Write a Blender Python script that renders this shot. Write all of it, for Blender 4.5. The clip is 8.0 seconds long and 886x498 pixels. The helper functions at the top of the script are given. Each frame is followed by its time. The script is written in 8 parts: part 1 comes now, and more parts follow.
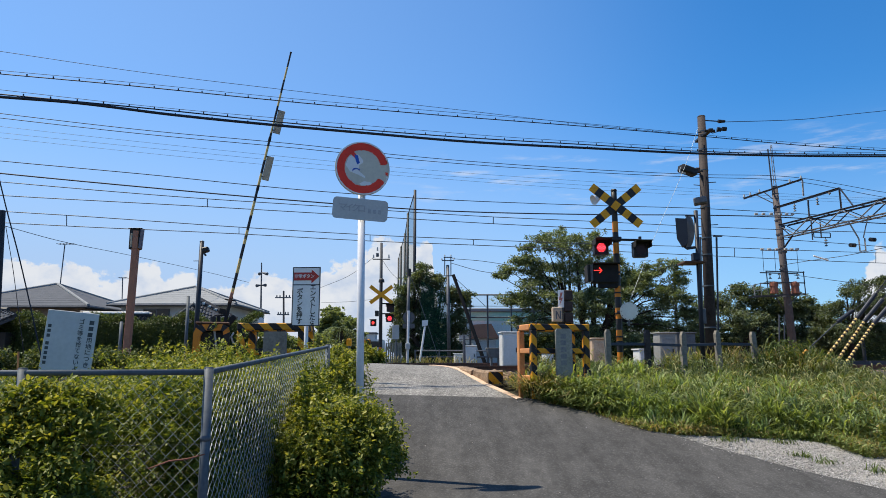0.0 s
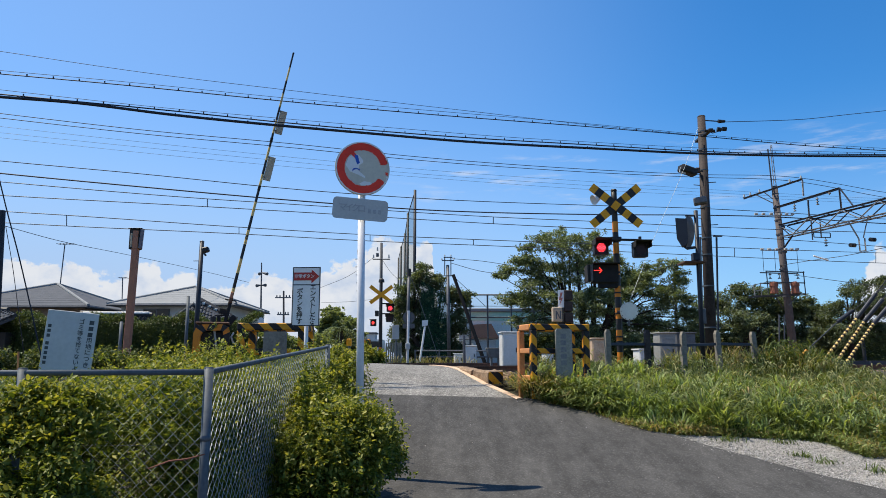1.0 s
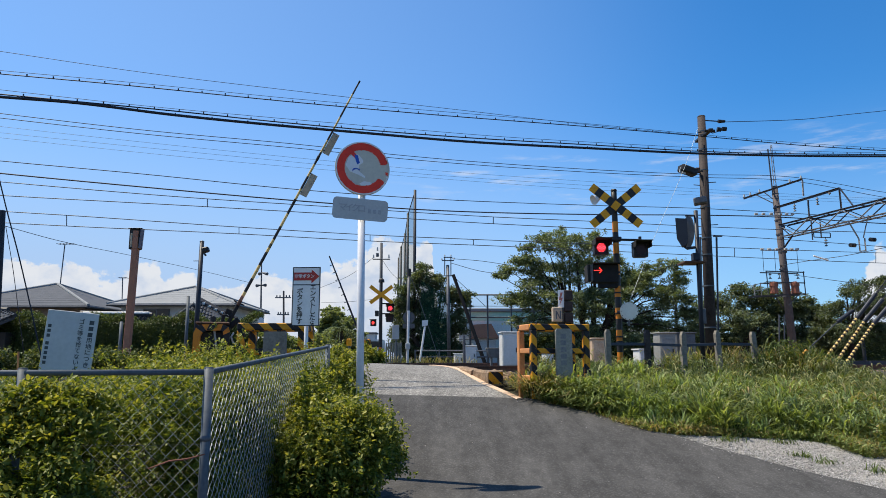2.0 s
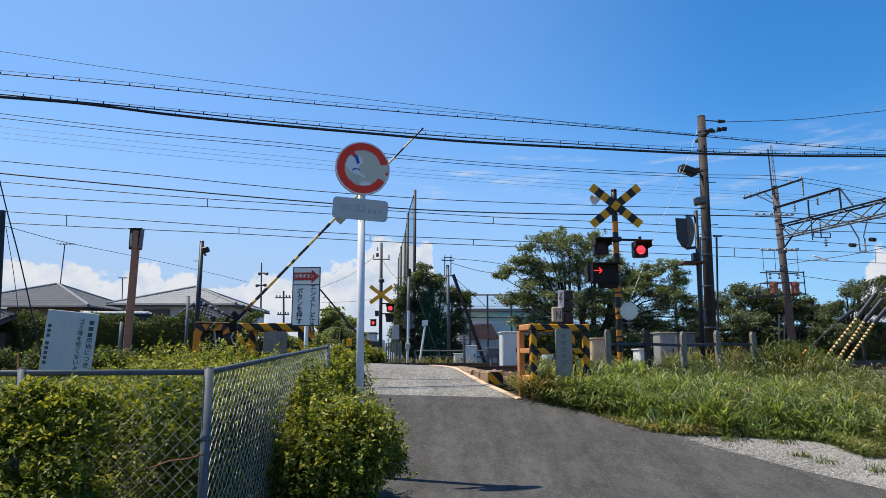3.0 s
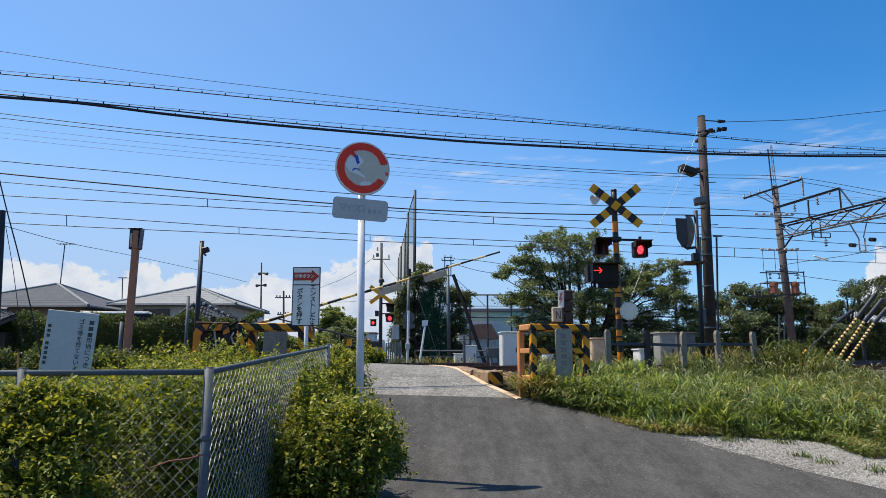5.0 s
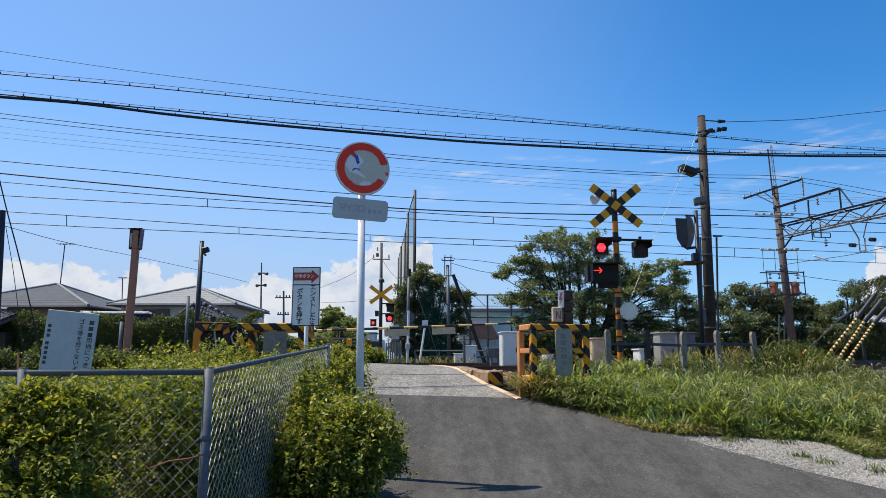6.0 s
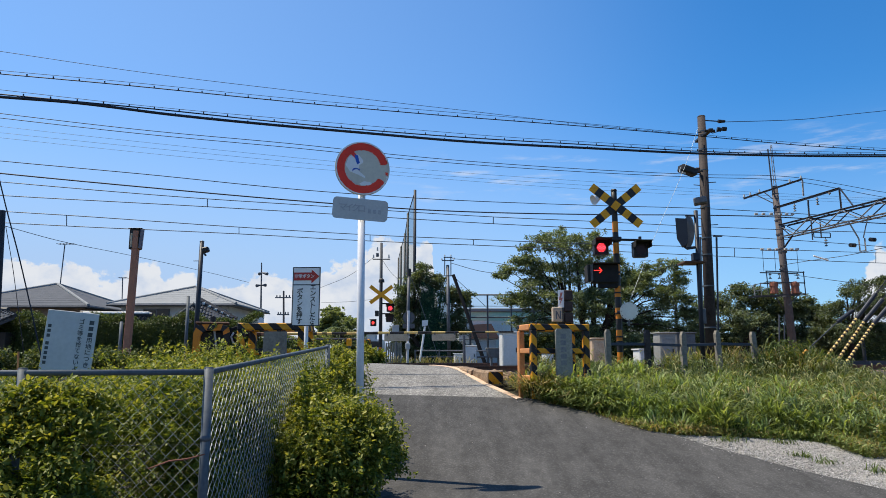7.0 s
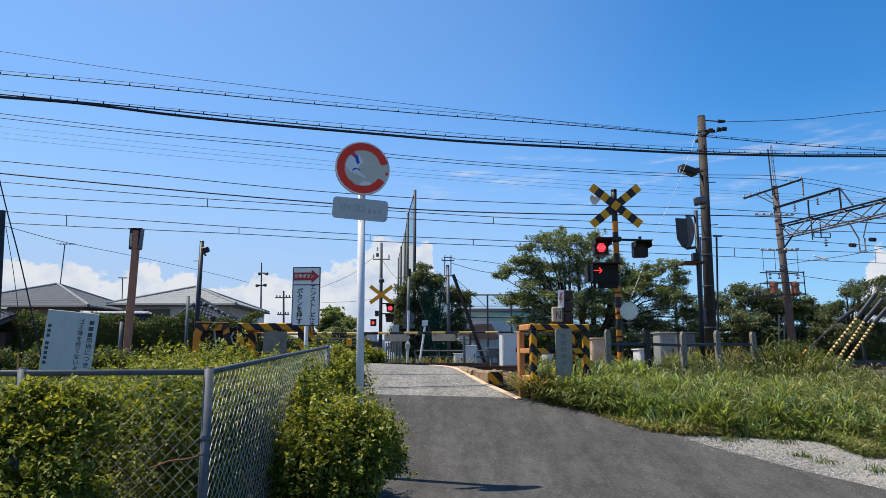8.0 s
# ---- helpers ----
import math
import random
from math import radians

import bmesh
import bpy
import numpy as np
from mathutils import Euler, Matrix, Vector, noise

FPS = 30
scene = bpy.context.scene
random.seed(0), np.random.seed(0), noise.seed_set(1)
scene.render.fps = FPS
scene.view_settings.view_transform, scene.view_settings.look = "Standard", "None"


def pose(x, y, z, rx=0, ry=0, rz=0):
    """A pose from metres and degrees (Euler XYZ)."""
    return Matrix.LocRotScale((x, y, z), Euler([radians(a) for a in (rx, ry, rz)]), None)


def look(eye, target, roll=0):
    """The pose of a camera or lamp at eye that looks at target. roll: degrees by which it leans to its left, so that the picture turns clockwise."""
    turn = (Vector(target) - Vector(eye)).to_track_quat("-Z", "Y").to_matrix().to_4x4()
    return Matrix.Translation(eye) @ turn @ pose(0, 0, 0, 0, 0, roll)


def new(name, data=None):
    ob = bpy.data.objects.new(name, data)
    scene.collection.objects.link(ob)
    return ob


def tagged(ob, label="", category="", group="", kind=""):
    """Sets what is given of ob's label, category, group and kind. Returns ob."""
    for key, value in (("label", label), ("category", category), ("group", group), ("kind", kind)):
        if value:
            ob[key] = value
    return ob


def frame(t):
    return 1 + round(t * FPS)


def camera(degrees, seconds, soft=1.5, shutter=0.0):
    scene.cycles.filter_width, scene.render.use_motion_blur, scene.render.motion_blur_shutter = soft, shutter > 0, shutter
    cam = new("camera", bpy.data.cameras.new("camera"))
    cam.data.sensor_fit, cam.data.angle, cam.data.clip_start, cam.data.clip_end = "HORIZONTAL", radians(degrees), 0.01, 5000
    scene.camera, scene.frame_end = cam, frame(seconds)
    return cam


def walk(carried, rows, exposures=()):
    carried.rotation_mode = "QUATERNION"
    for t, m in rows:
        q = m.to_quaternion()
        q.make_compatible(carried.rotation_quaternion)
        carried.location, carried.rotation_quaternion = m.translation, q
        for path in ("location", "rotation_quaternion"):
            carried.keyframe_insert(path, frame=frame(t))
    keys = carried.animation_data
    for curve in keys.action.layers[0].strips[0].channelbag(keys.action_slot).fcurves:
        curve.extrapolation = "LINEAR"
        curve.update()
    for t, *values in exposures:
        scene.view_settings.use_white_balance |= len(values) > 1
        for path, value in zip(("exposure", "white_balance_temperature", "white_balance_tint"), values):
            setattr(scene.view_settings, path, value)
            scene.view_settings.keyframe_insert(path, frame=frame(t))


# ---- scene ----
cam = camera(65, 8.0, soft=0.7)
EYE = pose(0, 0, 1.5, 98.963, 0, 0)
walk(cam, [(0.0, EYE), (8.0, EYE)])

# ---- light ----
SUN_EL, SUN_AZ = 64.5, -77.0   # degrees; azimuth from +Y, negative to the west


def make_world():
    world = bpy.data.worlds.new("sky")
    scene.world = world
    world.use_nodes = True
    nt = world.node_tree
    nt.nodes.clear()
    N = nt.nodes.new

    def math_node(op, a, b=None, clamp=False):
        n = N("ShaderNodeMath")
        n.operation, n.use_clamp = op, clamp
        for i, v in enumerate((a, b)):
            if v is None:
                continue
            if isinstance(v, (int, float)):
                n.inputs[i].default_value = v
            else:
                nt.links.new(v, n.inputs[i])
        return n.outputs[0]

    sky = N("ShaderNodeTexSky")
    sky.sky_type, sky.sun_disc = "NISHITA", False
    sky.sun_elevation, sky.sun_rotation = radians(SUN_EL), radians(SUN_AZ)
    sky.altitude, sky.air_density, sky.dust_density, sky.ozone_density = 50, 1.0, 0.4, 2.2
    co = N("ShaderNodeTexCoord")
    sep = N("ShaderNodeSeparateXYZ")
    nt.links.new(co.outputs["Generated"], sep.inputs[0])
    X, Y, Z = sep.outputs
    az = math_node("ARCTAN2", X, Y)                      # radians, 0 ahead, positive to the east
    el = math_node("ARCSINE", Z)
    # height of the cumulus tops along the horizon
    ramp = N("ShaderNodeValToRGB")
    ramp.color_ramp.interpolation = "EASE"
    stops = ((0.0, 0.12), (0.203, 0.138), (0.224, 0.154), (0.2355, 0.1445), (0.2444, 0.153), (0.2605, 0.143), (0.2681, 0.128), (0.2822, 0.134), (0.2903, 0.155), (0.2983, 0.166), (0.3055, 0.152),
             (0.3089, 0.129), (0.3211, 0.142), (0.3277, 0.137), (0.3335, 0.122), (0.3465, 0.117), (0.3629, 0.141), (0.3674, 0.148), (0.3771, 0.138), (0.3867, 0.147), (0.3978, 0.132), (0.422, 0.162), (0.43, 0.171),
             (0.4452, 0.186), (0.4483, 0.209), (0.4655, 0.210), (0.4881, 0.208), (0.4935, 0.19), (0.4975, 0.06), (0.755, 0.03), (0.785, 0.17), (1.0, 0.08))
    el_ = ramp.color_ramp.elements
    while len(el_) < len(stops):
        el_.new(0.5)
    for e, (p, v) in zip(el_, stops):
        e.position, e.color = p, (v, v, v, 1)
    f = math_node("ADD", math_node("MULTIPLY", az, 0.5), 0.5)
    nt.links.new(f, ramp.inputs[0])
    top = ramp.outputs[0]

    comb = N("ShaderNodeCombineXYZ")
    nt.links.new(az, comb.inputs[0])
    nt.links.new(math_node("MULTIPLY", el, 1.25), comb.inputs[1])

    def fbm(scale, detail, rough, off=(0, 0, 0), stretch=(1, 1, 1)):
        m = N("ShaderNodeMapping")
        m.inputs["Location"].default_value = off
        m.inputs["Scale"].default_value = stretch
        nt.links.new(comb.outputs[0], m.inputs[0])
        n = N("ShaderNodeTexNoise")
        n.inputs["Scale"].default_value, n.inputs["Detail"].default_value, n.inputs["Roughness"].default_value = scale, detail, rough
        nt.links.new(m.outputs[0], n.inputs["Vector"])
        return n.outputs[0]

    def smooth(v, a, b):
        n = N("ShaderNodeMapRange")
        n.interpolation_type = "SMOOTHSTEP"
        n.inputs[1].default_value, n.inputs[2].default_value = a, b
        nt.links.new(v, n.inputs[0])
        return n.outputs[0]

    puffs = fbm(34, 7, 0.58)
    depth = math_node("SUBTRACT", math_node("MULTIPLY", top, 0.80), el)   # how far below the tops
    puffs2 = math_node("MULTIPLY", math_node("SUBTRACT", puffs, 0.5), 0.075)
    edge = math_node("ADD", depth, puffs2)
    cumulus = smooth(edge, -0.003, 0.006)
    # thin high wisps over the east
    wisp = smooth(fbm(9, 6, 0.6, (3.1, 1.7, 0), (1.0, 5.0, 1)), 0.50, 0.74)
    band = math_node("MULTIPLY", smooth(el, 0.18, 0.235), math_node("SUBTRACT", 1.0, smooth(el, 0.27, 0.31)))
    side = smooth(az, -0.12, 0.05)
    wisps = math_node("MULTIPLY", math_node("MULTIPLY", wisp, band), math_node("MULTIPLY", side, 0.5))
    # light on the cloud: bright heads, bluish shade between and low down
    shade = fbm(24, 6, 0.58, (0.6, -0.035, 0))
    lit = smooth(math_node("ADD", shade, math_node("MULTIPLY", edge, -2.2)), 0.16, 0.56)
    cmix = N("ShaderNodeMix")
    cmix.data_type = "RGBA"
    nt.links.new(lit, cmix.inputs[0])
    cmix.inputs[6].default_value = (4.25, 5.0, 6.3, 1)
    cmix.inputs[7].default_value = (6.35, 6.55, 6.9, 1)
    # pale haze low over the land
    deep = N("ShaderNodeMix")
    deep.data_type, deep.blend_type = "RGBA", "MULTIPLY"
    deep.inputs[0].default_value = 1.0
    deep.inputs[7].default_value = (0.57, 1.06, 1.46, 1)
    nt.links.new(sky.outputs[0], deep.inputs[6])
    haze = N("ShaderNodeMix")
    haze.data_type = "RGBA"
    low = math_node("MULTIPLY", math_node("SUBTRACT", 1.0, smooth(el, 0.02, 0.36)), 0.78)
    low = math_node("MULTIPLY", low, math_node("SUBTRACT", 1.0, math_node("MULTIPLY", smooth(az, 0.0, 0.5), 0.35)))
    west = math_node("SUBTRACT", 1.0, smooth(az, -0.55, 0.45))
    low = math_node("ADD", low, math_node("MULTIPLY", west, 0.29), True)
    nt.links.new(low, haze.inputs[0])
    # the blue deepens away from the sun
    east = N("ShaderNodeHueSaturation")
    nt.links.new(deep.outputs[2], east.inputs["Color"])
    nt.links.new(math_node("SUBTRACT", 1.06, math_node("MULTIPLY", smooth(az, 0.05, 0.62), 0.12)), east.inputs["Value"])
    nt.links.new(math_node("ADD", 1.0, math_node("MULTIPLY", smooth(az, 0.05, 0.5), 0.07)), east.inputs["Saturation"])
    nt.links.new(east.outputs[0], haze.inputs[6])
    haze.inputs[7].default_value = (3.55, 4.85, 7.0, 1)
    m1 = N("ShaderNodeMix")
    m1.data_type = "RGBA"
    nt.links.new(math_node("ADD", math_node("MULTIPLY", cumulus, 0.97), wisps, True), m1.inputs[0])
    nt.links.new(haze.outputs[2], m1.inputs[6])
    nt.links.new(cmix.outputs[2], m1.inputs[7])
    bg = N("ShaderNodeBackground")
    bg.inputs[1].default_value = 0.092
    nt.links.new(m1.outputs[2], bg.inputs[0])
    out = N("ShaderNodeOutputWorld")
    nt.links.new(bg.outputs[0], out.inputs[0])


make_world()
sun = new("sun", bpy.data.lights.new("sun", "SUN"))
sun.data.energy, sun.data.angle, sun.data.color = 5.0, radians(0.53), (1.0, 0.90, 0.74)
_d = Vector((math.sin(radians(SUN_AZ)) * math.cos(radians(SUN_EL)), math.cos(radians(SUN_AZ)) * math.cos(radians(SUN_EL)), math.sin(radians(SUN_EL))))
sun.matrix_world = look(tuple(_d * 100), (0, 0, 0))
scene.view_settings.exposure = 0.42


# ---- materials ----
def mat(name, c1, c2=None, scale=8.0, rough=0.6, bump=0.0, metal=0.0, fine=6.0, contrast=(0.35, 0.65), translucent=0.0, island=0.0, obrand=0.0, spec=0.3):
    """A procedural surface: two colours mixed by large and small noise, a bump, and an optional spread by island or object."""
    m = bpy.data.materials.new(name)
    m.use_nodes = True
    nt = m.node_tree
    bs = nt.nodes["Principled BSDF"]
    L = nt.links.new
    bs.inputs["Roughness"].default_value, bs.inputs["Metallic"].default_value = rough, metal
    bs.inputs["Specular IOR Level"].default_value = spec
    c2 = c2 or tuple(v * 0.75 for v in c1)
    co = nt.nodes.new("ShaderNodeTexCoord")
    big = nt.nodes.new("ShaderNodeTexNoise")
    big.inputs["Scale"].default_value, big.inputs["Detail"].default_value = scale, 5
    sm = nt.nodes.new("ShaderNodeTexNoise")
    sm.inputs["Scale"].default_value, sm.inputs["Detail"].default_value = scale * fine, 4
    L(co.outputs["Object"], big.inputs["Vector"])
    L(co.outputs["Object"], sm.inputs["Vector"])
    add = nt.nodes.new("ShaderNodeMath")
    add.operation = "MULTIPLY_ADD"
    add.inputs[1].default_value = 0.5
    L(sm.outputs[0], add.inputs[0])
    half = nt.nodes.new("ShaderNodeMath")
    half.operation = "MULTIPLY"
    half.inputs[1].default_value = 0.5
    L(big.outputs[0], half.inputs[0])
    L(half.outputs[0], add.inputs[2])
    mr = nt.nodes.new("ShaderNodeMapRange")
    mr.inputs[1].default_value, mr.inputs[2].default_value = contrast
    L(add.outputs[0], mr.inputs[0])
    mx = nt.nodes.new("ShaderNodeMix")
    mx.data_type = "RGBA"
    mx.inputs[6].default_value, mx.inputs[7].default_value = (*c1, 1), (*c2, 1)
    L(mr.outputs[0], mx.inputs[0])
    col = mx.outputs[2]
    if island or obrand:
        hsv = nt.nodes.new("ShaderNodeHueSaturation")
        src = nt.nodes.new("ShaderNodeNewGeometry").outputs["Random Per Island"] if island else nt.nodes.new("ShaderNodeObjectInfo").outputs["Random"]
        v = nt.nodes.new("ShaderNodeMapRange")
        k = island or obrand
        v.inputs[3].default_value, v.inputs[4].default_value = 1 - k, 1 + k
        L(src, v.inputs[0])
        h = nt.nodes.new("ShaderNodeMapRange")
        h.inputs[3].default_value, h.inputs[4].default_value = 0.5 + 0.03 * k, 0.5 - 0.05 * k
        L(src, h.inputs[0])
        L(v.outputs[0], hsv.inputs["Value"])
        L(h.outputs[0], hsv.inputs["Hue"])
        L(col, hsv.inputs["Color"])
        col = hsv.outputs[0]
    L(col, bs.inputs["Base Color"])
    if bump:
        b = nt.nodes.new("ShaderNodeBump")
        b.inputs["Strength"].default_value, b.inputs["Distance"].default_value = min(1, bump), 0.01
        L(add.outputs[0], b.inputs["Height"])
        L(b.outputs[0], bs.inputs["Normal"])
    if translucent:
        t = nt.nodes.new("ShaderNodeBsdfTranslucent")
        g = nt.nodes.new("ShaderNodeMix")
        g.data_type, g.blend_type = "RGBA", "MULTIPLY"
        g.inputs[0].default_value = 1.0
        g.inputs[7].default_value = (1.6, 1.5, 0.55, 1)
        L(col, g.inputs[6])
        L(g.outputs[2], t.inputs["Color"])
        ms = nt.nodes.new("ShaderNodeMixShader")
        ms.inputs[0].default_value = translucent
        L(bs.outputs[0], ms.inputs[1])
        L(t.outputs[0], ms.inputs[2])
        L(ms.outputs[0], nt.nodes["Material Output"].inputs[0])
    return m


def glow(name, c, strength):
    m = bpy.data.materials.new(name)
    m.use_nodes = True
    bs = m.node_tree.nodes["Principled BSDF"]
    bs.inputs["Base Color"].default_value = (*[v * 0.4 for v in c], 1)
    bs.inputs["Emission Color"].default_value, bs.inputs["Emission Strength"].default_value = (*c, 1), strength
    return m


def hazard(name, period=0.30, slant=1.0, yellow=(0.78, 0.33, 0.012), black=(0.012, 0.012, 0.014)):
    """Worn yellow paint with slanting black stripes."""
    m = mat(name, yellow, tuple(v * 0.7 for v in yellow), 9, 0.55, 0.25)
    nt = m.node_tree
    bs = nt.nodes["Principled BSDF"]
    old = bs.inputs["Base Color"].links[0].from_socket
    co = nt.nodes.new("ShaderNodeTexCoord")
    sep = nt.nodes.new("ShaderNodeSeparateXYZ")
    nt.links.new(co.outputs["Object"], sep.inputs[0])

    def mn(op, a, b):
        n = nt.nodes.new("ShaderNodeMath")
        n.operation = op
        for i, v in enumerate((a, b)):
            if isinstance(v, (int, float)):
                n.inputs[i].default_value = v
            else:
                nt.links.new(v, n.inputs[i])
        return n.outputs[0]
    s = mn("ADD", mn("ADD", sep.outputs[0], sep.outputs[1]), mn("MULTIPLY", sep.outputs[2], slant))
    fr = mn("FRACT", mn("DIVIDE", s, period), 0)
    k = mn("GREATER_THAN", fr, 0.5)
    wear = nt.nodes.new("ShaderNodeTexNoise")
    wear.inputs["Scale"].default_value, wear.inputs["Detail"].default_value = 14, 6
    nt.links.new(co.outputs["Object"], wear.inputs["Vector"])
    rust = mn("GREATER_THAN", wear.outputs[0], 0.66)
    mx = nt.nodes.new("ShaderNodeMix")
    mx.data_type = "RGBA"
    nt.links.new(k, mx.inputs[0])
    nt.links.new(old, mx.inputs[6])
    mx.inputs[7].default_value = (*black, 1)
    mx2 = nt.nodes.new("ShaderNodeMix")
    mx2.data_type = "RGBA"
    nt.links.new(rust, mx2.inputs[0])
    nt.links.new(mx.outputs[2], mx2.inputs[6])
    mx2.inputs[7].default_value = (0.14, 0.055, 0.02, 1)
    nt.links.new(mx2.outputs[2], bs.inputs["Base Color"])
    return m


def spot_asphalt(name, c1, c2, chip, grain=75, low=0.66):
    """Asphalt: dark binder with lighter chips of stone and broad worn patches."""
    m = mat(name, c1, c2, 0.7, 0.95, 0.0, fine=5, contrast=(0.3, 0.7), spec=0.12)
    nt = m.node_tree
    bs = nt.nodes["Principled BSDF"]
    old = bs.inputs["Base Color"].links[0].from_socket
    co = nt.nodes.new("ShaderNodeTexCoord")
    vo = nt.nodes.new("ShaderNodeTexVoronoi")
    vo.inputs["Scale"].default_value = grain
    nt.links.new(co.outputs["Object"], vo.inputs["Vector"])
    mr = nt.nodes.new("ShaderNodeMapRange")
    mr.inputs[1].default_value, mr.inputs[2].default_value = low, 1.0
    sp = nt.nodes.new("ShaderNodeSeparateColor")
    nt.links.new(vo.outputs["Color"], sp.inputs[0])
    nt.links.new(sp.outputs[0], mr.inputs[0])
    mx = nt.nodes.new("ShaderNodeMix")
    mx.data_type = "RGBA"
    nt.links.new(mr.outputs[0], mx.inputs[0])
    nt.links.new(old, mx.inputs[6])
    mx.inputs[7].default_value = (*chip, 1)
    # long worn streaks where wheels pass
    mp = nt.nodes.new("ShaderNodeMapping")
    mp.inputs["Rotation"].default_value, mp.inputs["Scale"].default_value = (0, 0, radians(-24)), (2.2, 0.20, 1)
    nt.links.new(co.outputs["Object"], mp.inputs[0])
    st = nt.nodes.new("ShaderNodeTexNoise")
    st.inputs["Scale"].default_value, st.inputs["Detail"].default_value = 1.3, 4
    nt.links.new(mp.outputs[0], st.inputs["Vector"])
    sr = nt.nodes.new("ShaderNodeMapRange")
    sr.inputs[1].default_value, sr.inputs[2].default_value, sr.inputs[3].default_value, sr.inputs[4].default_value = 0.36, 0.64, 0.84, 1.12
    nt.links.new(st.outputs[0], sr.inputs[0])
    hs = nt.nodes.new("ShaderNodeHueSaturation")
    nt.links.new(sr.outputs[0], hs.inputs["Value"])
    nt.links.new(mx.outputs[2], hs.inputs["Color"])
    # scuffs and damp-looking blots with ragged edges
    mp2 = nt.nodes.new("ShaderNodeMapping")
    mp2.inputs["Rotation"].default_value, mp2.inputs["Scale"].default_value = (0, 0, radians(-58)), (1.0, 0.32, 1)
    nt.links.new(co.outputs["Object"], mp2.inputs[0])
    bl = nt.nodes.new("ShaderNodeTexNoise")
    bl.inputs["Scale"].default_value, bl.inputs["Detail"].default_value, bl.inputs["Roughness"].default_value = 8.0, 8, 0.72
    nt.links.new(mp2.outputs[0], bl.inputs["Vector"])
    br = nt.nodes.new("ShaderNodeMapRange")
    br.inputs[1].default_value, br.inputs[2].default_value, br.inputs[3].default_value, br.inputs[4].default_value = 0.38, 0.58, 0.80, 1.08
    nt.links.new(bl.outputs[0], br.inputs[0])
    h2 = nt.nodes.new("ShaderNodeHueSaturation")
    nt.links.new(br.outputs[0], h2.inputs["Value"])
    nt.links.new(hs.outputs[0], h2.inputs["Color"])
    nt.links.new(h2.outputs[0], bs.inputs["Base Color"])
    b = nt.nodes.new("ShaderNodeBump")
    b.inputs["Strength"].default_value, b.inputs["Distance"].default_value = 0.35, 0.004
    nt.links.new(vo.outputs["Distance"], b.inputs["Height"])
    nt.links.new(b.outputs[0], bs.inputs["Normal"])
    return m


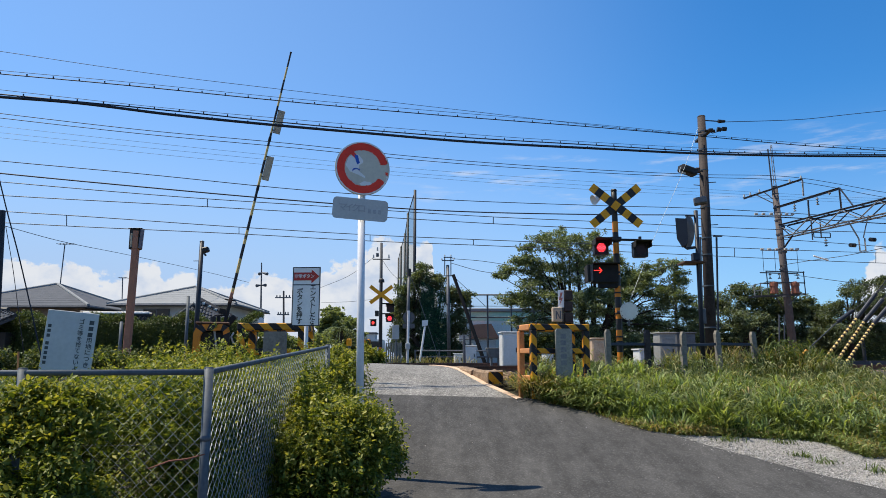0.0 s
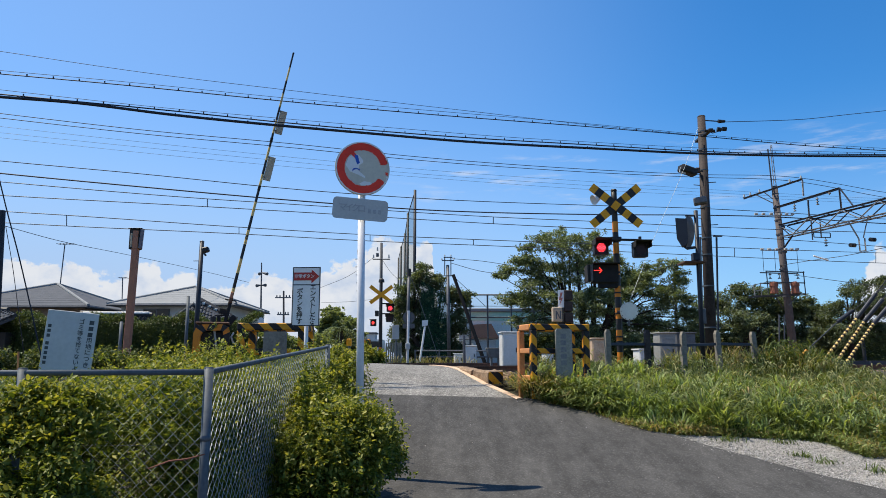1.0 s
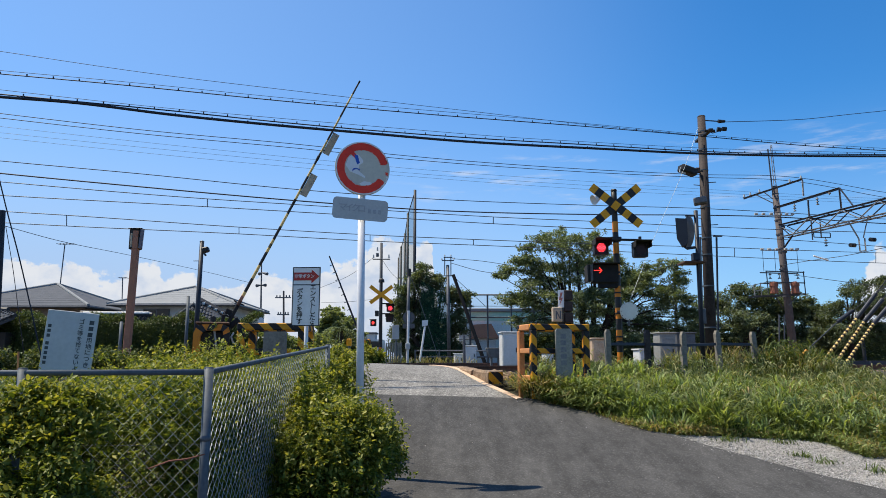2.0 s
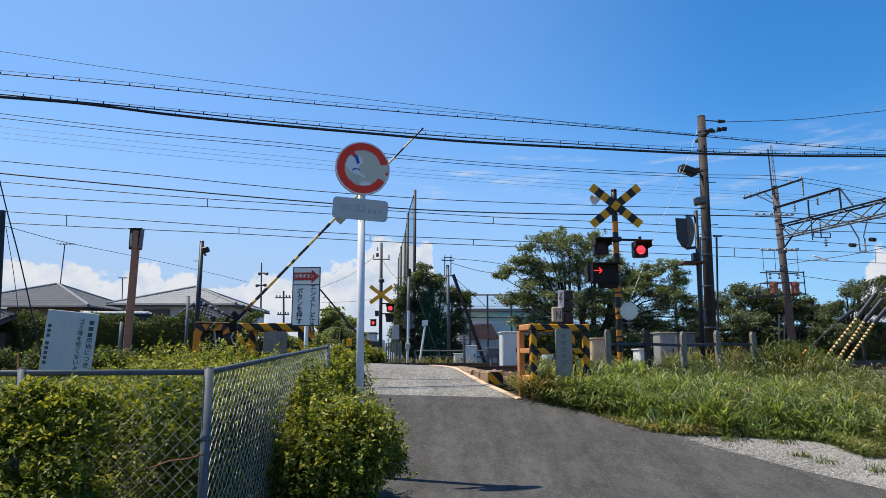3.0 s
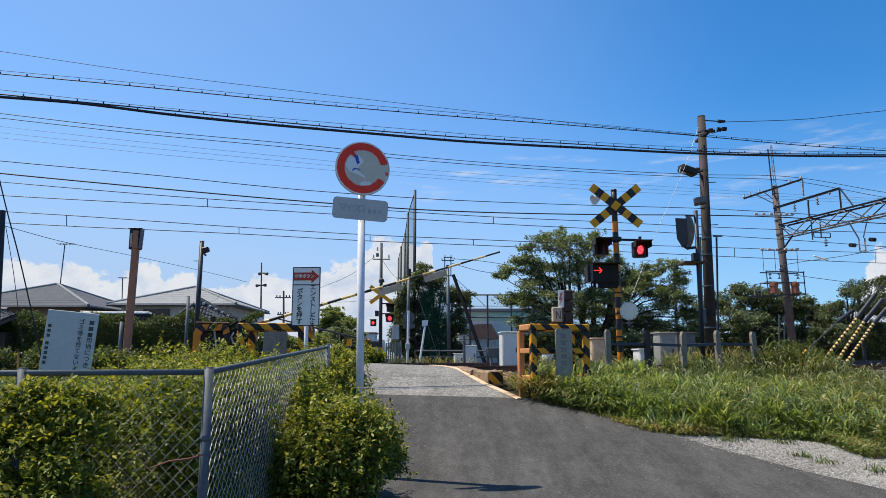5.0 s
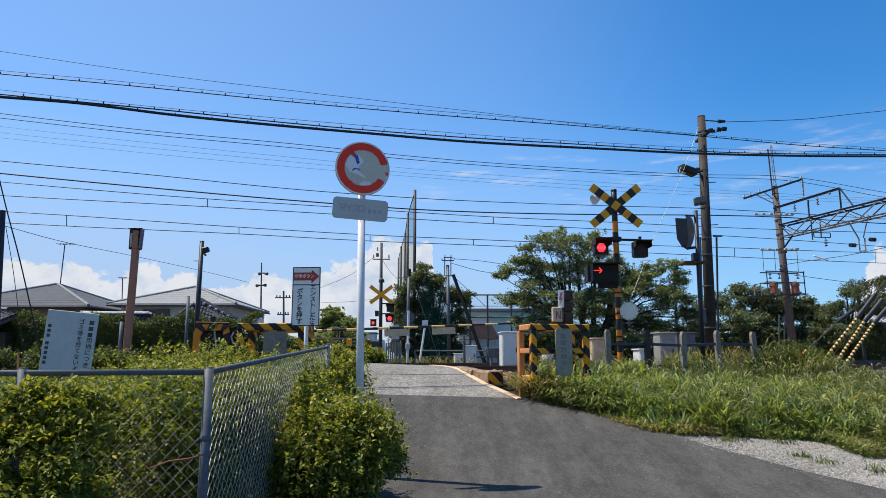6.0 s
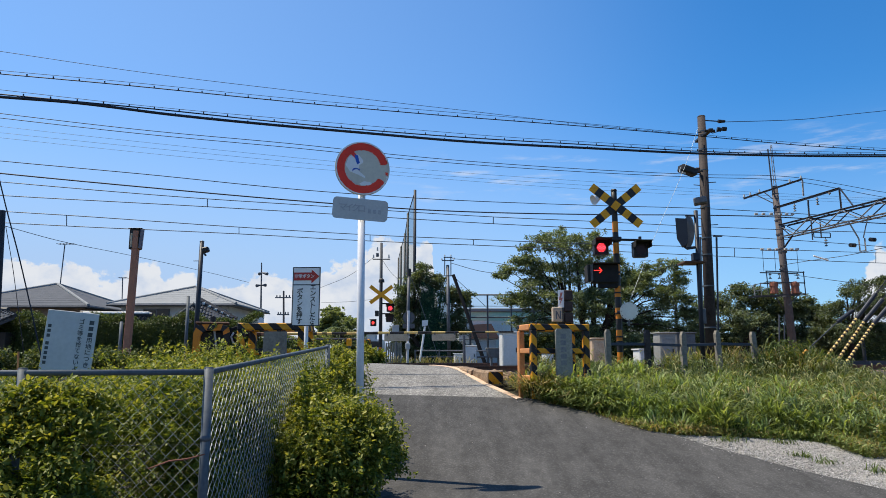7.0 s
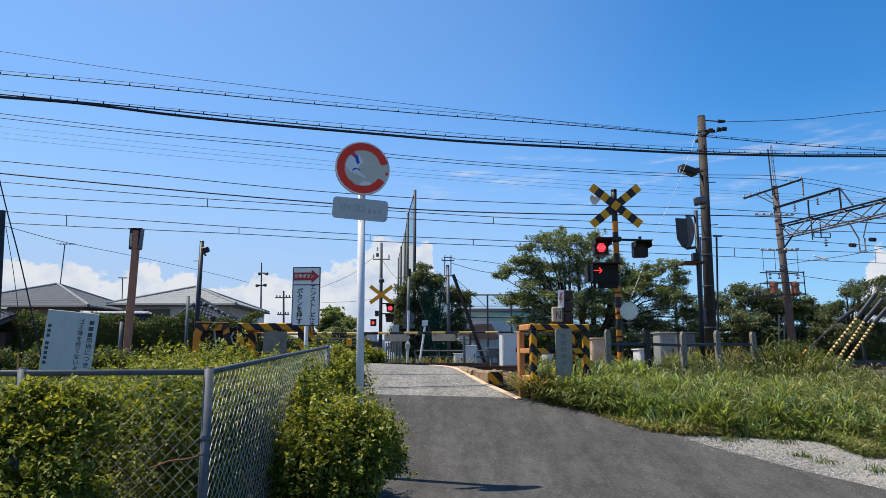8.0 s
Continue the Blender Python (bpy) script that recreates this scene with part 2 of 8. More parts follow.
M = dict(
    asphalt=spot_asphalt("asphalt_new", (0.050, 0.049, 0.0475), (0.074, 0.0725, 0.070), (0.100, 0.098, 0.094)),
    asphalt_old=spot_asphalt("asphalt_old", (0.118, 0.115, 0.107), (0.172, 0.165, 0.153), (0.33, 0.32, 0.295), 55, 0.5),
    soil=mat("soil", (0.06, 0.05, 0.032), (0.035, 0.034, 0.02), 1.2, 0.95, 0.6),
    ballast=mat("ballast_stone", (0.17, 0.115, 0.08), (0.30, 0.24, 0.20), 6, 0.9, 0.8, island=0.4),
    gravel=mat("gravel_stone", (0.385, 0.37, 0.345), (0.26, 0.25, 0.232), 8, 0.85, 0.3, island=0.55),
    gravel_bed=mat("gravel_bed", (0.33, 0.31, 0.275), (0.21, 0.198, 0.175), 30, 0.9, 0.9),
    kerb_paint=mat("kerb_paint", (0.62, 0.47, 0.33), (0.50, 0.33, 0.21), 4, 0.7, 0.3),
    concrete=mat("concrete", (0.27, 0.245, 0.20), (0.155, 0.138, 0.11), 5, 0.85, 0.4),
    concrete_dark=mat("concrete_pole", (0.066, 0.051, 0.047), (0.030, 0.025, 0.023), 4, 0.8, 0.35),
    galv=mat("galvanised_steel", (0.105, 0.124, 0.140), (0.070, 0.084, 0.098), 10, 0.6, 0.1, metal=0.1),
    galv_wire=mat("galvanised_wire", (0.46, 0.48, 0.46), (0.32, 0.34, 0.33), 10, 0.45, 0.0, metal=0.3),
    white=mat("white_paint", (0.78, 0.78, 0.77), (0.70, 0.70, 0.68), 6, 0.45, 0.05),
    pole_white=mat("white_pole_paint", (0.72, 0.73, 0.75), (0.62, 0.63, 0.65), 5, 0.4, 0.05),
    sign_grey=mat("faded_sheet", (0.50, 0.51, 0.50), (0.42, 0.43, 0.42), 6, 0.55, 0.05),
    bare=mat("bare_sheet", (0.62, 0.58, 0.47), (0.52, 0.49, 0.40), 5, 0.5, 0.05),
    boom_yellow=mat("bleached_yellow", (0.72, 0.52, 0.20), (0.56, 0.37, 0.10), 8, 0.5, 0.05),
    plate_beige=mat("dirty_plate", (0.54, 0.44, 0.31), (0.37, 0.29, 0.20), 9, 0.6, 0.05),
    enamel=mat("warm_white_enamel", (0.76, 0.73, 0.63), (0.64, 0.61, 0.53), 6, 0.5, 0.05),
    red=mat("sign_red", (0.86, 0.05, 0.022), (0.72, 0.04, 0.02), 9, 0.5, 0.0),
    blue=mat("sign_blue", (0.02, 0.10, 0.48), (0.02, 0.08, 0.40), 9, 0.5, 0.0),
    black=mat("black_paint", (0.014, 0.014, 0.016), (0.03, 0.028, 0.026), 7, 0.5, 0.1),
    black_matt=mat("black_rubber", (0.012, 0.012, 0.013), (0.02, 0.02, 0.02), 7, 0.85, 0.1),
    yellow=mat("warning_yellow", (0.82, 0.37, 0.012), (0.64, 0.27, 0.01), 8, 0.5, 0.1),
    orange=mat("post_orange", (0.72, 0.25, 0.02), (0.58, 0.18, 0.02), 8, 0.55, 0.1),
    hazard=hazard("hazard_paint"),
    worn_orange=mat("worn_orange_paint", (0.66, 0.30, 0.10), (0.42, 0.17, 0.07), 7, 0.6, 0.2),
    brown=mat("brown_primer", (0.44, 0.19, 0.11), (0.34, 0.14, 0.085), 6, 0.6, 0.1),
    rust=mat("rusty_steel", (0.14, 0.075, 0.05), (0.07, 0.045, 0.035), 12, 0.7, 0.3, metal=0.2),
    steel=mat("weathered_steel", (0.15, 0.155, 0.165), (0.09, 0.093, 0.10), 8, 0.55, 0.1, metal=0.4),
    cabinet=mat("cabinet_paint", (0.62, 0.63, 0.62), (0.52, 0.53, 0.51), 3, 0.5, 0.05),
    beige=mat("beige_cabinet", (0.60, 0.46, 0.32), (0.42, 0.28, 0.17), 5, 0.6, 0.1),
    navy=mat("dark_blue_steel", (0.022, 0.029, 0.044), (0.015, 0.020, 0.030), 8, 0.5, 0.1),
    bark=mat("bark", (0.055, 0.043, 0.034), (0.030, 0.024, 0.020), 9, 0.9, 0.8),
    leaf_bush=mat("bush_leaf", (0.140, 0.178, 0.028), (0.078, 0.112, 0.018), 1.8, 0.5, translucent=0.38, island=0.45, spec=0.25),
    leaf_yellow=mat("yellow_bush_leaf", (0.325, 0.322, 0.072), (0.235, 0.258, 0.050), 1.6, 0.5, translucent=0.34, island=0.35, spec=0.25),
    leaf_weed=mat("weed_leaf", (0.105, 0.150, 0.046), (0.068, 0.108, 0.032), 1.8, 0.55, translucent=0.3, island=0.5, spec=0.3),
    leaf_hazy=mat("distant_tree_leaf", (0.115, 0.150, 0.078), (0.070, 0.098, 0.052), 0.5, 0.45, translucent=0.28, island=0.5, spec=0.35),
    leaf_far=mat("far_leaf", (0.19, 0.235, 0.115), (0.125, 0.165, 0.08), 0.5, 0.6, translucent=0.4, island=0.4, spec=0.2),
    leaf_tree=mat("cherry_leaf", (0.165, 0.215, 0.105), (0.098, 0.138, 0.066), 0.5, 0.40, translucent=0.30, island=0.5, spec=0.5),
    leaf_dark=mat("evergreen_leaf", (0.078, 0.112, 0.036), (0.050, 0.078, 0.025), 0.5, 0.55, translucent=0.28, island=0.5),
    grass=mat("grass_blade", (0.092, 0.134, 0.034), (0.150, 0.160, 0.053), 0.8, 0.5, translucent=0.42, island=0.55, spec=0.3),
    grass_lush=mat("lush_grass_blade", (0.150, 0.236, 0.066), (0.220, 0.268, 0.104), 1.2, 0.45, translucent=0.40, island=0.55, spec=0.4),
    grass_dry=mat("straw_blade", (0.36, 0.29, 0.13), (0.24, 0.20, 0.085), 1.2, 0.65, translucent=0.3, island=0.4, spec=0.25),
    twig=mat("twig", (0.10, 0.07, 0.04), (0.07, 0.05, 0.03), 9, 0.9, 0.2),
    roof_grey=mat("slate_roof", (0.115, 0.122, 0.135), (0.085, 0.092, 0.104), 2.0, 0.85, 0.2, spec=0.08),
    roof_pale=mat("pale_roof", (0.27, 0.28, 0.285), (0.22, 0.23, 0.235), 2.0, 0.85, 0.2, spec=0.08),
    tile=mat("kawara_tile", (0.022, 0.024, 0.028), (0.045, 0.047, 0.052), 3, 0.55, 0.1, obrand=0.4, spec=0.25),
    plaster=mat("house_plaster", (0.26, 0.19, 0.15), (0.21, 0.155, 0.12), 2, 0.8, 0.1),
    plaster_pale=mat("pale_plaster", (0.55, 0.56, 0.56), (0.48, 0.49, 0.49), 2, 0.8, 0.1),
    rail_dark=mat("dark_blue_grey_rail", (0.055, 0.066, 0.085), (0.035, 0.043, 0.056), 8, 0.6, 0.1),
    mast_concrete=mat("mast_concrete", (0.135, 0.112, 0.108), (0.085, 0.072, 0.070), 3, 0.85, 0.3),
    mossy=mat("mossy_concrete", (0.300, 0.295, 0.262), (0.170, 0.175, 0.140), 6, 0.9, 0.5),
    worn_grey=mat("worn_grey_green_paint", (0.30, 0.30, 0.275), (0.20, 0.20, 0.185), 4, 0.6, 0.1),
    board=mat("weathered_board", (0.50, 0.54, 0.555), (0.42, 0.46, 0.475), 3, 0.6, 0.05),
    glass=mat("dark_glass", (0.02, 0.025, 0.03), (0.015, 0.02, 0.025), 2, 0.08),
    lamp_on=glow("red_lamp_lit", (1.0, 0.01, 0.02), 0.34),
    led_on=glow("red_led_lit", (1.0, 0.09, 0.13), 2.0),
    lamp_off=mat("red_lamp_dark", (0.035, 0.006, 0.006), (0.02, 0.004, 0.004), 20, 0.35),
    wire=mat("black_cable", (0.02, 0.022, 0.028), (0.03, 0.032, 0.04), 10, 0.6),
    wire_copper=mat("trolley_wire", (0.10, 0.11, 0.12), (0.07, 0.075, 0.08), 10, 0.5, metal=0.4),
    timber=mat("weathered_timber", (0.34, 0.235, 0.145), (0.13, 0.085, 0.052), 7, 0.85, 0.8),
)


# ---- mesh tools ----
class G:
    """Collects faces for one mesh."""

    def __init__(self):
        self.v, self.f, self.m = [], [], []

    def raw(self, verts, faces, mi=0):
        k = len(self.v)
        self.v += [tuple(p) for p in verts]
        self.f += [tuple(k + i for i in f) for f in faces]
        self.m += [mi] * len(faces)
        return self

    def box(self, c, s, bevel=0.0, rot=None, mi=0):
        """A box with chamfered edges, centre c, size s, turned by rot."""
        hx, hy, hz = (x / 2 for x in s)
        b = min(bevel, hx * 0.9, hy * 0.9, hz * 0.9)
        R = rot.to_3x3() if rot else None
        if b <= 0:
            vs = [(x * hx, y * hy, z * hz) for x in (-1, 1) for y in (-1, 1) for z in (-1, 1)]
            fs = [(0, 1, 3, 2), (4, 6, 7, 5), (0, 4, 5, 1), (2, 3, 7, 6), (0, 2, 6, 4), (1, 5, 7, 3)]
        else:
            vs, idx = [], {}
            for x in (-1, 1):
                for y in (-1, 1):
                    for z in (-1, 1):
                        for a in range(3):
                            idx[x, y, z, a] = len(vs)
                            p = [x * (hx - b), y * (hy - b), z * (hz - b)]
                            p[a] += (x, y, z)[a] * b
                            vs.append(tuple(p))
            fs = []
            for a in range(3):
                o = [i for i in range(3) if i != a]
                for sgn in (-1, 1):
                    q = []
                    for u, w in ((-1, -1), (1, -1), (1, 1), (-1, 1)):
                        k = [0, 0, 0]
                        k[a], k[o[0]], k[o[1]] = sgn, u, w
                        q.append(idx[(*k, a)])
                    flip = (sgn > 0) == (a == 1)
                    fs.append(tuple(reversed(q)) if flip else tuple(q))
            for a in range(3):
                o = [i for i in range(3) if i != a]
                for u in (-1, 1):
                    for w in (-1, 1):
                        k0, k1 = [0, 0, 0], [0, 0, 0]
                        k0[a], k1[a] = -1, 1
                        k0[o[0]] = k1[o[0]] = u
                        k0[o[1]] = k1[o[1]] = w
                        fs.append((idx[(*k0, o[0])], idx[(*k1, o[0])], idx[(*k1, o[1])], idx[(*k0, o[1])]))
            for x in (-1, 1):
                for y in (-1, 1):
                    for z in (-1, 1):
                        fs.append((idx[x, y, z, 0], idx[x, y, z, 1], idx[x, y, z, 2]))
        if R:
            vs = [R @ Vector(p) for p in vs]
        return self.raw([(p[0] + c[0], p[1] + c[1], p[2] + c[2]) for p in vs], fs, mi)

    def cyl(self, a, b, r0, r1=None, n=12, mi=0, caps=True):
        r1 = r0 if r1 is None else r1
        a, b = Vector(a), Vector(b)
        d = (b - a).normalized()
        u = d.orthogonal().normalized()
        w = d.cross(u)
        vs = []
        for p, r in ((a, r0), (b, r1)):
            for i in range(n):
                t = 2 * math.pi * i / n
                vs.append(p + u * (r * math.cos(t)) + w * (r * math.sin(t)))
        fs = [(i, (i + 1) % n, n + (i + 1) % n, n + i) for i in range(n)]
        if caps:
            fs += [tuple(reversed(range(n))), tuple(range(n, 2 * n))]
        return self.raw(vs, fs, mi)

    def tube(self, pts, r, n=6, mi=0):
        pts = [Vector(p) for p in pts]
        vs = []
        u = None
        for i, p in enumerate(pts):
            d = (pts[min(i + 1, len(pts) - 1)] - pts[max(i - 1, 0)]).normalized()
            u = d.orthogonal().normalized() if u is None else (u - d * u.dot(d)).normalized()
            w = d.cross(u)
            rr = r[i] if isinstance(r, (list, tuple)) else r
            for k in range(n):
                t = 2 * math.pi * k / n
                vs.append(p + u * (rr * math.cos(t)) + w * (rr * math.sin(t)))
        fs = []
        for i in range(len(pts) - 1):
            for k in range(n):
                fs.append((i * n + k, i * n + (k + 1) % n, (i + 1) * n + (k + 1) % n, (i + 1) * n + k))
        fs += [tuple(reversed(range(n))), tuple(range((len(pts) - 1) * n, len(pts) * n))]
        return self.raw(vs, fs, mi)

    def strip(self, stops, section, first=0):
        """One connected bar along x: section (y, z) at each stop, the stretches in two colours by turns."""
        n = len(section)
        vs = [(x, a * k, b * k) for x, k in stops for a, b in section]
        self.raw(vs, [tuple(reversed(range(n)))], first % 2)
        self.f[-1] = tuple(self.f[-1])
        base = len(self.v) - len(vs)
        for j in range(len(stops) - 1):
            for i in range(n):
                self.f.append((base + j * n + i, base + j * n + (i + 1) % n, base + (j + 1) * n + (i + 1) % n, base + (j + 1) * n + i))
                self.m.append((first + j) % 2)
        self.f.append(tuple(range(base + (len(stops) - 1) * n, base + len(stops) * n)))
        self.m.append((first + len(stops) - 2) % 2)
        return self

    def prism(self, outline, y0, y1, mi=0):
        """An outline in x, z pushed along y."""
        n = len(outline)
        vs = [(x, y0, z) for x, z in outline] + [(x, y1, z) for x, z in outline]
        fs = [tuple(range(n)), tuple(reversed(range(n, 2 * n)))] + [(i, n + i, n + (i + 1) % n, (i + 1) % n) for i in range(n)]
        return self.raw(vs, fs, mi)

    def move(self, m, start=0):
        self.v[start:] = [tuple(m @ Vector(p)) for p in self.v[start:]]
        return self

    def mesh(self, name, mats, smooth=False):
        me = bpy.data.meshes.new(name)
        me.from_pydata(self.v, [], self.f)
        for m in (mats if isinstance(mats, (list, tuple)) else [mats]):
            me.materials.append(m)
        me.polygons.foreach_set("material_index", self.m)
        if smooth:
            me.polygons.foreach_set("use_smooth", [len(f) == 4 for f in self.f])
        bm = bmesh.new()
        bm.from_mesh(me)
        bmesh.ops.recalc_face_normals(bm, faces=bm.faces)
        bm.to_mesh(me)
        bm.free()
        return me


def thing(name, label, category, m=None, group=""):
    ob = new(name)
    ob.empty_display_size = 0.2
    ob.matrix_world = m or Matrix()
    return tagged(ob, label, category, group)


def part(name, g, mats, parent, label="", smooth=False, m=None):
    ob = new(name, g.mesh(name, mats, smooth))
    ob.parent = parent
    if m:
        ob.matrix_basis = m
    return tagged(ob, label)


def solo(name, g, mats, label, category, m=None, group="", kind="", smooth=False):
    ob = new(name, g.mesh(name, mats, smooth))
    if m:
        ob.matrix_world = m
    return tagged(ob, label, category, group, kind)


def np_mesh(name, verts, tris, material, second=None, index=None):
    me = bpy.data.meshes.new(name)
    verts, tris = np.asarray(verts, np.float32), np.asarray(tris, np.int32)
    me.vertices.add(len(verts))
    me.vertices.foreach_set("co", verts.ravel())
    me.loops.add(tris.size)
    me.loops.foreach_set("vertex_index", tris.ravel())
    me.polygons.add(len(tris))
    me.polygons.foreach_set("loop_start", np.arange(0, tris.size, 3, dtype=np.int32))
    me.materials.append(material)
    if second:
        me.materials.append(second)
        me.polygons.foreach_set("material_index", np.asarray(index, np.int32))
    me.update(calc_edges=True)
    me.validate()
    return me


def leaves(rng, centres, outward, size, droop=0.2, wide=0.5, ovate=False):
    """Folded leaves at centres: verts and triangles. outward: the way each leaf points."""
    n = len(centres)
    d = outward + rng.normal(0, 0.55, (n, 3)) - np.array((0, 0, droop))
    d /= np.linalg.norm(d, axis=1)[:, None] + 1e-9
    up = rng.normal(0, 0.45, (n, 3)) + np.array((0, 0, 1.0))
    s = np.cross(d, up)
    s /= np.linalg.norm(s, axis=1)[:, None] + 1e-9
    nn = np.cross(s, d)
    l = size * rng.uniform(0.5, 1.4, (n, 1))
    w = l * wide * rng.uniform(0.8, 1.2, (n, 1))
    curl = rng.uniform(0.05, 0.22, (n, 1))
    base, tip = centres - d * l * 0.5, centres + d * l * 0.5 - nn * l * curl
    fold = w * rng.uniform(0.05, 0.32, (n, 1))
    if not ovate:
        a, b = centres + s * w * 0.5 + nn * fold, centres - s * w * 0.5 + nn * fold
        v = np.stack((base, a, tip, b), 1).reshape(-1, 3)
        k = np.arange(n)[:, None] * 4
        t = np.concatenate((k + np.array((0, 1, 2)), k + np.array((0, 2, 3))), 1).reshape(-1, 3)
        return v, t
    # a rounded blade: broad below the middle, drawn out to a point
    low, high = centres - d * l * 0.22, centres + d * l * 0.16 - nn * l * curl * 0.35
    v = np.stack((base, low + s * w * 0.46 + nn * fold, high + s * w * 0.42 + nn * fold, tip, high - s * w * 0.42 + nn * fold, low - s * w * 0.46 + nn * fold), 1).reshape(-1, 3)
    k = np.arange(n)[:, None] * 6
    t = np.concatenate([k + np.array(f) for f in ((0, 1, 2), (0, 2, 3), (0, 3, 4), (0, 4, 5))], 1).reshape(-1, 3)
    return v, t


def writing(body, size, m, material, parent, name="writing", thick=0.001, bold=0.012):
    cu = bpy.data.curves.new(name, "FONT")
    cu.body, cu.size, cu.align_x, cu.align_y, cu.extrude, cu.offset = body, size, "CENTER", "CENTER", thick, bold * size
    tmp = bpy.data.objects.new(name, cu)
    scene.collection.objects.link(tmp)
    bpy.context.view_layer.update()
    me = bpy.data.meshes.new_from_object(tmp.evaluated_get(bpy.context.evaluated_depsgraph_get()))
    bpy.data.objects.remove(tmp)
    me.materials.clear()
    me.materials.append(material)
    ob = new(name, me)
    ob.parent, ob.matrix_basis = parent, m
    return ob


# ---- the land ----
def bend(t, pts):
    for (a, va), (b, vb) in zip(pts, pts[1:]):
        if t <= b:
            k = max(0.0, (t - a) / (b - a))
            return va + (vb - va) * k
    return pts[-1][1]


PROFILE = ((-30, -0.3), (0, 0.02), (6.0, 0.13), (7.4, 0.20), (9.0, 0.50), (11.2, 0.91), (12.6, 1.11), (13.6, 1.235), (14.6, 1.30), (16, 1.325), (30, 1.32), (40, 1.25), (80, 1.2))


def land(x, y):
    """Height of the smooth ground; the railway runs along (0.962, 0.272)."""
    k = min(1.0, max(0.0, (y - 8) / 6))
    s = y - 0.283 * x * k * k * (3 - 2 * k)
    return (bend(s - 0.35, PROFILE) + bend(s, PROFILE) + bend(s + 0.35, PROFILE)) / 3


def field(x, y):
    """The ground beside the road: a little lower than the railway."""
    z = land(x, y) - 0.03
    s = y - 0.283 * x
    if s > 14.6:
        z -= 0.16 * min(1, (s - 14.6) / 0.8)
    return z


def build_land():
    g = G()
    near_x = np.concatenate(([-3000, -1200, -500, -200, -100, -60], np.arange(-40, 40.1, 0.8), [60, 100, 200, 500, 1200, 3000]))
    near_y = np.concatenate(([-300, -100, -40, -15], np.arange(-6, 44.1, 0.6), [60, 90, 150, 300, 700, 1500, 3500]))
    nx = len(near_x)
    for y in near_y:
        for x in near_x:
            g.v.append((float(x), float(y), field(min(60, max(-60, x)), min(80, max(-10, y))) - 0.05))
    for j in range(len(near_y) - 1):
        for i in range(nx - 1):
            k = j * nx + i
            g.f.append((k, k + 1, k + nx + 1, k + nx))
            g.m.append(0)
    solo("ground", g, M["soil"], "bare brown soil with weeds under the plants", "ground", kind="structure", smooth=True)


RIGHT = ((-8, 8.0), (0, 6.9), (4, 5.65), (6.2, 4.83), (7.21, 4.41), (7.52, 4.21), (7.94, 3.83), (8.46, 3.43), (8.75, 3.21), (9.21, 2.92), (9.37, 2.71), (9.86, 2.47), (10.43, 2.20), (10.73, 1.93), (10.97, 1.665), (11.2, 1.45))
EDGE = ((11.1, 1.2), (11.2, 1.16), (12.25, 0.765), (13.2, 0.50), (15.2, 0.12), (17, -0.3), (33, -4.2))
LEFT = ((-8, -1.0), (4, -1.1), (9, -1.3), (11.2, -2.0))


def road_strip(name, y0, y1, left, right, material, lift, label, cols=10, step=0.25):
    g = G()
    rows = int((y1 - y0) / step) + 1
    for j in range(rows + 1):
        y = y0 + (y1 - y0) * j / rows
        a, b = left(y), right(y)
        for i in range(cols + 1):
            x = a + (b - a) * i / cols
            g.v.append((x, y, land(x, y) + lift))
    for j in range(rows):
        for i in range(cols):
            k = j * (cols + 1) + i
            g.f.append((k, k + 1, k + cols + 2, k + cols + 1))
            g.m.append(0)
    # a real edge down into the ground
    n = cols + 1
    for j in range(rows):
        for i in (0, cols):
            p, q = g.v[j * n + i], g.v[(j + 1) * n + i]
            g.raw([p, q, (q[0], q[1], q[2] - 0.15), (p[0], p[1], p[2] - 0.15)], [(0, 1, 2, 3)])
    return solo(name, g, material, label, "road", kind="structure", smooth=True)


build_land()
road_strip("road", -8, 11.2, lambda y: bend(y, LEFT), lambda y: bend(y, RIGHT), M["asphalt"], 0.015, "dark fresh asphalt lane rising to the crossing")
road_strip("crossing_pavement", 11.2, 33.0, lambda y: -2.0 - 0.283 * (y - 11.2), lambda y: bend(y, EDGE), M["asphalt_old"], 0.012, "pale worn asphalt across the railway")
road_strip("road_beyond", 33.0, 300.0, lambda y: -8.2 - 0.09 * (y - 33), lambda y: -4.2 - 0.09 * (y - 33), M["asphalt_old"], 0.012, "worn asphalt street beyond the crossing", 4, 3.0)

# ---- road details ----
def road_grit():
    """Small loose stones and crumbs strewn over the asphalt, thickest along its edge."""
    rng = np.random.default_rng(15)
    cs = []
    while len(cs) < 420:
        y = rng.uniform(5.0, 11.0)
        e = bend(y, RIGHT)
        x = e - abs(rng.normal(0, 0.12)) if rng.random() < 0.72 else rng.uniform(-0.9, e)
        cs.append((x, y, land(x, y) + 0.017))
    n = len(cs)
    octa = np.array(((1, 0, 0), (-1, 0, 0), (0, 1, 0), (0, -1, 0), (0, 0, 0.8), (0, 0, -0.8)))
    v = np.array(cs)[:, None, :] + octa[None] * (0.003 + 0.007 * rng.random((n, 1, 1)) ** 2) * rng.uniform(0.6, 1.3, (n, 6, 1))
    f = np.array(((0, 2, 4), (2, 1, 4), (1, 3, 4), (3, 0, 4), (2, 0, 5), (1, 2, 5), (3, 1, 5), (0, 3, 5)))
    t = (np.arange(n)[:, None, None] * 6 + f[None]).reshape(-1, 3)
    tagged(new("road_grit", np_mesh("road_grit", v.reshape(-1, 3), t, M["gravel"])), "small pale stones strewn on the asphalt", "gravel", kind="stuff")


road_grit()


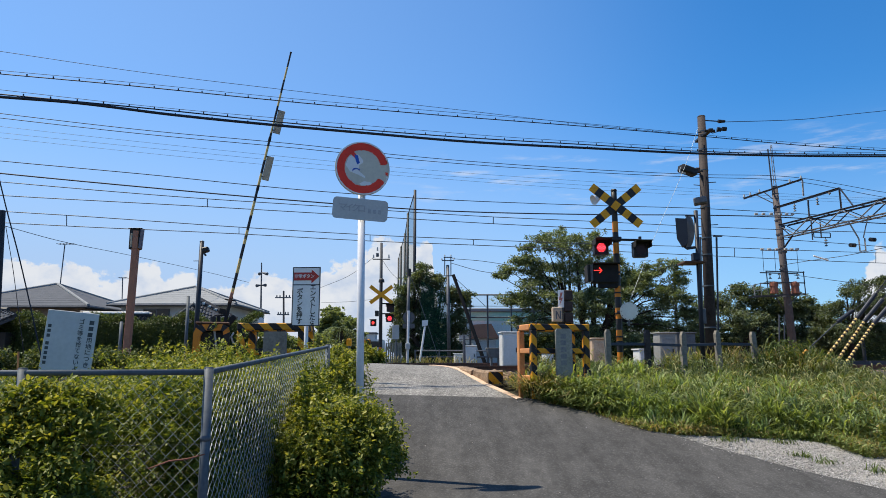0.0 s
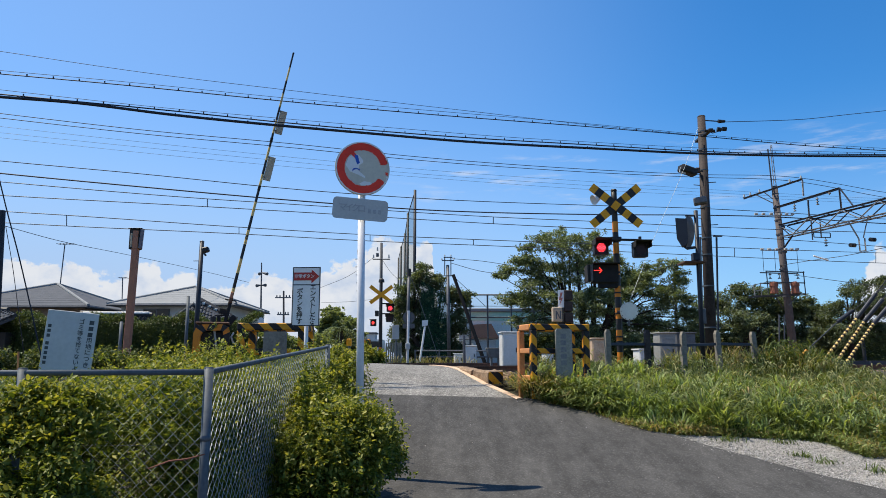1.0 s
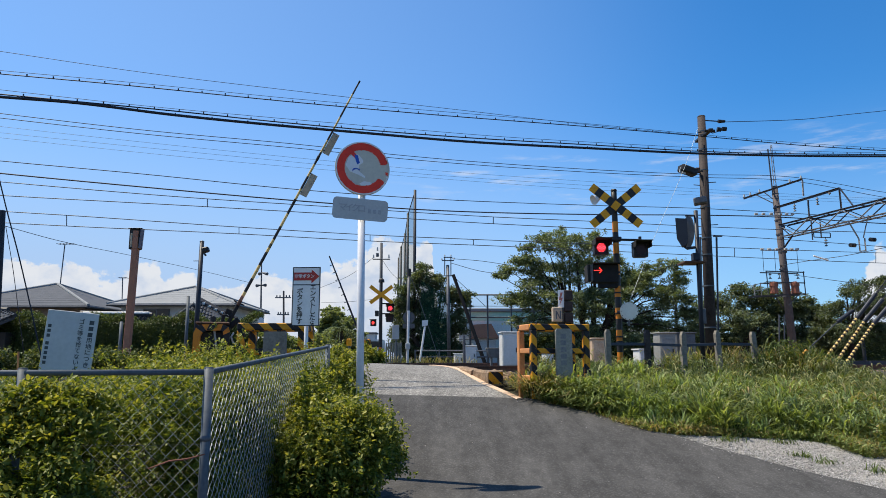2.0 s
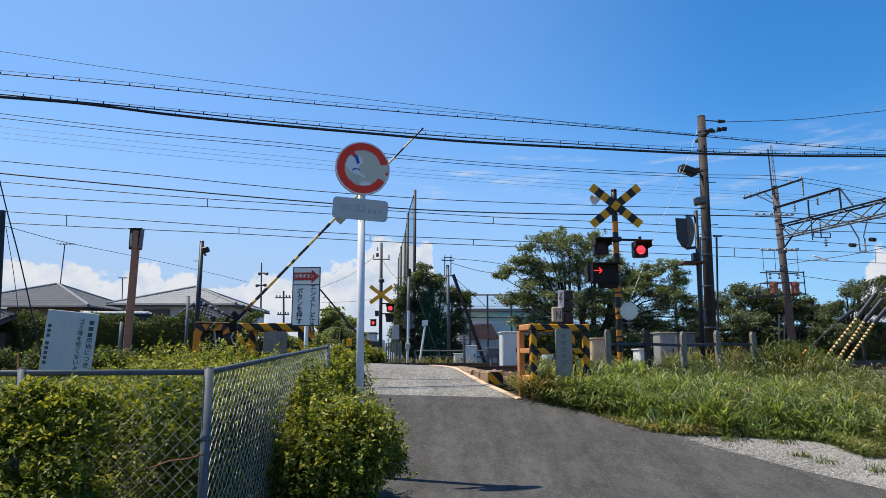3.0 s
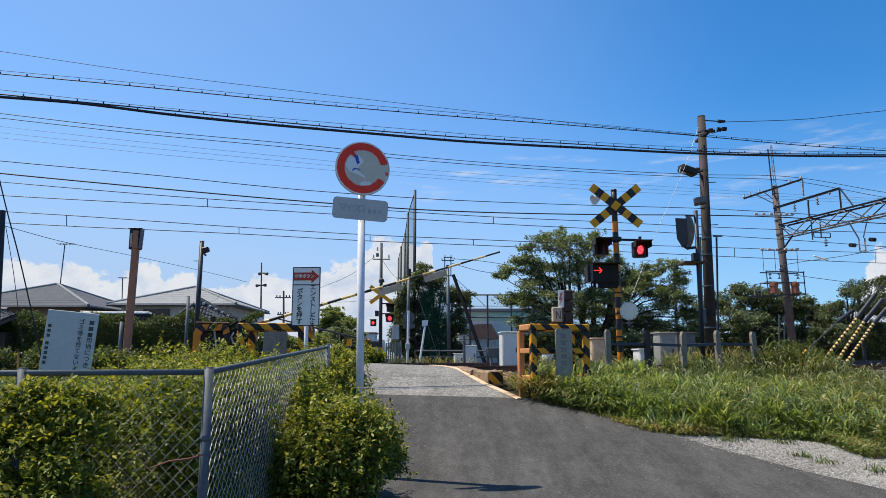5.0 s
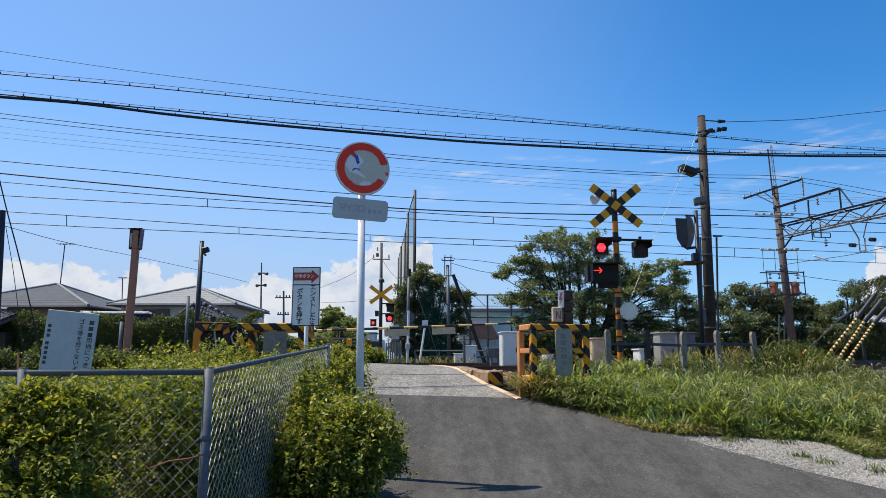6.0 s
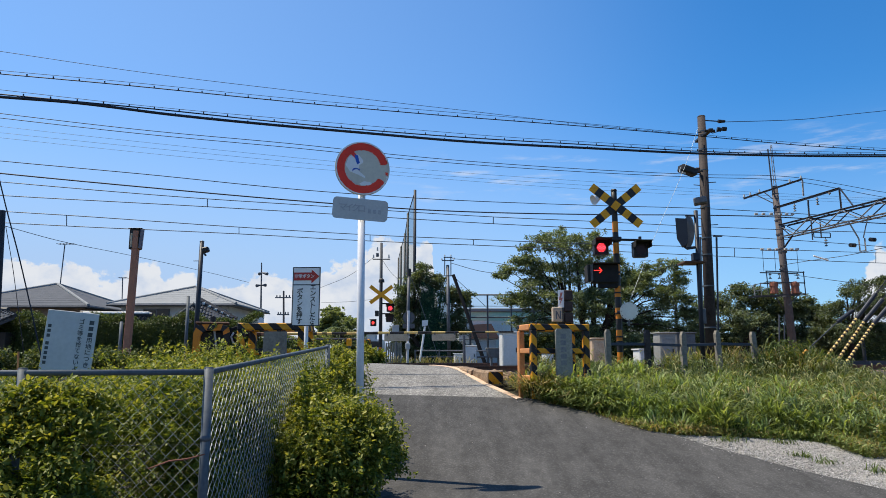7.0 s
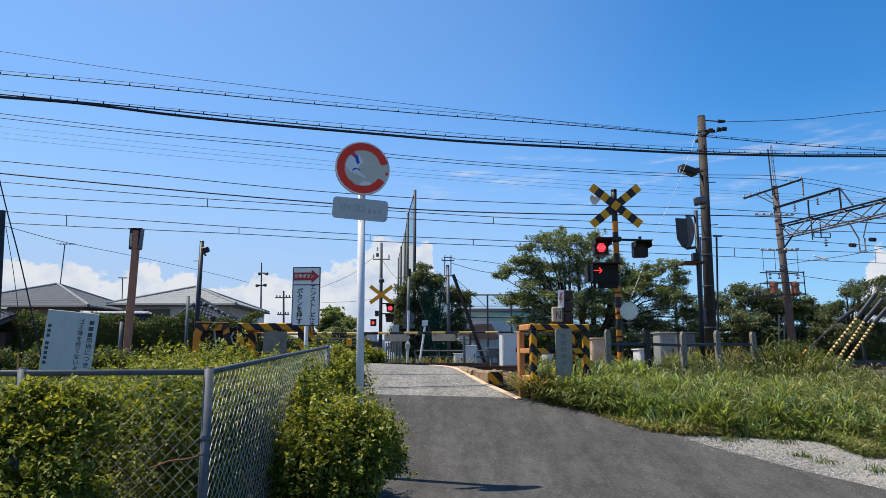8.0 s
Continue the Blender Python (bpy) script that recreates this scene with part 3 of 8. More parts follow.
# ---- road edge ----
def edge_strip():
    g = G()
    n = 24
    prev = None
    for j in range(n + 1):
        y = 11.1 + (17.0 - 11.1) * j / n
        x = bend(y, EDGE)
        z = land(x, y)
        row = [(x - 0.05, y, z + 0.018), (x - 0.04, y, z + 0.03), (x + 0.05, y, z + 0.03), (x + 0.06, y, z - 0.1)]
        if prev:
            k = prev + row
            g.raw(k, [(0, 1, 5, 4), (1, 2, 6, 5), (2, 3, 7, 6)])
        prev = row
    solo("edge_line", g, M["kerb_paint"], "tan concrete edging strip along the crossing pavement", "edging", kind="structure")


def kerb_blocks():
    """A low guard beam beside the pavement in four lengths, the front end with hazard stripes, and rubble at its foot."""
    rng = random.Random(5)
    for i, (y, l) in enumerate(((12.75, 0.9), (13.67, 0.92), (14.6, 0.92))):
        x = (0.80, 0.56, 0.40)[i]
        root = thing("guard_beam", "weathered low guard beam beside the crossing pavement" if i else "weathered guard beam with a hazard-striped end", "kerb",
                     pose(x, y, 1.17 + 0.02 * i, 1.2, 0, (15, 12, 11)[i]), "guard beams")
        g = G()
        n, prof = 10, [(-0.115, -0.12), (0.115, -0.12), (0.135, -0.09), (0.135, 0.09), (0.105, 0.12), (-0.10, 0.12), (-0.135, 0.09), (-0.135, -0.09)]
        rows = []
        for j in range(n + 1):
            yy = -l / 2 + l * j / n
            rows += [(a + 0.020 * noise.noise((a * 9, yy * 6, b * 9 + 3 * i)), yy, b + 0.022 * noise.noise((a * 8 + 5, yy * 5, b * 8 + 7 * i))) for a, b in prof]
        m8 = len(prof)
        g.raw(rows, [(j * m8 + k, j * m8 + (k + 1) % m8, (j + 1) * m8 + (k + 1) % m8, (j + 1) * m8 + k) for j in range(n) for k in range(m8)] + [tuple(range(m8)), tuple(range(n * m8, (n + 1) * m8))])
        part("beam", g, M["timber"], root)
        if i == 0:
            part("end_plate", G().box((0, -l / 2 - 0.006, 0.005), (0.26, 0.014, 0.21), 0.005), M["hazard"], root, "hazard-striped end")
    for i in range(16):
        x, y = rng.uniform(0.95, 1.35), rng.uniform(12.3, 13.4)
        x -= 0.2 * (y - 11.7)
        r = rng.uniform(0.05, 0.13)
        g = G().box((0, 0, 0), (r * 2, r * 1.5, r * 1.2), r * 0.4)
        g.v = [tuple(Vector(v) + noise.noise_vector(Vector(v) * 9 + Vector((i, 0, 0))) * r * 0.25) for v in g.v]
        solo("rubble_stone", g, M["timber"], "brown broken stone beside the guard beam", "stone", pose(x + 0.3, y, land(x, y) + r * 0.4, rng.uniform(-20, 20), rng.uniform(-20, 20), rng.uniform(0, 180)), "rubble")


edge_strip()
kerb_blocks()


# ---- fence ----
def fence():
    root = thing("chain_link_fence", "galvanised chain-link fence with pipe posts, overgrown by shrubs", "fence")
    corner, end = Vector((-1.36, 4.1, 1.435)), Vector((-1.297, 7.9, 1.645))
    west = Vector((-2.43, 4.08, 1.43))
    far = Vector((-5.2, 4.02, 1.42))
    tops = ((corner, 0.027), (end, 0.027), (west, 0.027), (Vector((-3.9, 4.05, 1.425)), 0.027), (far, 0.027))
    for p, r in tops:
        g = G().cyl((p.x, p.y, p.z - 1.35), (p.x, p.y, p.z + 0.012), r, n=16)
        g.cyl((p.x, p.y, p.z + 0.012), (p.x, p.y, p.z + 0.018), r * 1.04, r * 0.8, n=16)
        g.cyl((p.x, p.y, p.z - 0.40), (p.x, p.y, p.z - 0.37), r * 1.1, n=16)
        part("post", g, M["galv"], root, smooth=True)
    for a, b in ((far, corner), (corner, end)):
        d = (b - a).normalized()
        a2 = a - Vector((0, 0, 0.012))
        b2 = b - Vector((0, 0, 0.012))
        g = G().tube([a2, a2.lerp(b2, 0.5), b2], 0.0175, 12)
        part("top_rail", g, M["galv"], root, smooth=True)
        # tension wires
        g = G()
        for h in (0.42, 0.78, 1.12):
            g.tube([a - Vector((0, 0, h)), a.lerp(b, 0.5) - Vector((0, 0, h + 0.01)), b - Vector((0, 0, h))], 0.0012, 5)
        part("tension_wire", g, M["rail_dark"], root)
    rng = random.Random(3)
    for a, b, gauge in ((far, corner, 0.0015), (corner, end, 0.0022)):
        L = (b - a).length
        d = (b - a).normalized()
        side = Vector((-d.y, d.x, 0))
        pitch = 0.040
        g = G()
        n = int(L / pitch)
        steps = 31
        for i in range(n + 1):
            pts = []
            wob = 0.006 * math.sin(i * 0.31) + 0.004 * math.sin(i * 0.83)
            for j in range(steps + 1):
                zig = 1 if (i + j) % 2 else -1
                p = a + d * min(L, max(0.0, (i + 0.53 * zig) * pitch + 0.012 * math.sin(j * 0.21 + i * 0.05))) + Vector((0, 0, -0.03 - j * pitch * 1.03 + wob))
                pts.append(p + side * (0.0025 * zig * (1 if i % 2 else -1) + 0.010 * math.sin(i * 0.11 + j * 0.13)))
            g.tube(pts, gauge, 3)
        tagged(part("mesh_panel", g, M["galv_wire"], root, "woven diamond wire mesh"), kind="stuff")


fence()


# ---- shrubs ----
def shrub(name, label, clumps, n_leaf, leaf, material, seed, category="shrub", twigs=60, fresh=(-9.0, -8.0), ovate=False):
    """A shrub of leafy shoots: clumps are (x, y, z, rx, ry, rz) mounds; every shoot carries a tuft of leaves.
    fresh: heights between which the share of pale yellow leaves rises to its full amount."""
    rng = np.random.default_rng(seed)
    root = thing(name, label, category)
    vol = np.array([c[3] * c[4] + c[3] * c[5] + c[4] * c[5] for c in clumps])
    cnt = (vol / vol.sum() * n_leaf / 11).astype(int) + 1
    cs, os_, yellows = [], [], []
    tw = G()
    for c, k in zip(clumps, cnt):
        u = rng.normal(size=(k, 3))
        u /= np.linalg.norm(u, axis=1)[:, None]
        u[:, 2] = np.where(u[:, 2] < -0.45, -u[:, 2], u[:, 2])
        r = 1.02 - 0.5 * rng.random((k, 1)) ** 1.8
        bump = 1 + 0.16 * np.sin(u[:, :1] * 7 + seed) * np.sin(u[:, 1:2] * 6 + 1.3) + 0.14 * rng.normal(size=(k, 1))
        tip = np.array(c[:3]) + u * np.array(c[3:6]) * r * bump
        shoot = u + np.array((0, 0, 0.75))
        shoot /= np.linalg.norm(shoot, axis=1)[:, None]
        for q in range(11):
            a = rng.uniform(0, 2 * np.pi, (k, 1))
            e1 = np.cross(shoot, (0.3, 0.9, 0.1))
            e1 /= np.linalg.norm(e1, axis=1)[:, None]
            e2 = np.cross(shoot, e1)
            out = e1 * np.cos(a) + e2 * np.sin(a)
            along = -0.10 * (q / 11) ** 0.9 + 0.03
            cs.append(tip + (shoot * along + out * (0.012 + 0.024 * min(1, q / 5))) * (leaf / 0.042) + rng.normal(0, 0.007, (k, 3)))
            # more yellow leaves higher up and at shoot tips, none on the undersides
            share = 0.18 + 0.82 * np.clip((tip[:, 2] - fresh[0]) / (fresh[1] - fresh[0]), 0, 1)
            yellows.append((rng.random(k) < (0.75 if q < 4 else 0.12) * share) & (u[:, 2] > -0.1))
            os_.append(out * (0.25 + 0.75 * min(1, q / 4)) + shoot * (0.85 - 0.7 * q / 11))
        for i in range(0, k, max(1, k // max(1, twigs // len(clumps)))):
            p = Vector(tip[i])
            b = Vector(c[:3]) + Vector((rng.uniform(-0.1, 0.1), rng.uniform(-0.1, 0.1), -c[5] * 0.8))
            tw.tube([b, b.lerp(p, 0.5) + Vector((0, 0, 0.05)), p], [0.006, 0.004, 0.002], 4)
    v, t = leaves(rng, np.concatenate(cs), np.concatenate(os_), leaf, 0.30, 0.52, ovate)
    is_yellow = np.repeat(np.concatenate(yellows), 4 if ovate else 2)
    ob = new("foliage", np_mesh("foliage", v, t, material, M["leaf_yellow"], is_yellow))
    ob.parent = root
    tagged(ob, kind="stuff")
    tagged(part("branch", tw, M["twig"], root), kind="stuff")
    return root


def mounds(seed, xs, ys, top, r, n):
    rng = random.Random(seed)
    out = []
    for i in range(n):
        x, y = rng.uniform(*xs), rng.uniform(*ys)
        z = top(x, y) + rng.uniform(-0.10, 0.05)
        rr = r * rng.uniform(0.75, 1.25)
        out.append((x, y, z - rr * 0.9, rr, rr, rr * 1.0))
    return out


def bank_top(x, y):
    """Height of the shrub tops behind the fence."""
    dip = min(1.0, max(0.0, (-0.44 - x / y) / 0.05))
    return 1.40 + (0.045 - 0.025 * dip) * (y - 4.5) + 0.05 * math.sin(x * 2.1 + y) - 0.10 * min(1.0, max(0, -2.9 - x)) - 0.06 * dip


low = mounds(11, (-4.6, -1.70), (4.38, 5.6), lambda x, y: bank_top(x, y) - 0.08, 0.34, 44)
low += [(x, y, z - 0.42, rx, ry, rz) for x, y, z, rx, ry, rz in mounds(12, (-4.6, -1.66), (4.50, 5.0), bank_top, 0.34, 24)]
low += [(x, y, z - 0.85, rx, ry, rz) for x, y, z, rx, ry, rz in mounds(16, (-4.6, -1.66), (4.62, 5.0), bank_top, 0.36, 20)]
low += [(x, y, 0.34, rx, ry, rz) for x, y, z, rx, ry, rz in mounds(26, (-4.6, -1.6), (4.35, 4.9), bank_top, 0.30, 20)]
low += [(-1.58, y, z, 0.17, 0.28, 0.24) for y in (4.5, 4.9, 5.3, 5.8, 6.3, 6.9) for z in (0.35, 0.72, 1.08)]
low += [(-1.72, y, z, 0.3, 0.4, 0.36) for y in (4.6, 5.2, 5.8, 6.4, 7.0, 7.6) for z in (0.42, 0.8, 1.1)]
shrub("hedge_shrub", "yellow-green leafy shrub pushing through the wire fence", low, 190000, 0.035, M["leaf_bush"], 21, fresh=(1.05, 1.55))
front = [(x, y, z - 0.45, rx, ry, rz) for x, y, z, rx, ry, rz in mounds(17, (-3.1, -1.98), (4.02, 4.14), bank_top, 0.20, 9)]
front += [(x, y, z - 0.85, rx, ry, rz) for x, y, z, rx, ry, rz in mounds(18, (-3.1, -1.62), (4.0, 4.12), bank_top, 0.20, 8)]
front += [(x, y, z - 0.10, rx, ry, rz) for x, y, z, rx, ry, rz in mounds(19, (-3.0, -2.15), (3.96, 4.08), lambda x, y: 1.36, 0.17, 8)]
front += [(x, 3.99 - 0.48 * (1.32 - z), z, 0.16, 0.13, 0.10) for x, z in ((-2.55, 0.45), (-2.35, 0.55), (-2.62, 0.78), (-2.40, 0.86), (-2.30, 1.08), (-2.52, 1.12), (-2.70, 1.20), (-2.20, 0.75), (-2.28, 1.27), (-2.12, 1.20), (-2.16, 1.02), (-2.04, 0.90), (-1.98, 0.74), (-1.90, 0.60), (-2.70, 0.98), (-2.58, 0.62), (-2.02, 1.26), (-1.98, 1.10))]
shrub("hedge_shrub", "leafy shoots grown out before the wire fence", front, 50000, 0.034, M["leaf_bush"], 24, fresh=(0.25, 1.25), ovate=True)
mid = mounds(13, (-7.5, -1.7), (5.8, 9.2), lambda x, y: bank_top(x, y) - 0.02, 0.48, 52)
shrub("hedge_shrub", "dense yellow-green shrubs on the bank behind the fence", mid, 112000, 0.038, M["leaf_bush"], 22)
road_side = [(-0.93, 5.92, 0.67, 0.46, 0.50, 0.46), (-0.80, 6.3, 0.69, 0.46, 0.5, 0.44), (-1.05, 6.9, 0.74, 0.40, 0.45, 0.40), (-1.02, 5.7, 0.42, 0.36, 0.40, 0.40),
             (-0.90, 6.1, 0.42, 0.36, 0.40, 0.36), (-1.08, 5.95, 0.55, 0.28, 0.36, 0.50), (-1.24, 7.95, 1.02, 0.26, 0.34, 0.42), (-1.25, 8.4, 1.20, 0.38, 0.42, 0.42), (-1.6, 9.0, 1.24, 0.42, 0.42, 0.42),
             (-1.02, 5.7, 0.22, 0.24, 0.26, 0.30), (-0.66, 6.5, 0.66, 0.32, 0.4, 0.36), (-1.25, 6.7, 0.9, 0.26, 0.6, 0.5), (-1.2, 6.3, 0.7, 0.26, 0.4, 0.55), (-0.72, 6.0, 0.78, 0.30, 0.32, 0.28)]
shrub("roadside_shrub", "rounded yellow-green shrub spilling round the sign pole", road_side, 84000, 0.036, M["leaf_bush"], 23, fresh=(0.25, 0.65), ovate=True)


shade = [(-8.6 + 0.42 * i, 11.6 + 0.25 * math.sin(i * 1.9), 1.30 + 0.08 * math.sin(i * 2.7), 0.36, 0.36, 0.34 + 0.05 * math.sin(i * 1.3)) for i in range(9)]
shrub("garden_shrub", "dark evergreen shrubs beyond the leaning board", shade, 26000, 0.05, M["leaf_dark"], 28, fresh=(1.5, 2.6))
solo("stake", G().cyl((-6.12, 10.2, 0.9), (-6.16, 10.2, 1.60), 0.014, n=8), M["worn_orange"], "thin faded orange stake among the shrubs", "stake")


yellowing = [(-2.72, 26.6, 1.55, 0.26, 0.26, 0.30), (-2.45, 26.8, 1.50, 0.26, 0.24, 0.26), (-2.95, 26.9, 1.75, 0.22, 0.22, 0.30)]
shrub("yellowing_shrub", "yellowing broad-leaved plant beyond the tracks", yellowing, 900, 0.16, M["leaf_bush"], 29, ovate=True)


solo("dry_stem", G().tube([(-1.62, 3.96, 0.902), (-1.508, 3.97, 0.943), (-1.419, 3.98, 0.951), (-1.347, 4.06, 0.967)], [0.004, 0.005, 0.006, 0.004], 6), mat("dry_red_stem", (0.26, 0.10, 0.06), (0.16, 0.065, 0.04), 9, 0.8), "dry reddish stem caught in the fence", "stem")


# ---- grass ----
def edge_distance(p):
    """How far each place lies inside the grass, from its edge along the road."""
    line = np.array([(bend(y, GRASS_EDGE), y) for y in np.arange(5.0, 11.6, 0.06)])
    return np.array([np.sqrt(((line - q[:2]) ** 2).sum(1).min()) for q in p])


def tussocks(p, cell=0.36):
    """For each place: the way out from the middle of its tussock, and how tall it grows there."""
    def hashed(i, j, k):
        return np.modf(np.abs(np.sin(i * 127.1 + j * 311.7 + k * 74.7)) * 43758.5453)[0]
    i0, j0 = np.floor(p[:, 0] / cell), np.floor(p[:, 1] / cell)
    near = np.full(len(p), 9.0)
    out, tall = np.zeros((len(p), 2)), np.ones(len(p))
    for di in (-1, 0, 1):
        for dj in (-1, 0, 1):
            i, j = i0 + di, j0 + dj
            c = np.stack(((i + hashed(i, j, 1)) * cell, (j + hashed(i, j, 2)) * cell), 1)
            d = np.sqrt(((p[:, :2] - c) ** 2).sum(1)) / cell
            hit = d < near
            near = np.where(hit, d, near)
            out = np.where(hit[:, None], p[:, :2] - c, out)
            tall = np.where(hit, 0.68 + 0.60 * hashed(i, j, 3), tall)
    return np.arctan2(out[:, 1], out[:, 0]), tall * (1.12 - 0.62 * np.clip(near, 0, 1))


def swell(p):
    """Grass stands lower along the railway fence, but for one tall mound beside its end."""
    x, y = p[:, 0], p[:, 1]
    s = y - 0.283 * x
    low = 1 - 0.55 * np.clip((s - 10.3) / 1.0, 0, 1) * np.clip((x - 3.6) / 1.0, 0, 1)
    mound = np.exp(-(((x - 7.0) / 0.65) ** 2 + ((y - 14.4) / 0.9) ** 2))
    return low + 1.25 * mound


def grass_patch(name, label, spots, height, seed, material, lean=0.5, width=0.009, taper=0.0, dry=0.0, aloft=0.0, tufted=False):
    """Arching blades. taper: metres over which they grow to full height from the road's edge; dry: the share of straw; aloft: how high up a stem a blade may spring."""
    rng = np.random.default_rng(seed)
    n = len(spots)
    base = np.array(spots)
    h = height * rng.uniform(0.45, 1.25, (n, 1)) * (1 + 0.35 * np.sin(base[:, :1] * 2.3 + seed) * np.sin(base[:, 1:2] * 2.9))
    rim = np.ones(n)
    rise = np.ones(n)
    if tufted:
        away, rise = tussocks(base)
        rise = rise * swell(base)
        h *= rise[:, None]
    if taper:
        rim = np.clip(edge_distance(base) / taper, 0, 1)
        h *= 0.42 + 0.58 * rim[:, None] ** 0.8
    if aloft:
        base = base + np.stack((np.zeros(n), np.zeros(n), rng.random(n) * aloft * (0.15 + 0.85 * rim) * rise), 1)
    a = away + rng.normal(0, 0.9, n) if tufted else rng.uniform(0, 2 * np.pi, n)
    d = np.stack((np.cos(a), np.sin(a), np.zeros(n)), 1)
    s = np.stack((-np.sin(a), np.cos(a), np.zeros(n)), 1)
    k = rng.uniform(0.2, 1.0, (n, 1)) * lean
    up = np.array((0, 0, 1.0))
    w = width * rng.uniform(0.6, 1.5, (n, 1))
    sway = s * rng.normal(0, 0.12, (n, 1)) * h

    def at(u):
        return base + d * h * k * 0.95 * u ** 2 + sway * u ** 2 + up * h * (u - 0.42 * np.minimum(k, 1.6) * u ** 3)
    m1, m2, tip = at(0.45), at(0.8), at(1.08)
    v = np.stack((base - s * w * 0.55, base + s * w * 0.55, m1 - s * w, m1 + s * w, m2 - s * w * 0.75, m2 + s * w * 0.75, tip), 1).reshape(-1, 3)
    q = np.arange(n)[:, None] * 7
    t = np.concatenate([q + np.array(f) for f in ((0, 1, 3), (0, 3, 2), (2, 3, 5), (2, 5, 4), (4, 5, 6))], 1).reshape(-1, 3)
    withered = rng.random(n) < dry * (1 + 2.2 * (1 - rim) + 0.8 * (base[:, 0] > 5.0) + 0.8 * np.sin(base[:, 0] * 1.7 + base[:, 1]))
    ob = new(name, np_mesh(name, v, t, material, M["grass_dry"], np.repeat(withered, 5)))
    return tagged(ob, label, "grass", kind="stuff")


GRASS_EDGE = ((4.0, 7.2), (6.5, 6.0), (7.7, 5.25), (8.3, 5.05), (8.6, 5.0), (8.98, 4.92), (9.12, 4.62), (9.2, 4.3), (9.27, 3.85), (9.33, 3.45), (9.36, 3.1), (9.42, 2.80), (9.86, 2.51), (10.43, 2.23), (10.73, 1.96), (10.97, 1.69), (11.3, 1.40), (12.5, 1.7), (14.0, 1.75), (16, 1.6))


def bank_grass(seed, n, y0, y1, x1):
    rng = np.random.default_rng(seed)
    out = []
    while len(out) < n:
        y = rng.uniform(y0, y1)
        x = rng.uniform(1.2, x1)
        e = bend(y, GRASS_EDGE) + rng.normal(0, 0.05)
        if x < e or y - 0.283 * x > 13.1 or (x > 8.3 and y - 0.283 * x > 11.4):
            continue
        if noise.noise((x * 0.9, y * 0.9, seed)) < -0.32:
            continue
        out.append((x, y, field(x, y) - 0.03))
    return out


grass_patch("grass", "tall green summer grass on the railway bank", bank_grass(1, 52000, 6.5, 17.5, 14.0), 0.40, 2, M["grass"], 1.1, 0.0085, 0.85, 0.08, tufted=True)
grass_patch("grass", "drooping leaves of tall grass on the railway bank", bank_grass(31, 48000, 6.5, 16.5, 12.5), 0.20, 8, M["grass"], 1.9, 0.0085, 0.85, 0.08, 0.36, tufted=True)
grass_patch("grass", "low mixed weeds at the foot of the bank", bank_grass(7, 26000, 6.0, 12.5, 9.0), 0.17, 3, M["grass"], 1.4, 0.009, 0.4, 0.09)
def fading(spots, seed, x0, x1):
    """Thins the spots out from x0 to x1."""
    rng = np.random.default_rng(seed)
    return [q for q in spots if rng.random() < (x1 - q[0] + 1.1 * noise.noise((q[0] * 0.8, q[1] * 0.8, 9.0))) / (x1 - x0)]


grass_patch("grass", "lush drooping grass round the guard frame", fading(bank_grass(5, 36000, 8.9, 12.9, 7.2), 61, 3.2, 6.6), 0.40, 5, M["grass_lush"], 1.1, 0.009, 0.3, 0.01, tufted=True)
grass_patch("grass", "lush broad grass leaves round the guard frame", fading(bank_grass(33, 46000, 8.9, 12.9, 7.2), 62, 3.2, 6.6), 0.19, 9, M["grass_lush"], 1.9, 0.0095, 0.3, 0.01, 0.36, tufted=True)


def strip_spots(seed, n, x0, x1, y0, y1):
    rng = np.random.default_rng(seed)
    return [(x, y, land(x, y) - 0.02) for x, y in zip(rng.uniform(x0, x1, n), rng.uniform(y0, y1, n))]


grass_patch("grass", "dry straw-coloured grass along the far railing", strip_spots(51, 420, -2.5, 1.6, 31.6, 34.2), 0.38, 11, M["grass"], 1.0, 0.010, 0.0, 0.42)
grass_patch("grass", "dry thin grass behind the concrete posts", strip_spots(52, 2000, 5.0, 8.6, 15.0, 16.2), 0.52, 12, M["grass"], 1.0, 0.008, 0.0, 0.16)


ragged = [q for q in strip_spots(56, 17000, 4.6, 9.2, 12.2, 15.2) if 11.0 < q[1] - 0.283 * q[0] < 12.7 and noise.noise((q[0] * 1.3, q[1] * 1.3, 4.0)) > -0.12]
grass_patch("grass", "tall ragged grass along the concrete posts", ragged, 0.46, 17, M["grass"], 0.9, 0.009, 0.0, 0.07, tufted=True)
grass_patch("grass", "drooping leaves of tall ragged grass", ragged[::2], 0.24, 18, M["grass"], 2.0, 0.010, 0.0, 0.06, 0.50, tufted=True)
grass_patch("grass", "half-withered grass round the rubble", [(x - 0.22 * (y - 11.6), y, z) for x, y, z in strip_spots(53, 520, 1.30, 1.75, 11.5, 13.0)], 0.20, 13, M["grass"], 1.8, 0.009, 0.0, 0.35, 0.06)
grass_patch("grass", "half-withered weeds at the foot of the guard frame", [q for q in strip_spots(55, 1500, 1.28, 1.85, 11.0, 11.7) if q[0] > bend(q[1], GRASS_EDGE) - 0.12], 0.34, 16, M["grass"], 1.5, 0.010, 0.0, 0.28, 0.08)
clump = [q for q in strip_spots(54, 5200, 1.66, 2.75, 10.35, 11.12) if q[0] > bend(q[1], GRASS_EDGE) - 0.02]
grass_patch("grass", "lush clump of grass before the marker post", clump, 0.40, 14, M["grass_lush"], 1.5, 0.011, 0.12, 0.01)
grass_patch("grass", "arching grass leaves before the marker post", clump, 0.22, 15, M["grass_lush"], 2.1, 0.012, 0.12, 0.01, 0.30)


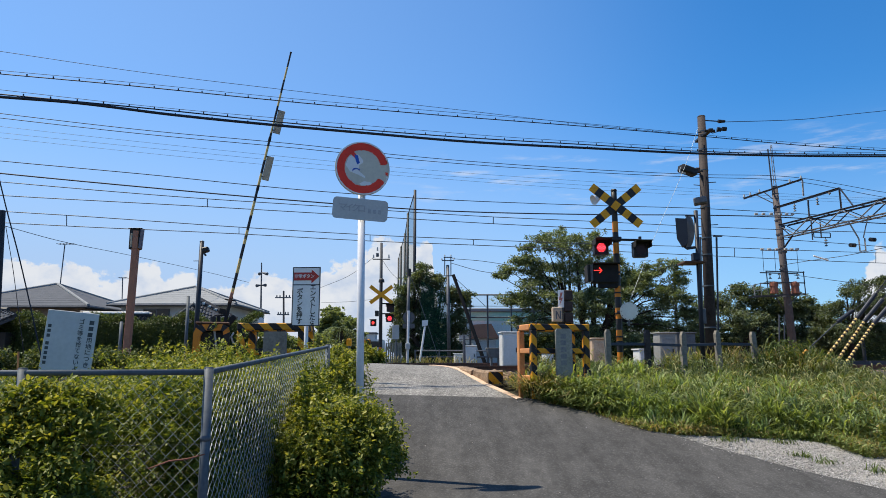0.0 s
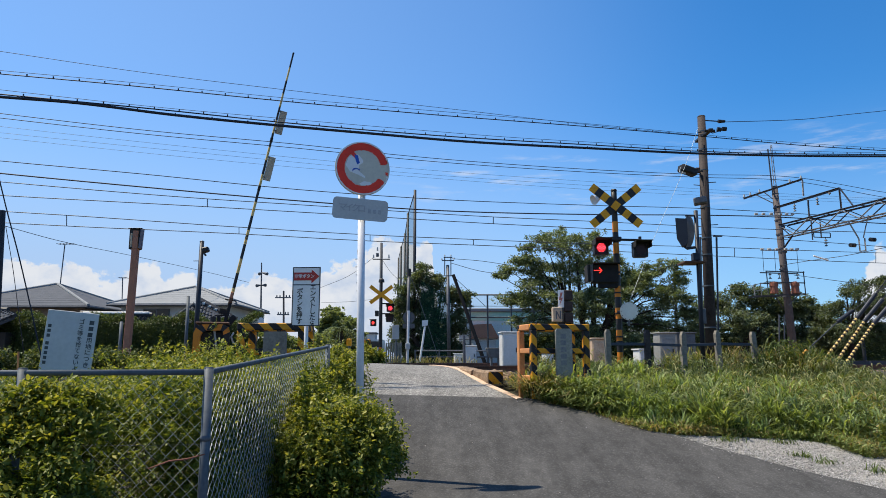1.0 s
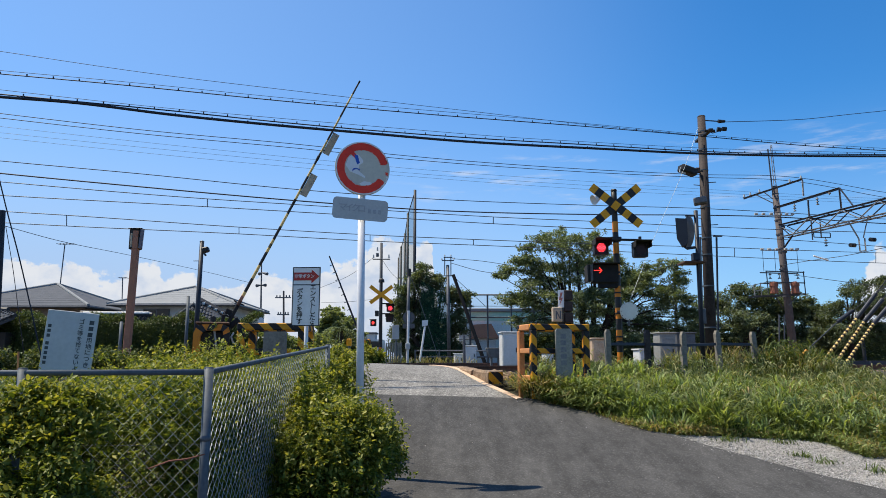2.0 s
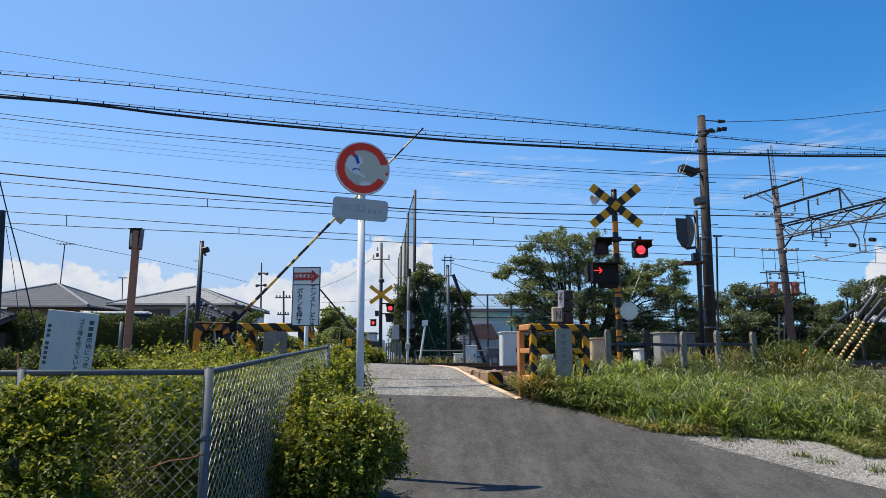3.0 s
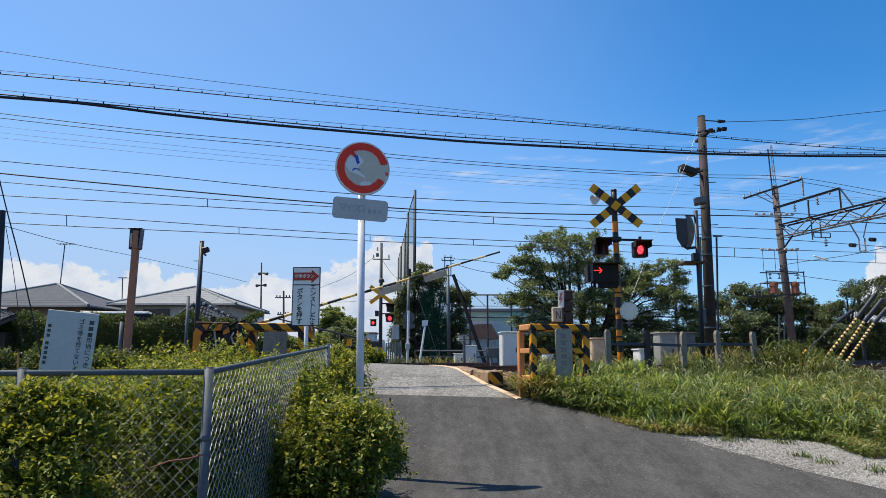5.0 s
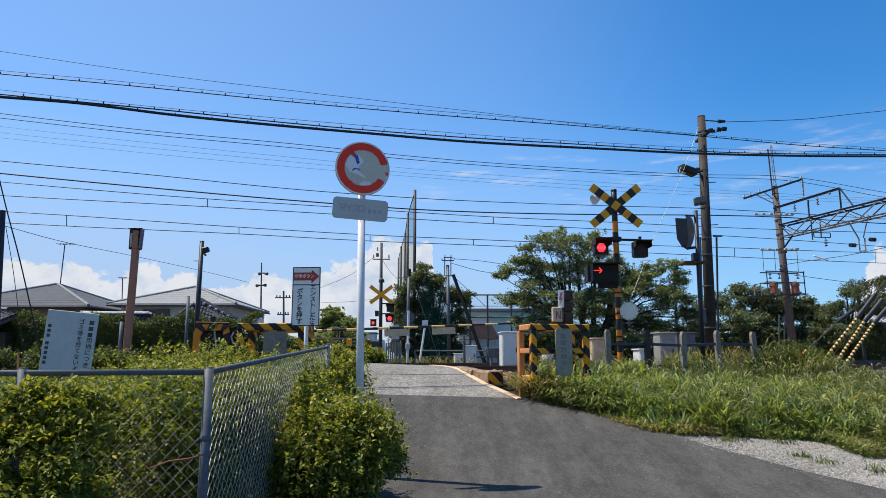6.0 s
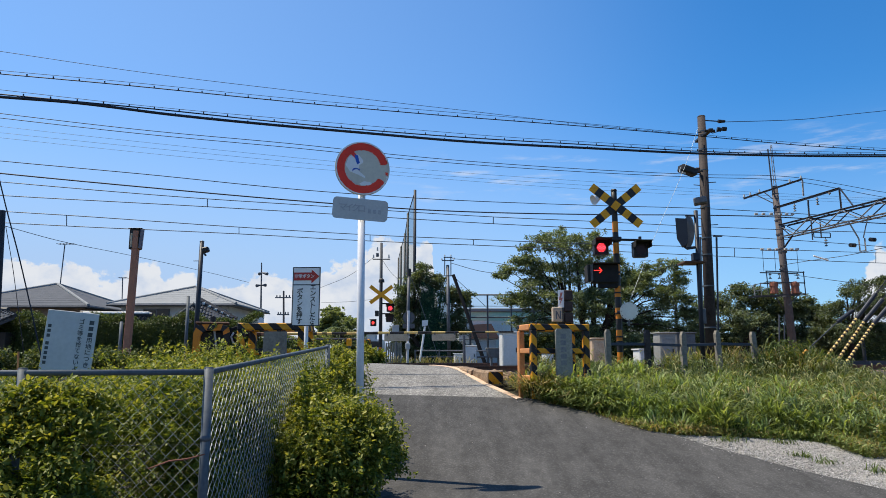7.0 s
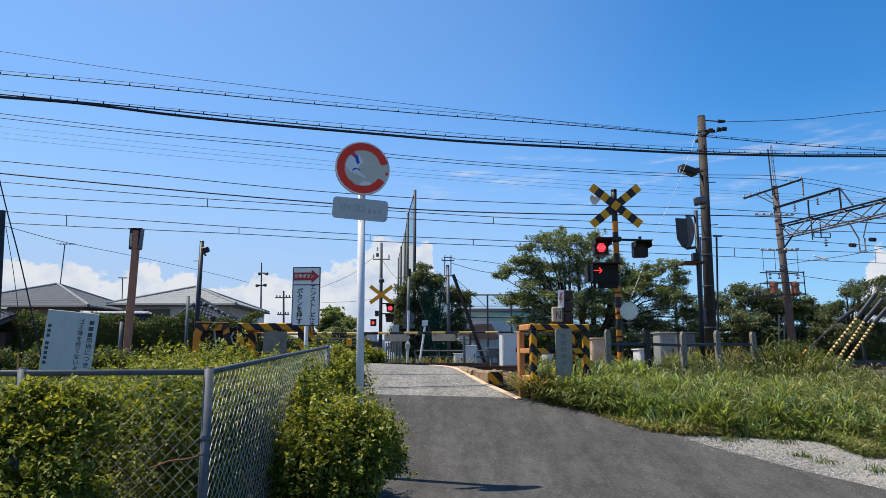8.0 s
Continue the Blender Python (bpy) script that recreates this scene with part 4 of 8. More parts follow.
def weeds(seed, n):
    rng = np.random.default_rng(seed)
    c = np.array(bank_grass(seed, n, 6.5, 16.0, 12.0))
    pts, outs = [], []
    for i in range(8):
        up = rng.uniform(0.08, 0.42, (n, 1))
        pts.append(c + np.concatenate((rng.normal(0, 0.05, (n, 2)), up), 1))
        outs.append(rng.normal(size=(n, 3)) * (1, 1, 0.4))
    v, t = leaves(rng, np.concatenate(pts), np.concatenate(outs), 0.05, 0.1, 0.45)
    ob = new("weeds", np_mesh("weeds", v, t, M["leaf_weed"]))
    tagged(ob, "broad-leaved weeds among the grass", "weeds", kind="stuff")


def edge_spots(seed, n, far=9.36, span=0.95):
    """Places along the ragged edge of the grass, most of them close to the gravel."""
    rng = np.random.default_rng(seed)
    out = []
    for t in rng.uniform(0, 1, n):
        y = far - span * t ** 1.4
        x = bend(y, GRASS_EDGE) + abs(rng.normal(0, 0.16)) - 0.10
        y += abs(rng.normal(0, 0.13)) - 0.07
        out.append((x, y, field(x, y) - 0.01))
    return out


grass_patch("grass", "short yellowing grass along the edge of the gravel", edge_spots(57, 9000), 0.10, 19, M["grass_lush"], 1.4, 0.006, 0.0, 0.34)
grass_patch("grass", "short dry leaves along the edge of the gravel", edge_spots(58, 5000), 0.08, 20, M["grass_lush"], 2.0, 0.007, 0.0, 0.40, 0.10)

grass_patch("grass", "short half-dry grass along the edge of the road", edge_spots(59, 6000, 11.0, 1.65), 0.13, 21, M["grass_lush"], 1.4, 0.006, 0.0, 0.30)


tufts = [(x + random.Random(i * 7 + k).gauss(0, 0.07), y + random.Random(i * 11 + k + 500).gauss(0, 0.06), field(x, y)) for k, (x, y) in enumerate(((4.17, 8.42), (4.76, 7.89), (3.60, 9.03), (4.25, 8.96), (4.35, 8.18))) for i in range(60)]
grass_patch("grass", "small tufts of grass in the gravel", tufts, 0.085, 6, M["leaf_weed"], 1.3, 0.005)


weeds(9, 5500)


def foxtails(seed, n):
    """Thin stalks with pale nodding seed heads."""
    rng = np.random.default_rng(seed)
    base = bank_grass(seed, n, 8.8, 16.0, 9.0)
    g = G()
    for x, y, z in base:
        h, a = rng.uniform(0.38, 0.62), rng.uniform(0, 6.28)
        dx, dy = math.cos(a), math.sin(a)
        k = rng.uniform(0.05, 0.16)
        p = [(x, y, z), (x + dx * k * 0.4, y + dy * k * 0.4, z + h * 0.7), (x + dx * k, y + dy * k, z + h), (x + dx * (k + 0.03), y + dy * (k + 0.03), z + h + 0.015),
             (x + dx * (k + 0.065), y + dy * (k + 0.065), z + h - 0.005), (x + dx * (k + 0.085), y + dy * (k + 0.085), z + h - 0.04)]
        g.tube(p, [0.002, 0.0016, 0.003, 0.009, 0.009, 0.002], 4)
    solo("foxtail_grass", g, mat("seed_head", (0.34, 0.34, 0.16), (0.26, 0.29, 0.12), 6, 0.7, translucent=0.3, island=0.3), "pale nodding seed heads above the grass", "grass", kind="stuff")


foxtails(14, 620)


weed = [(6.6, 14.0, 1.30, 0.5, 0.4, 0.46), (7.1, 14.4, 1.42, 0.6, 0.5, 0.50), (7.6, 14.3, 1.22, 0.5, 0.4, 0.40), (7.0, 13.7, 1.05, 0.5, 0.4, 0.35), (8.1, 14.6, 1.2, 0.4, 0.4, 0.3)]
shrub("weed_clump", "tall dark green weeds crowding the fence end", weed, 5000, 0.05, M["leaf_weed"], 27, fresh=(8.0, 9.0))


def gravel():
    g = G()
    prev = None
    for j in range(25):
        y = 3.0 + (9.8 - 3.0) * j / 24
        a, b = bend(y, RIGHT) - 0.05, max(bend(y, RIGHT) + 0.02, bend(y, GRASS_EDGE) + 0.35)
        row = [(a + (b - a) * i / 4, y, field(a + (b - a) * i / 4, y) + 0.012 * (i > 0) + 0.0) for i in range(5)]
        if prev:
            for i in range(4):
                g.raw([prev[i], prev[i + 1], row[i + 1], row[i]], [(0, 1, 2, 3)])
        prev = row
    solo("gravel_bed", g, M["gravel_bed"], "pale grey crushed gravel verge beside the road", "gravel", kind="structure")
    rng = np.random.default_rng(4)
    n = 34000
    cs = []
    while len(cs) < n:
        y = rng.uniform(5.5, 9.8)
        a = bend(y, RIGHT)
        b = bend(y, GRASS_EDGE) + 0.2
        if b <= a:
            continue
        x = a + (b - a) * rng.random() + rng.normal(0, 0.03)
        cs.append((x, y, field(x, y) + 0.014))
    cs = np.array(cs)
    r = 0.0035 + 0.011 * rng.random((n, 1, 1)) ** 2.2
    octa = np.array(((1, 0, 0), (-1, 0, 0), (0, 1, 0), (0, -1, 0), (0, 0, 0.8), (0, 0, -0.8)))
    v = cs[:, None, :] + octa[None] * r * rng.uniform(0.6, 1.3, (n, 6, 1)) + rng.normal(0, 0.002, (n, 6, 3))
    f = np.array(((0, 2, 4), (2, 1, 4), (1, 3, 4), (3, 0, 4), (2, 0, 5), (1, 2, 5), (3, 1, 5), (0, 3, 5)))
    t = (np.arange(n)[:, None, None] * 6 + f[None]).reshape(-1, 3)
    tagged(new("gravel", np_mesh("gravel", v.reshape(-1, 3), t, M["gravel"])), "loose pale crushed stones", "gravel", kind="stuff")


gravel()


# ---- round road sign ----
def disc(g, c, r, y0, y1, n=48, mi=0):
    return g.prism([(c[0] + r * math.cos(2 * math.pi * i / n), c[1] + r * math.sin(2 * math.pi * i / n)) for i in range(n)], y0, y1, mi)


def road_sign():
    root = thing("road_sign", "faded round prohibition sign, peeling red ring, on a white pole", "road sign", pose(-0.8915, 7.6, -0.0405) @ Matrix.Scale(1.027, 4))
    g = G().cyl((0, 0.07, 0.3), (-0.028, 0.07, 3.5), 0.040, 0.040, 20)
    g.cyl((-0.028, 0.07, 3.5), (-0.028, 0.07, 3.52), 0.040, 0.02, 20)
    part("pole", g, M["pole_white"], root, "white painted steel pole", smooth=True)
    T = pose(-0.012, 0, 3.565, 0, 1.5, 16)
    g = disc(G(), (0, 0), 0.30, 0.0, 0.012)
    disc(g, (0, 0), 0.303, 0.012, 0.02)
    part("disc", g, M["bare"], root, "grey bare metal disc", m=T)
    # what is left of the red ring: three ragged arcs
    rng = random.Random(8)
    g = G()

    def arc(a0, a1, r0, r1, n=40):
        vs, fs = [], []
        for i in range(n + 1):
            a = radians(a0 + (a1 - a0) * i / n)
            ri, ro = r0 + rng.uniform(-0.002, 0.002) + (rng.uniform(-0.012, 0.010) if rng.random() < 0.12 else 0), r1 + rng.uniform(-0.003, 0.001)
            if i in (0, n):
                ri, ro = (ri + ro) / 2 - 0.02, (ri + ro) / 2 + 0.02
            for r in (ri, ro):
                vs.append((r * math.cos(a), -0.002, r * math.sin(a)))
        for i in range(n):
            fs.append((2 * i, 2 * i + 1, 2 * i + 3, 2 * i + 2))
        g.raw(vs, fs)
    arc(14, 122, 0.205, 0.286)
    arc(118, 332, 0.200, 0.284, 80)
    arc(-12, -5, 0.255, 0.285, 4)
    # upper end of the slash
    g.prism([(-0.15, 0.155), (-0.115, 0.185), (-0.06, 0.13), (-0.085, 0.10)], -0.0022, -0.001)
    part("ring", g, M["red"], root, "peeling red ring", m=T)
    g = G()
    arc(25, 345, 0.284, 0.299, 90)
    part("rim", g, M["white"], root, "narrow white rim", m=T)
    g = G().prism([(-0.10, 0.145), (-0.06, 0.14), (-0.045, 0.08), (-0.035, 0.06), (-0.06, 0.035), (-0.075, 0.06), (-0.085, 0.09)], -0.0024, -0.001)
    g.prism([(-0.115, -0.03), (-0.10, -0.01), (-0.07, -0.004), (-0.035, -0.012), (-0.03, -0.035), (-0.045, -0.022), (-0.075, -0.018), (-0.1, -0.03), (-0.11, -0.05)], -0.0024, -0.001)
    part("pictogram", g, M["blue"], root, "scraps of blue pictogram", m=T)
    g = G().prism([(-0.19, 0.02), (-0.16, 0.11), (-0.10, 0.155), (-0.05, 0.145), (0.0, 0.09), (0.0, 0.06), (-0.04, 0.03), (-0.05, -0.03), (0.03, -0.09), (0.03, -0.11), (-0.06, -0.075), (-0.14, -0.05)], -0.0016, -0.0004)
    g.prism([(-0.03, -0.175), (0.02, -0.145), (0.09, -0.15), (0.12, -0.17), (0.05, -0.19), (-0.01, -0.195)], -0.0016, -0.0004)
    part("white_film", g, M["white"], root, "remains of white reflective film", m=T)
    g = G()
    w, h, b = 0.30, 0.118, 0.045
    out = [(cx * (w - b) + b * math.cos(radians(a0 + 15 * k)), cz * (h - b) + b * math.sin(radians(a0 + 15 * k))) for cx, cz, a0 in ((1, 1, 0), (-1, 1, 90), (-1, -1, 180), (1, -1, 270)) for k in range(7)]
    g.prism(out, 0, 0.01)
    T2 = pose(-0.03, 0, 3.105, 0, 3, 12)
    pl = part("plate", g, M["sign_grey"], root, "grey supplementary plate with faded lettering", m=T2)
    faded = mat("faded_print", (0.30, 0.31, 0.33), (0.40, 0.41, 0.415), 30, 0.6)
    for i, ch in enumerate("マイクロ"):
        writing(ch, 0.098, pose(-0.19 + i * 0.068, -0.002, 0.005, 90, 0, 0), faded, pl)
    g = G()
    for i in range(3):
        g.box((0.10 + i * 0.055, -0.001, -0.015), (0.035, 0.002, 0.045), 0.0)
    part("faded_marks", g, faded, pl)
    g = G()
    for z in (3.36, 3.70, 3.05, 3.14):
        part("bracket", G().box((-0.02, 0.055, z), (0.09, 0.05, 0.03), 0.006), M["galv"], root)


road_sign()


# ---- stall notice board ----
def stall_notice():
    root = thing("notice_board", "white notice board with red arrow and black vertical lettering", "sign", pose(-1.872, 9.5, 0, 0, 0, -4))
    z0, z1 = 1.94, 2.745
    w = 0.385
    g = G().cyl((0.02, 0.03, 0.6), (0.0, 0.03, z1 - 0.1), 0.028, n=16)
    part("pole", g, M["pole_white"], root, smooth=True)
    g = G().box((0, 0, (z0 + z1) / 2), (w, 0.022, z1 - z0), 0.004)
    bd = part("board", g, M["white"], root)
    zt = z1 - 0.245
    g = G()
    for z in (z0 + 0.006, z1 - 0.006, zt):
        g.box((0, -0.012, z), (w, 0.004, 0.012))
    for x in (-w / 2 + 0.006, w / 2 - 0.006):
        g.box((x, -0.0125, (z0 + z1) / 2), (0.012, 0.004, z1 - z0 - 0.012))
    part("border", g, M["navy"], root)
    zc = z1 - 0.13
    g = G().prism([(-0.175, zc - 0.055), (0.07, zc - 0.055), (0.07, zc - 0.095), (0.178, zc), (0.07, zc + 0.095), (0.07, zc + 0.055), (-0.175, zc + 0.055)], -0.0145, -0.011)
    ar = part("arrow", g, mat("arrow_red", (0.50, 0.045, 0.035), (0.40, 0.04, 0.03), 9, 0.5), root, "red arrow with white lettering")
    for i, ch in enumerate("非常ボタン"):
        writing(ch, 0.060, pose(-0.14 + i * 0.056, -0.016, zc, 90, 0, 0), M["white"], ar)
    for col, x in (("エンストしたら", 0.095), ("ボタンを押す", -0.085)):
        n = len(col)
        top = zt - 0.038 if n == 7 else zt - 0.092
        for i, ch in enumerate(col):
            writing(ch, 0.090, pose(x, -0.013, top - i * 0.0825, 90, 0, 0), M["black"], bd, bold=0.016)


stall_notice()


def land_notice():
    """The leaning white board in the shrubs."""
    root = thing("warning_board", "leaning white board forbidding rubbish, standing in the shrubs", "sign", pose(-4.796, 9.0, 1.701, 3, 5.5, 6) @ Matrix.Scale(0.93, 4))
    g = G().box((0, 0, 0.0), (0.68, 0.02, 0.86), 0.004)
    bd = part("board", g, M["board"], root)
    g = G().box((-0.2, 0.03, -0.6), (0.04, 0.03, 1.4), 0.004)
    part("stake", g, M["timber"], root)
    g = G().box((0.2, 0.03, -0.6), (0.04, 0.03, 1.4), 0.004)
    part("stake", g, M["timber"], root)
    ink = mat("notice_ink", (0.035, 0.05, 0.06), (0.07, 0.085, 0.095), 20, 0.6)
    for col, x, top, s in (("用地につき", 0.262, 0.052, 0.084), ("ゴミ等を捨てないよう", 0.128, 0.30, 0.080)):
        for i, ch in enumerate(col):
            writing(ch, s, pose(x, -0.012, top - i * s, 90, 0, 0), ink, bd)
    for i in range(3):
        part("print_bar", G().box((0.262, -0.0115, 0.30 - i * 0.083), (0.062, 0.003, 0.058)), ink, bd)
    for i in range(8):
        part("print_bar", G().box((-0.285, -0.0115, 0.21 - i * 0.066 - (0.04 if i > 2 else 0)), (0.044, 0.003, 0.044)), ink, bd)


land_notice()


# ---- crossing gate ----
GATE_Y = 12.4
PIVOT = (-3.913, GATE_Y, 1.925)


def ring(n):
    return [(math.cos(2 * math.pi * i / n), math.sin(2 * math.pi * i / n)) for i in range(n)]


def boom_mesh(length, stripe, r0, r1, first=0):
    n = max(1, round(length / stripe))
    return G().strip([(length * i / n, r0 + (r1 - r0) * i / n) for i in range(n + 1)], ring(10), first)


def near_gate():
    root = thing("crossing_gate", "yellow and black crossing gate machine with a striped boom", "barrier", pose(*PIVOT, 0, 0, 15.8))
    zb = land(PIVOT[0], GATE_Y) - PIVOT[2]
    # an arched guard hoop before the machine
    outer = [(-0.46, zb), (-0.46, 0.00), (-0.42, 0.10), (-0.33, 0.155), (0.02, 0.165), (0.11, 0.12), (0.14, 0.03), (0.10, zb)]
    inner = [(-0.34, zb), (-0.34, -0.04), (-0.31, 0.02), (-0.25, 0.05), (-0.02, 0.055), (0.02, 0.03), (0.03, -0.02), (-0.01, zb)]
    g = G()
    for i in range(len(outer) - 1):
        q = [outer[i], outer[i + 1], inner[i + 1], inner[i]]
        g.prism(q, -0.36, -0.22, 1 if i in (2, 4, 6) else 0)
    part("hoop_guard", g, [M["orange"], M["black"]], root, "orange hoop guard with black bands")
    part("hoop_stripe", G().prism([(-0.20, 0.163), (-0.06, 0.165), (-0.16, 0.05), (-0.25, 0.05)], -0.366, -0.361), M["black"], root, "black painted band")
    part("conduit", G().tube([(0.20, -0.30, 0.02), (0.16, -0.32, -0.05), (0.20, -0.30, -0.16), (0.32, -0.28, -0.20)], 0.018, 6), M["sign_grey"], root, "pale curved conduit")
    part("drive_rod", G().cyl((-0.12, -0.30, 0.05), (-0.05, -0.30, -0.38), 0.018, n=8), M["galv_wire"], root)
    # the lid's dark brown paints in the shade on its top
    part("cover_lid", G().box((-0.155, -0.1, 0.185), (0.56, 0.50, 0.035), 0.012), M["rust"], root, "dark lid, shade put into its colour")
    g = G().box((-0.16, 0.1, zb / 2 + 0.05), (0.42, 0.6, -zb), 0.02)
    part("machine_box", g, M["black"], root)
    g = G().cyl((-0.16, -0.1, zb), (-0.16, -0.1, 0.3), 0.05)
    part("mast", g, M["black"], root)
    g = boom_mesh(4.90, 0.27, 0.030, 0.017)
    g.move(Matrix.Translation((0.57, 0, 0)))
    boom = part("boom", g, [M["boom_yellow"], M["black"]], root, "thin yellow and black striped boom")
    g = G().box((0.38, 0, 0), (0.62, 0.07, 0.065), 0.012)
    g.box((0.62, -0.01, 0.0), (0.10, 0.09, 0.06), 0.01, mi=1)
    g.box((0.26, 0.0, -0.09), (0.22, 0.06, 0.10), 0.02, rot=pose(0, 0, 0, 0, 25, 0))
    g.box((0.40, 0.0, 0.08), (0.10, 0.05, 0.13), 0.01)
    g.box((0.20, 0.0, 0.10), (0.26, 0.10, 0.06), 0.01, rot=pose(0, 0, 0, 0, -18, 0))
    g.cyl((0.62, -0.03, -0.10), (0.62, 0.03, 0.10), 0.012)
    g.cyl((0.34, -0.03, 0.02), (0.30, 0.03, 0.20), 0.016)
    g.box((0.05, 0.0, 0.0), (0.25, 0.12, 0.16), 0.02)
    g.cyl((0.02, -0.08, 0.0), (0.02, 0.1, 0.0), 0.09, n=16)
    g.box((-0.02, 0.0, 0.13), (0.05, 0.05, 0.2), 0.01, rot=pose(0, 0, 0, 0, 20, 0))
    g.cyl((0.15, -0.05, 0.05), (-0.08, -0.05, 0.22), 0.015)
    part("boom_reflector", G().box((0.70, -0.045, 0.0), (0.12, 0.012, 0.055), 0.004), M["brown"], boom, "dull red reflector plate")
    part("boom_holder", g, [M["black_matt"], M["rust"]], boom, "black boom holder with a rusty red clamp")
    for x in (3.17, 4.10):
        g = G().box((x - 0.02, -0.01, -0.092), (0.47, 0.012, 0.132), 0.003)
        part("hanging_plate", g, M["plate_beige"], boom, "grey-white hanging plate")
        for q in (-0.2, 0.2):
            part("plate_clip", G().box((x + q, -0.01, -0.02), (0.02, 0.02, 0.06)), M["galv"], boom)
    for x in (1.75, 2.7, 3.66):
        part("boom_joint", G().cyl((x, 0, 0), (x + 0.09, 0, 0), 0.027), M["black_matt"], boom)
    part("boom_tip", G().cyl((5.47, 0, 0), (5.52, 0, 0), 0.018), M["black_matt"], boom)
    return boom


near_boom = near_gate()


def guard_frame(name, label, x0, x1, y, d, ztop, uprights, bar, mid=0.46, turn=0.0, worn=False):
    """A welded frame of square hazard-striped tube, d deep."""
    root = thing(name, label, "guard frame", pose(x0, y, 0, 0, 0, turn) @ pose((x1 - x0) / 2, 0, 0), "guard frames")
    w = x1 - x0
    zb = land((x0 + x1) / 2, y) - 0.05

    def piece(nm, c, s):
        old = worn and c[0] < -0.3 * w and c[1] > 0.1
        part(nm, G().box(c, s, 0.012), M["worn_orange" if old else "hazard"], root, "paint worn to pale orange" if old else "")
    for yy in (0, d):
        piece("top_bar", (0, yy, ztop - bar / 2), (w, bar, bar))
        piece("middle_bar", (0, yy, ztop - mid), (w - 2 * bar - 0.004, bar * 0.85, bar * 0.85))
        for x in uprights:
            xx = -w / 2 + bar / 2 + x * (w - bar)
            piece("upright", (xx, yy, (zb + ztop - bar) / 2 - 0.001), (bar, bar * 0.98, ztop - bar - zb))
    for xx in (-w / 2 + bar / 2, w / 2 - bar / 2):
        piece("cross_bar", (xx, d / 2, ztop - bar / 2), (bar, d - bar - 0.004, bar * 0.98))
        piece("cross_bar", (xx, d / 2, ztop - mid), (bar * 0.8, d - bar - 0.004, bar * 0.8))
        piece("cross_bar", (xx, d / 2, ztop - mid * 2.0), (bar * 0.8, d - bar - 0.004, bar * 0.8))
    return root


guard_frame("crash_barrier", "worn yellow and black striped steel guard frame in the grass", 1.391, 1.391 + 1.03, 11.2, 0.52, 2.055, (0, 1), 0.10, 0.43, 15.8, True)
guard_frame("crash_barrier", "yellow and black striped steel guard frame among the shrubs", -3.343, -2.238, 11.4, 0.7, 2.074, (0, 1), 0.115)

# ---- warning post of the crossing ----
def crossbuck(root, c, length, width, stripes, tilt=39.0, y=0.0):
    for i, a in enumerate((-tilt, tilt)):
        h, t = width / 2, 0.009
        g = G().strip([(-length / 2 + length * k / stripes, 1) for k in range(stripes + 1)], [(-t, -h), (t, -h), (t, h), (-t, h)])
        g.move(Matrix.Translation((0, y - 0.022 * i, 0)))
        g.move(Matrix.Translation(c) @ pose(0, 0, 0, 0, a, 0))
        part("crossbuck_board", g, [M["yellow"], M["black"]], root, "yellow board with black stripes")


def lamp_unit(root, c, size, depth, core_name="lamp_core"):
    """A square black lamp housing with a hood; the core turns its lit or its dark face to the road."""
    s = size
    g = G()
    g.box((0, 0.5 * depth, 0), (s, depth * 0.6, s), 0.03 * s / 0.32)
    # open rim
    t = 0.02
    for dx, dz, sx, sz in ((0, s / 2 - t / 2, s * 0.98, t), (0, -s / 2 + t / 2, s * 0.98, t), (s / 2 - t / 2, 0, t, s - 2 * t), (-s / 2 + t / 2, 0, t, s - 2 * t)):
        g.box((dx, 0.05 * depth, dz), (sx, depth * 0.5, sz), 0.004)
    house = part("lamp_housing", g, M["black"], root, m=Matrix.Translation(c))
    g = G().box((0, -0.13, s / 2 + 0.008), (s * 1.12, 0.44, 0.012), 0.004)
    for sg in (-1, 1):
        g.box((sg * s * 0.55, -0.10, s / 2 - 0.05), (0.012, 0.3, 0.11), 0.003)
    part("hood", g, M["black_matt"], house)
    r = s * 0.34
    core = G()
    disc(core, (0, 0), r * 0.96, -0.012, 0.0, 28, mi=0)
    leds = []
    for i in range(-4, 5):
        for j in range(-4, 5):
            x, z = (i + 0.5 * (j % 2)) * r / 3.6, j * r / 4.0
            if x * x + z * z < (r * 0.86) ** 2:
                leds.append((x, z))
    for x, z in leds:
        disc(core, (x, z), r * 0.085, -0.0165, -0.012, 6, mi=1)
    core.box((0, 0.006, 0), (s - 0.05, 0.010, s - 0.05), 0.0, mi=3)
    disc(core, (0, 0), r * 1.01, 0.012, 0.02, 28, mi=2)
    ob = part(core_name, core, [M["lamp_on"], M["led_on"], M["lamp_off"], M["black"]], house, "red lamp core, lit on one face", m=pose(0, -0.10 * depth, 0))
    return ob


def banded(x, y, z0, z1, r, bands, n=14):
    k = round((z1 - z0) / bands)
    g = G().strip([(z0 + (z1 - z0) * i / k, r) for i in range(k + 1)], ring(n), k % 2)
    return g.move(Matrix.Translation((x, y, 0)) @ pose(0, 0, 0, 0, -90, 0))


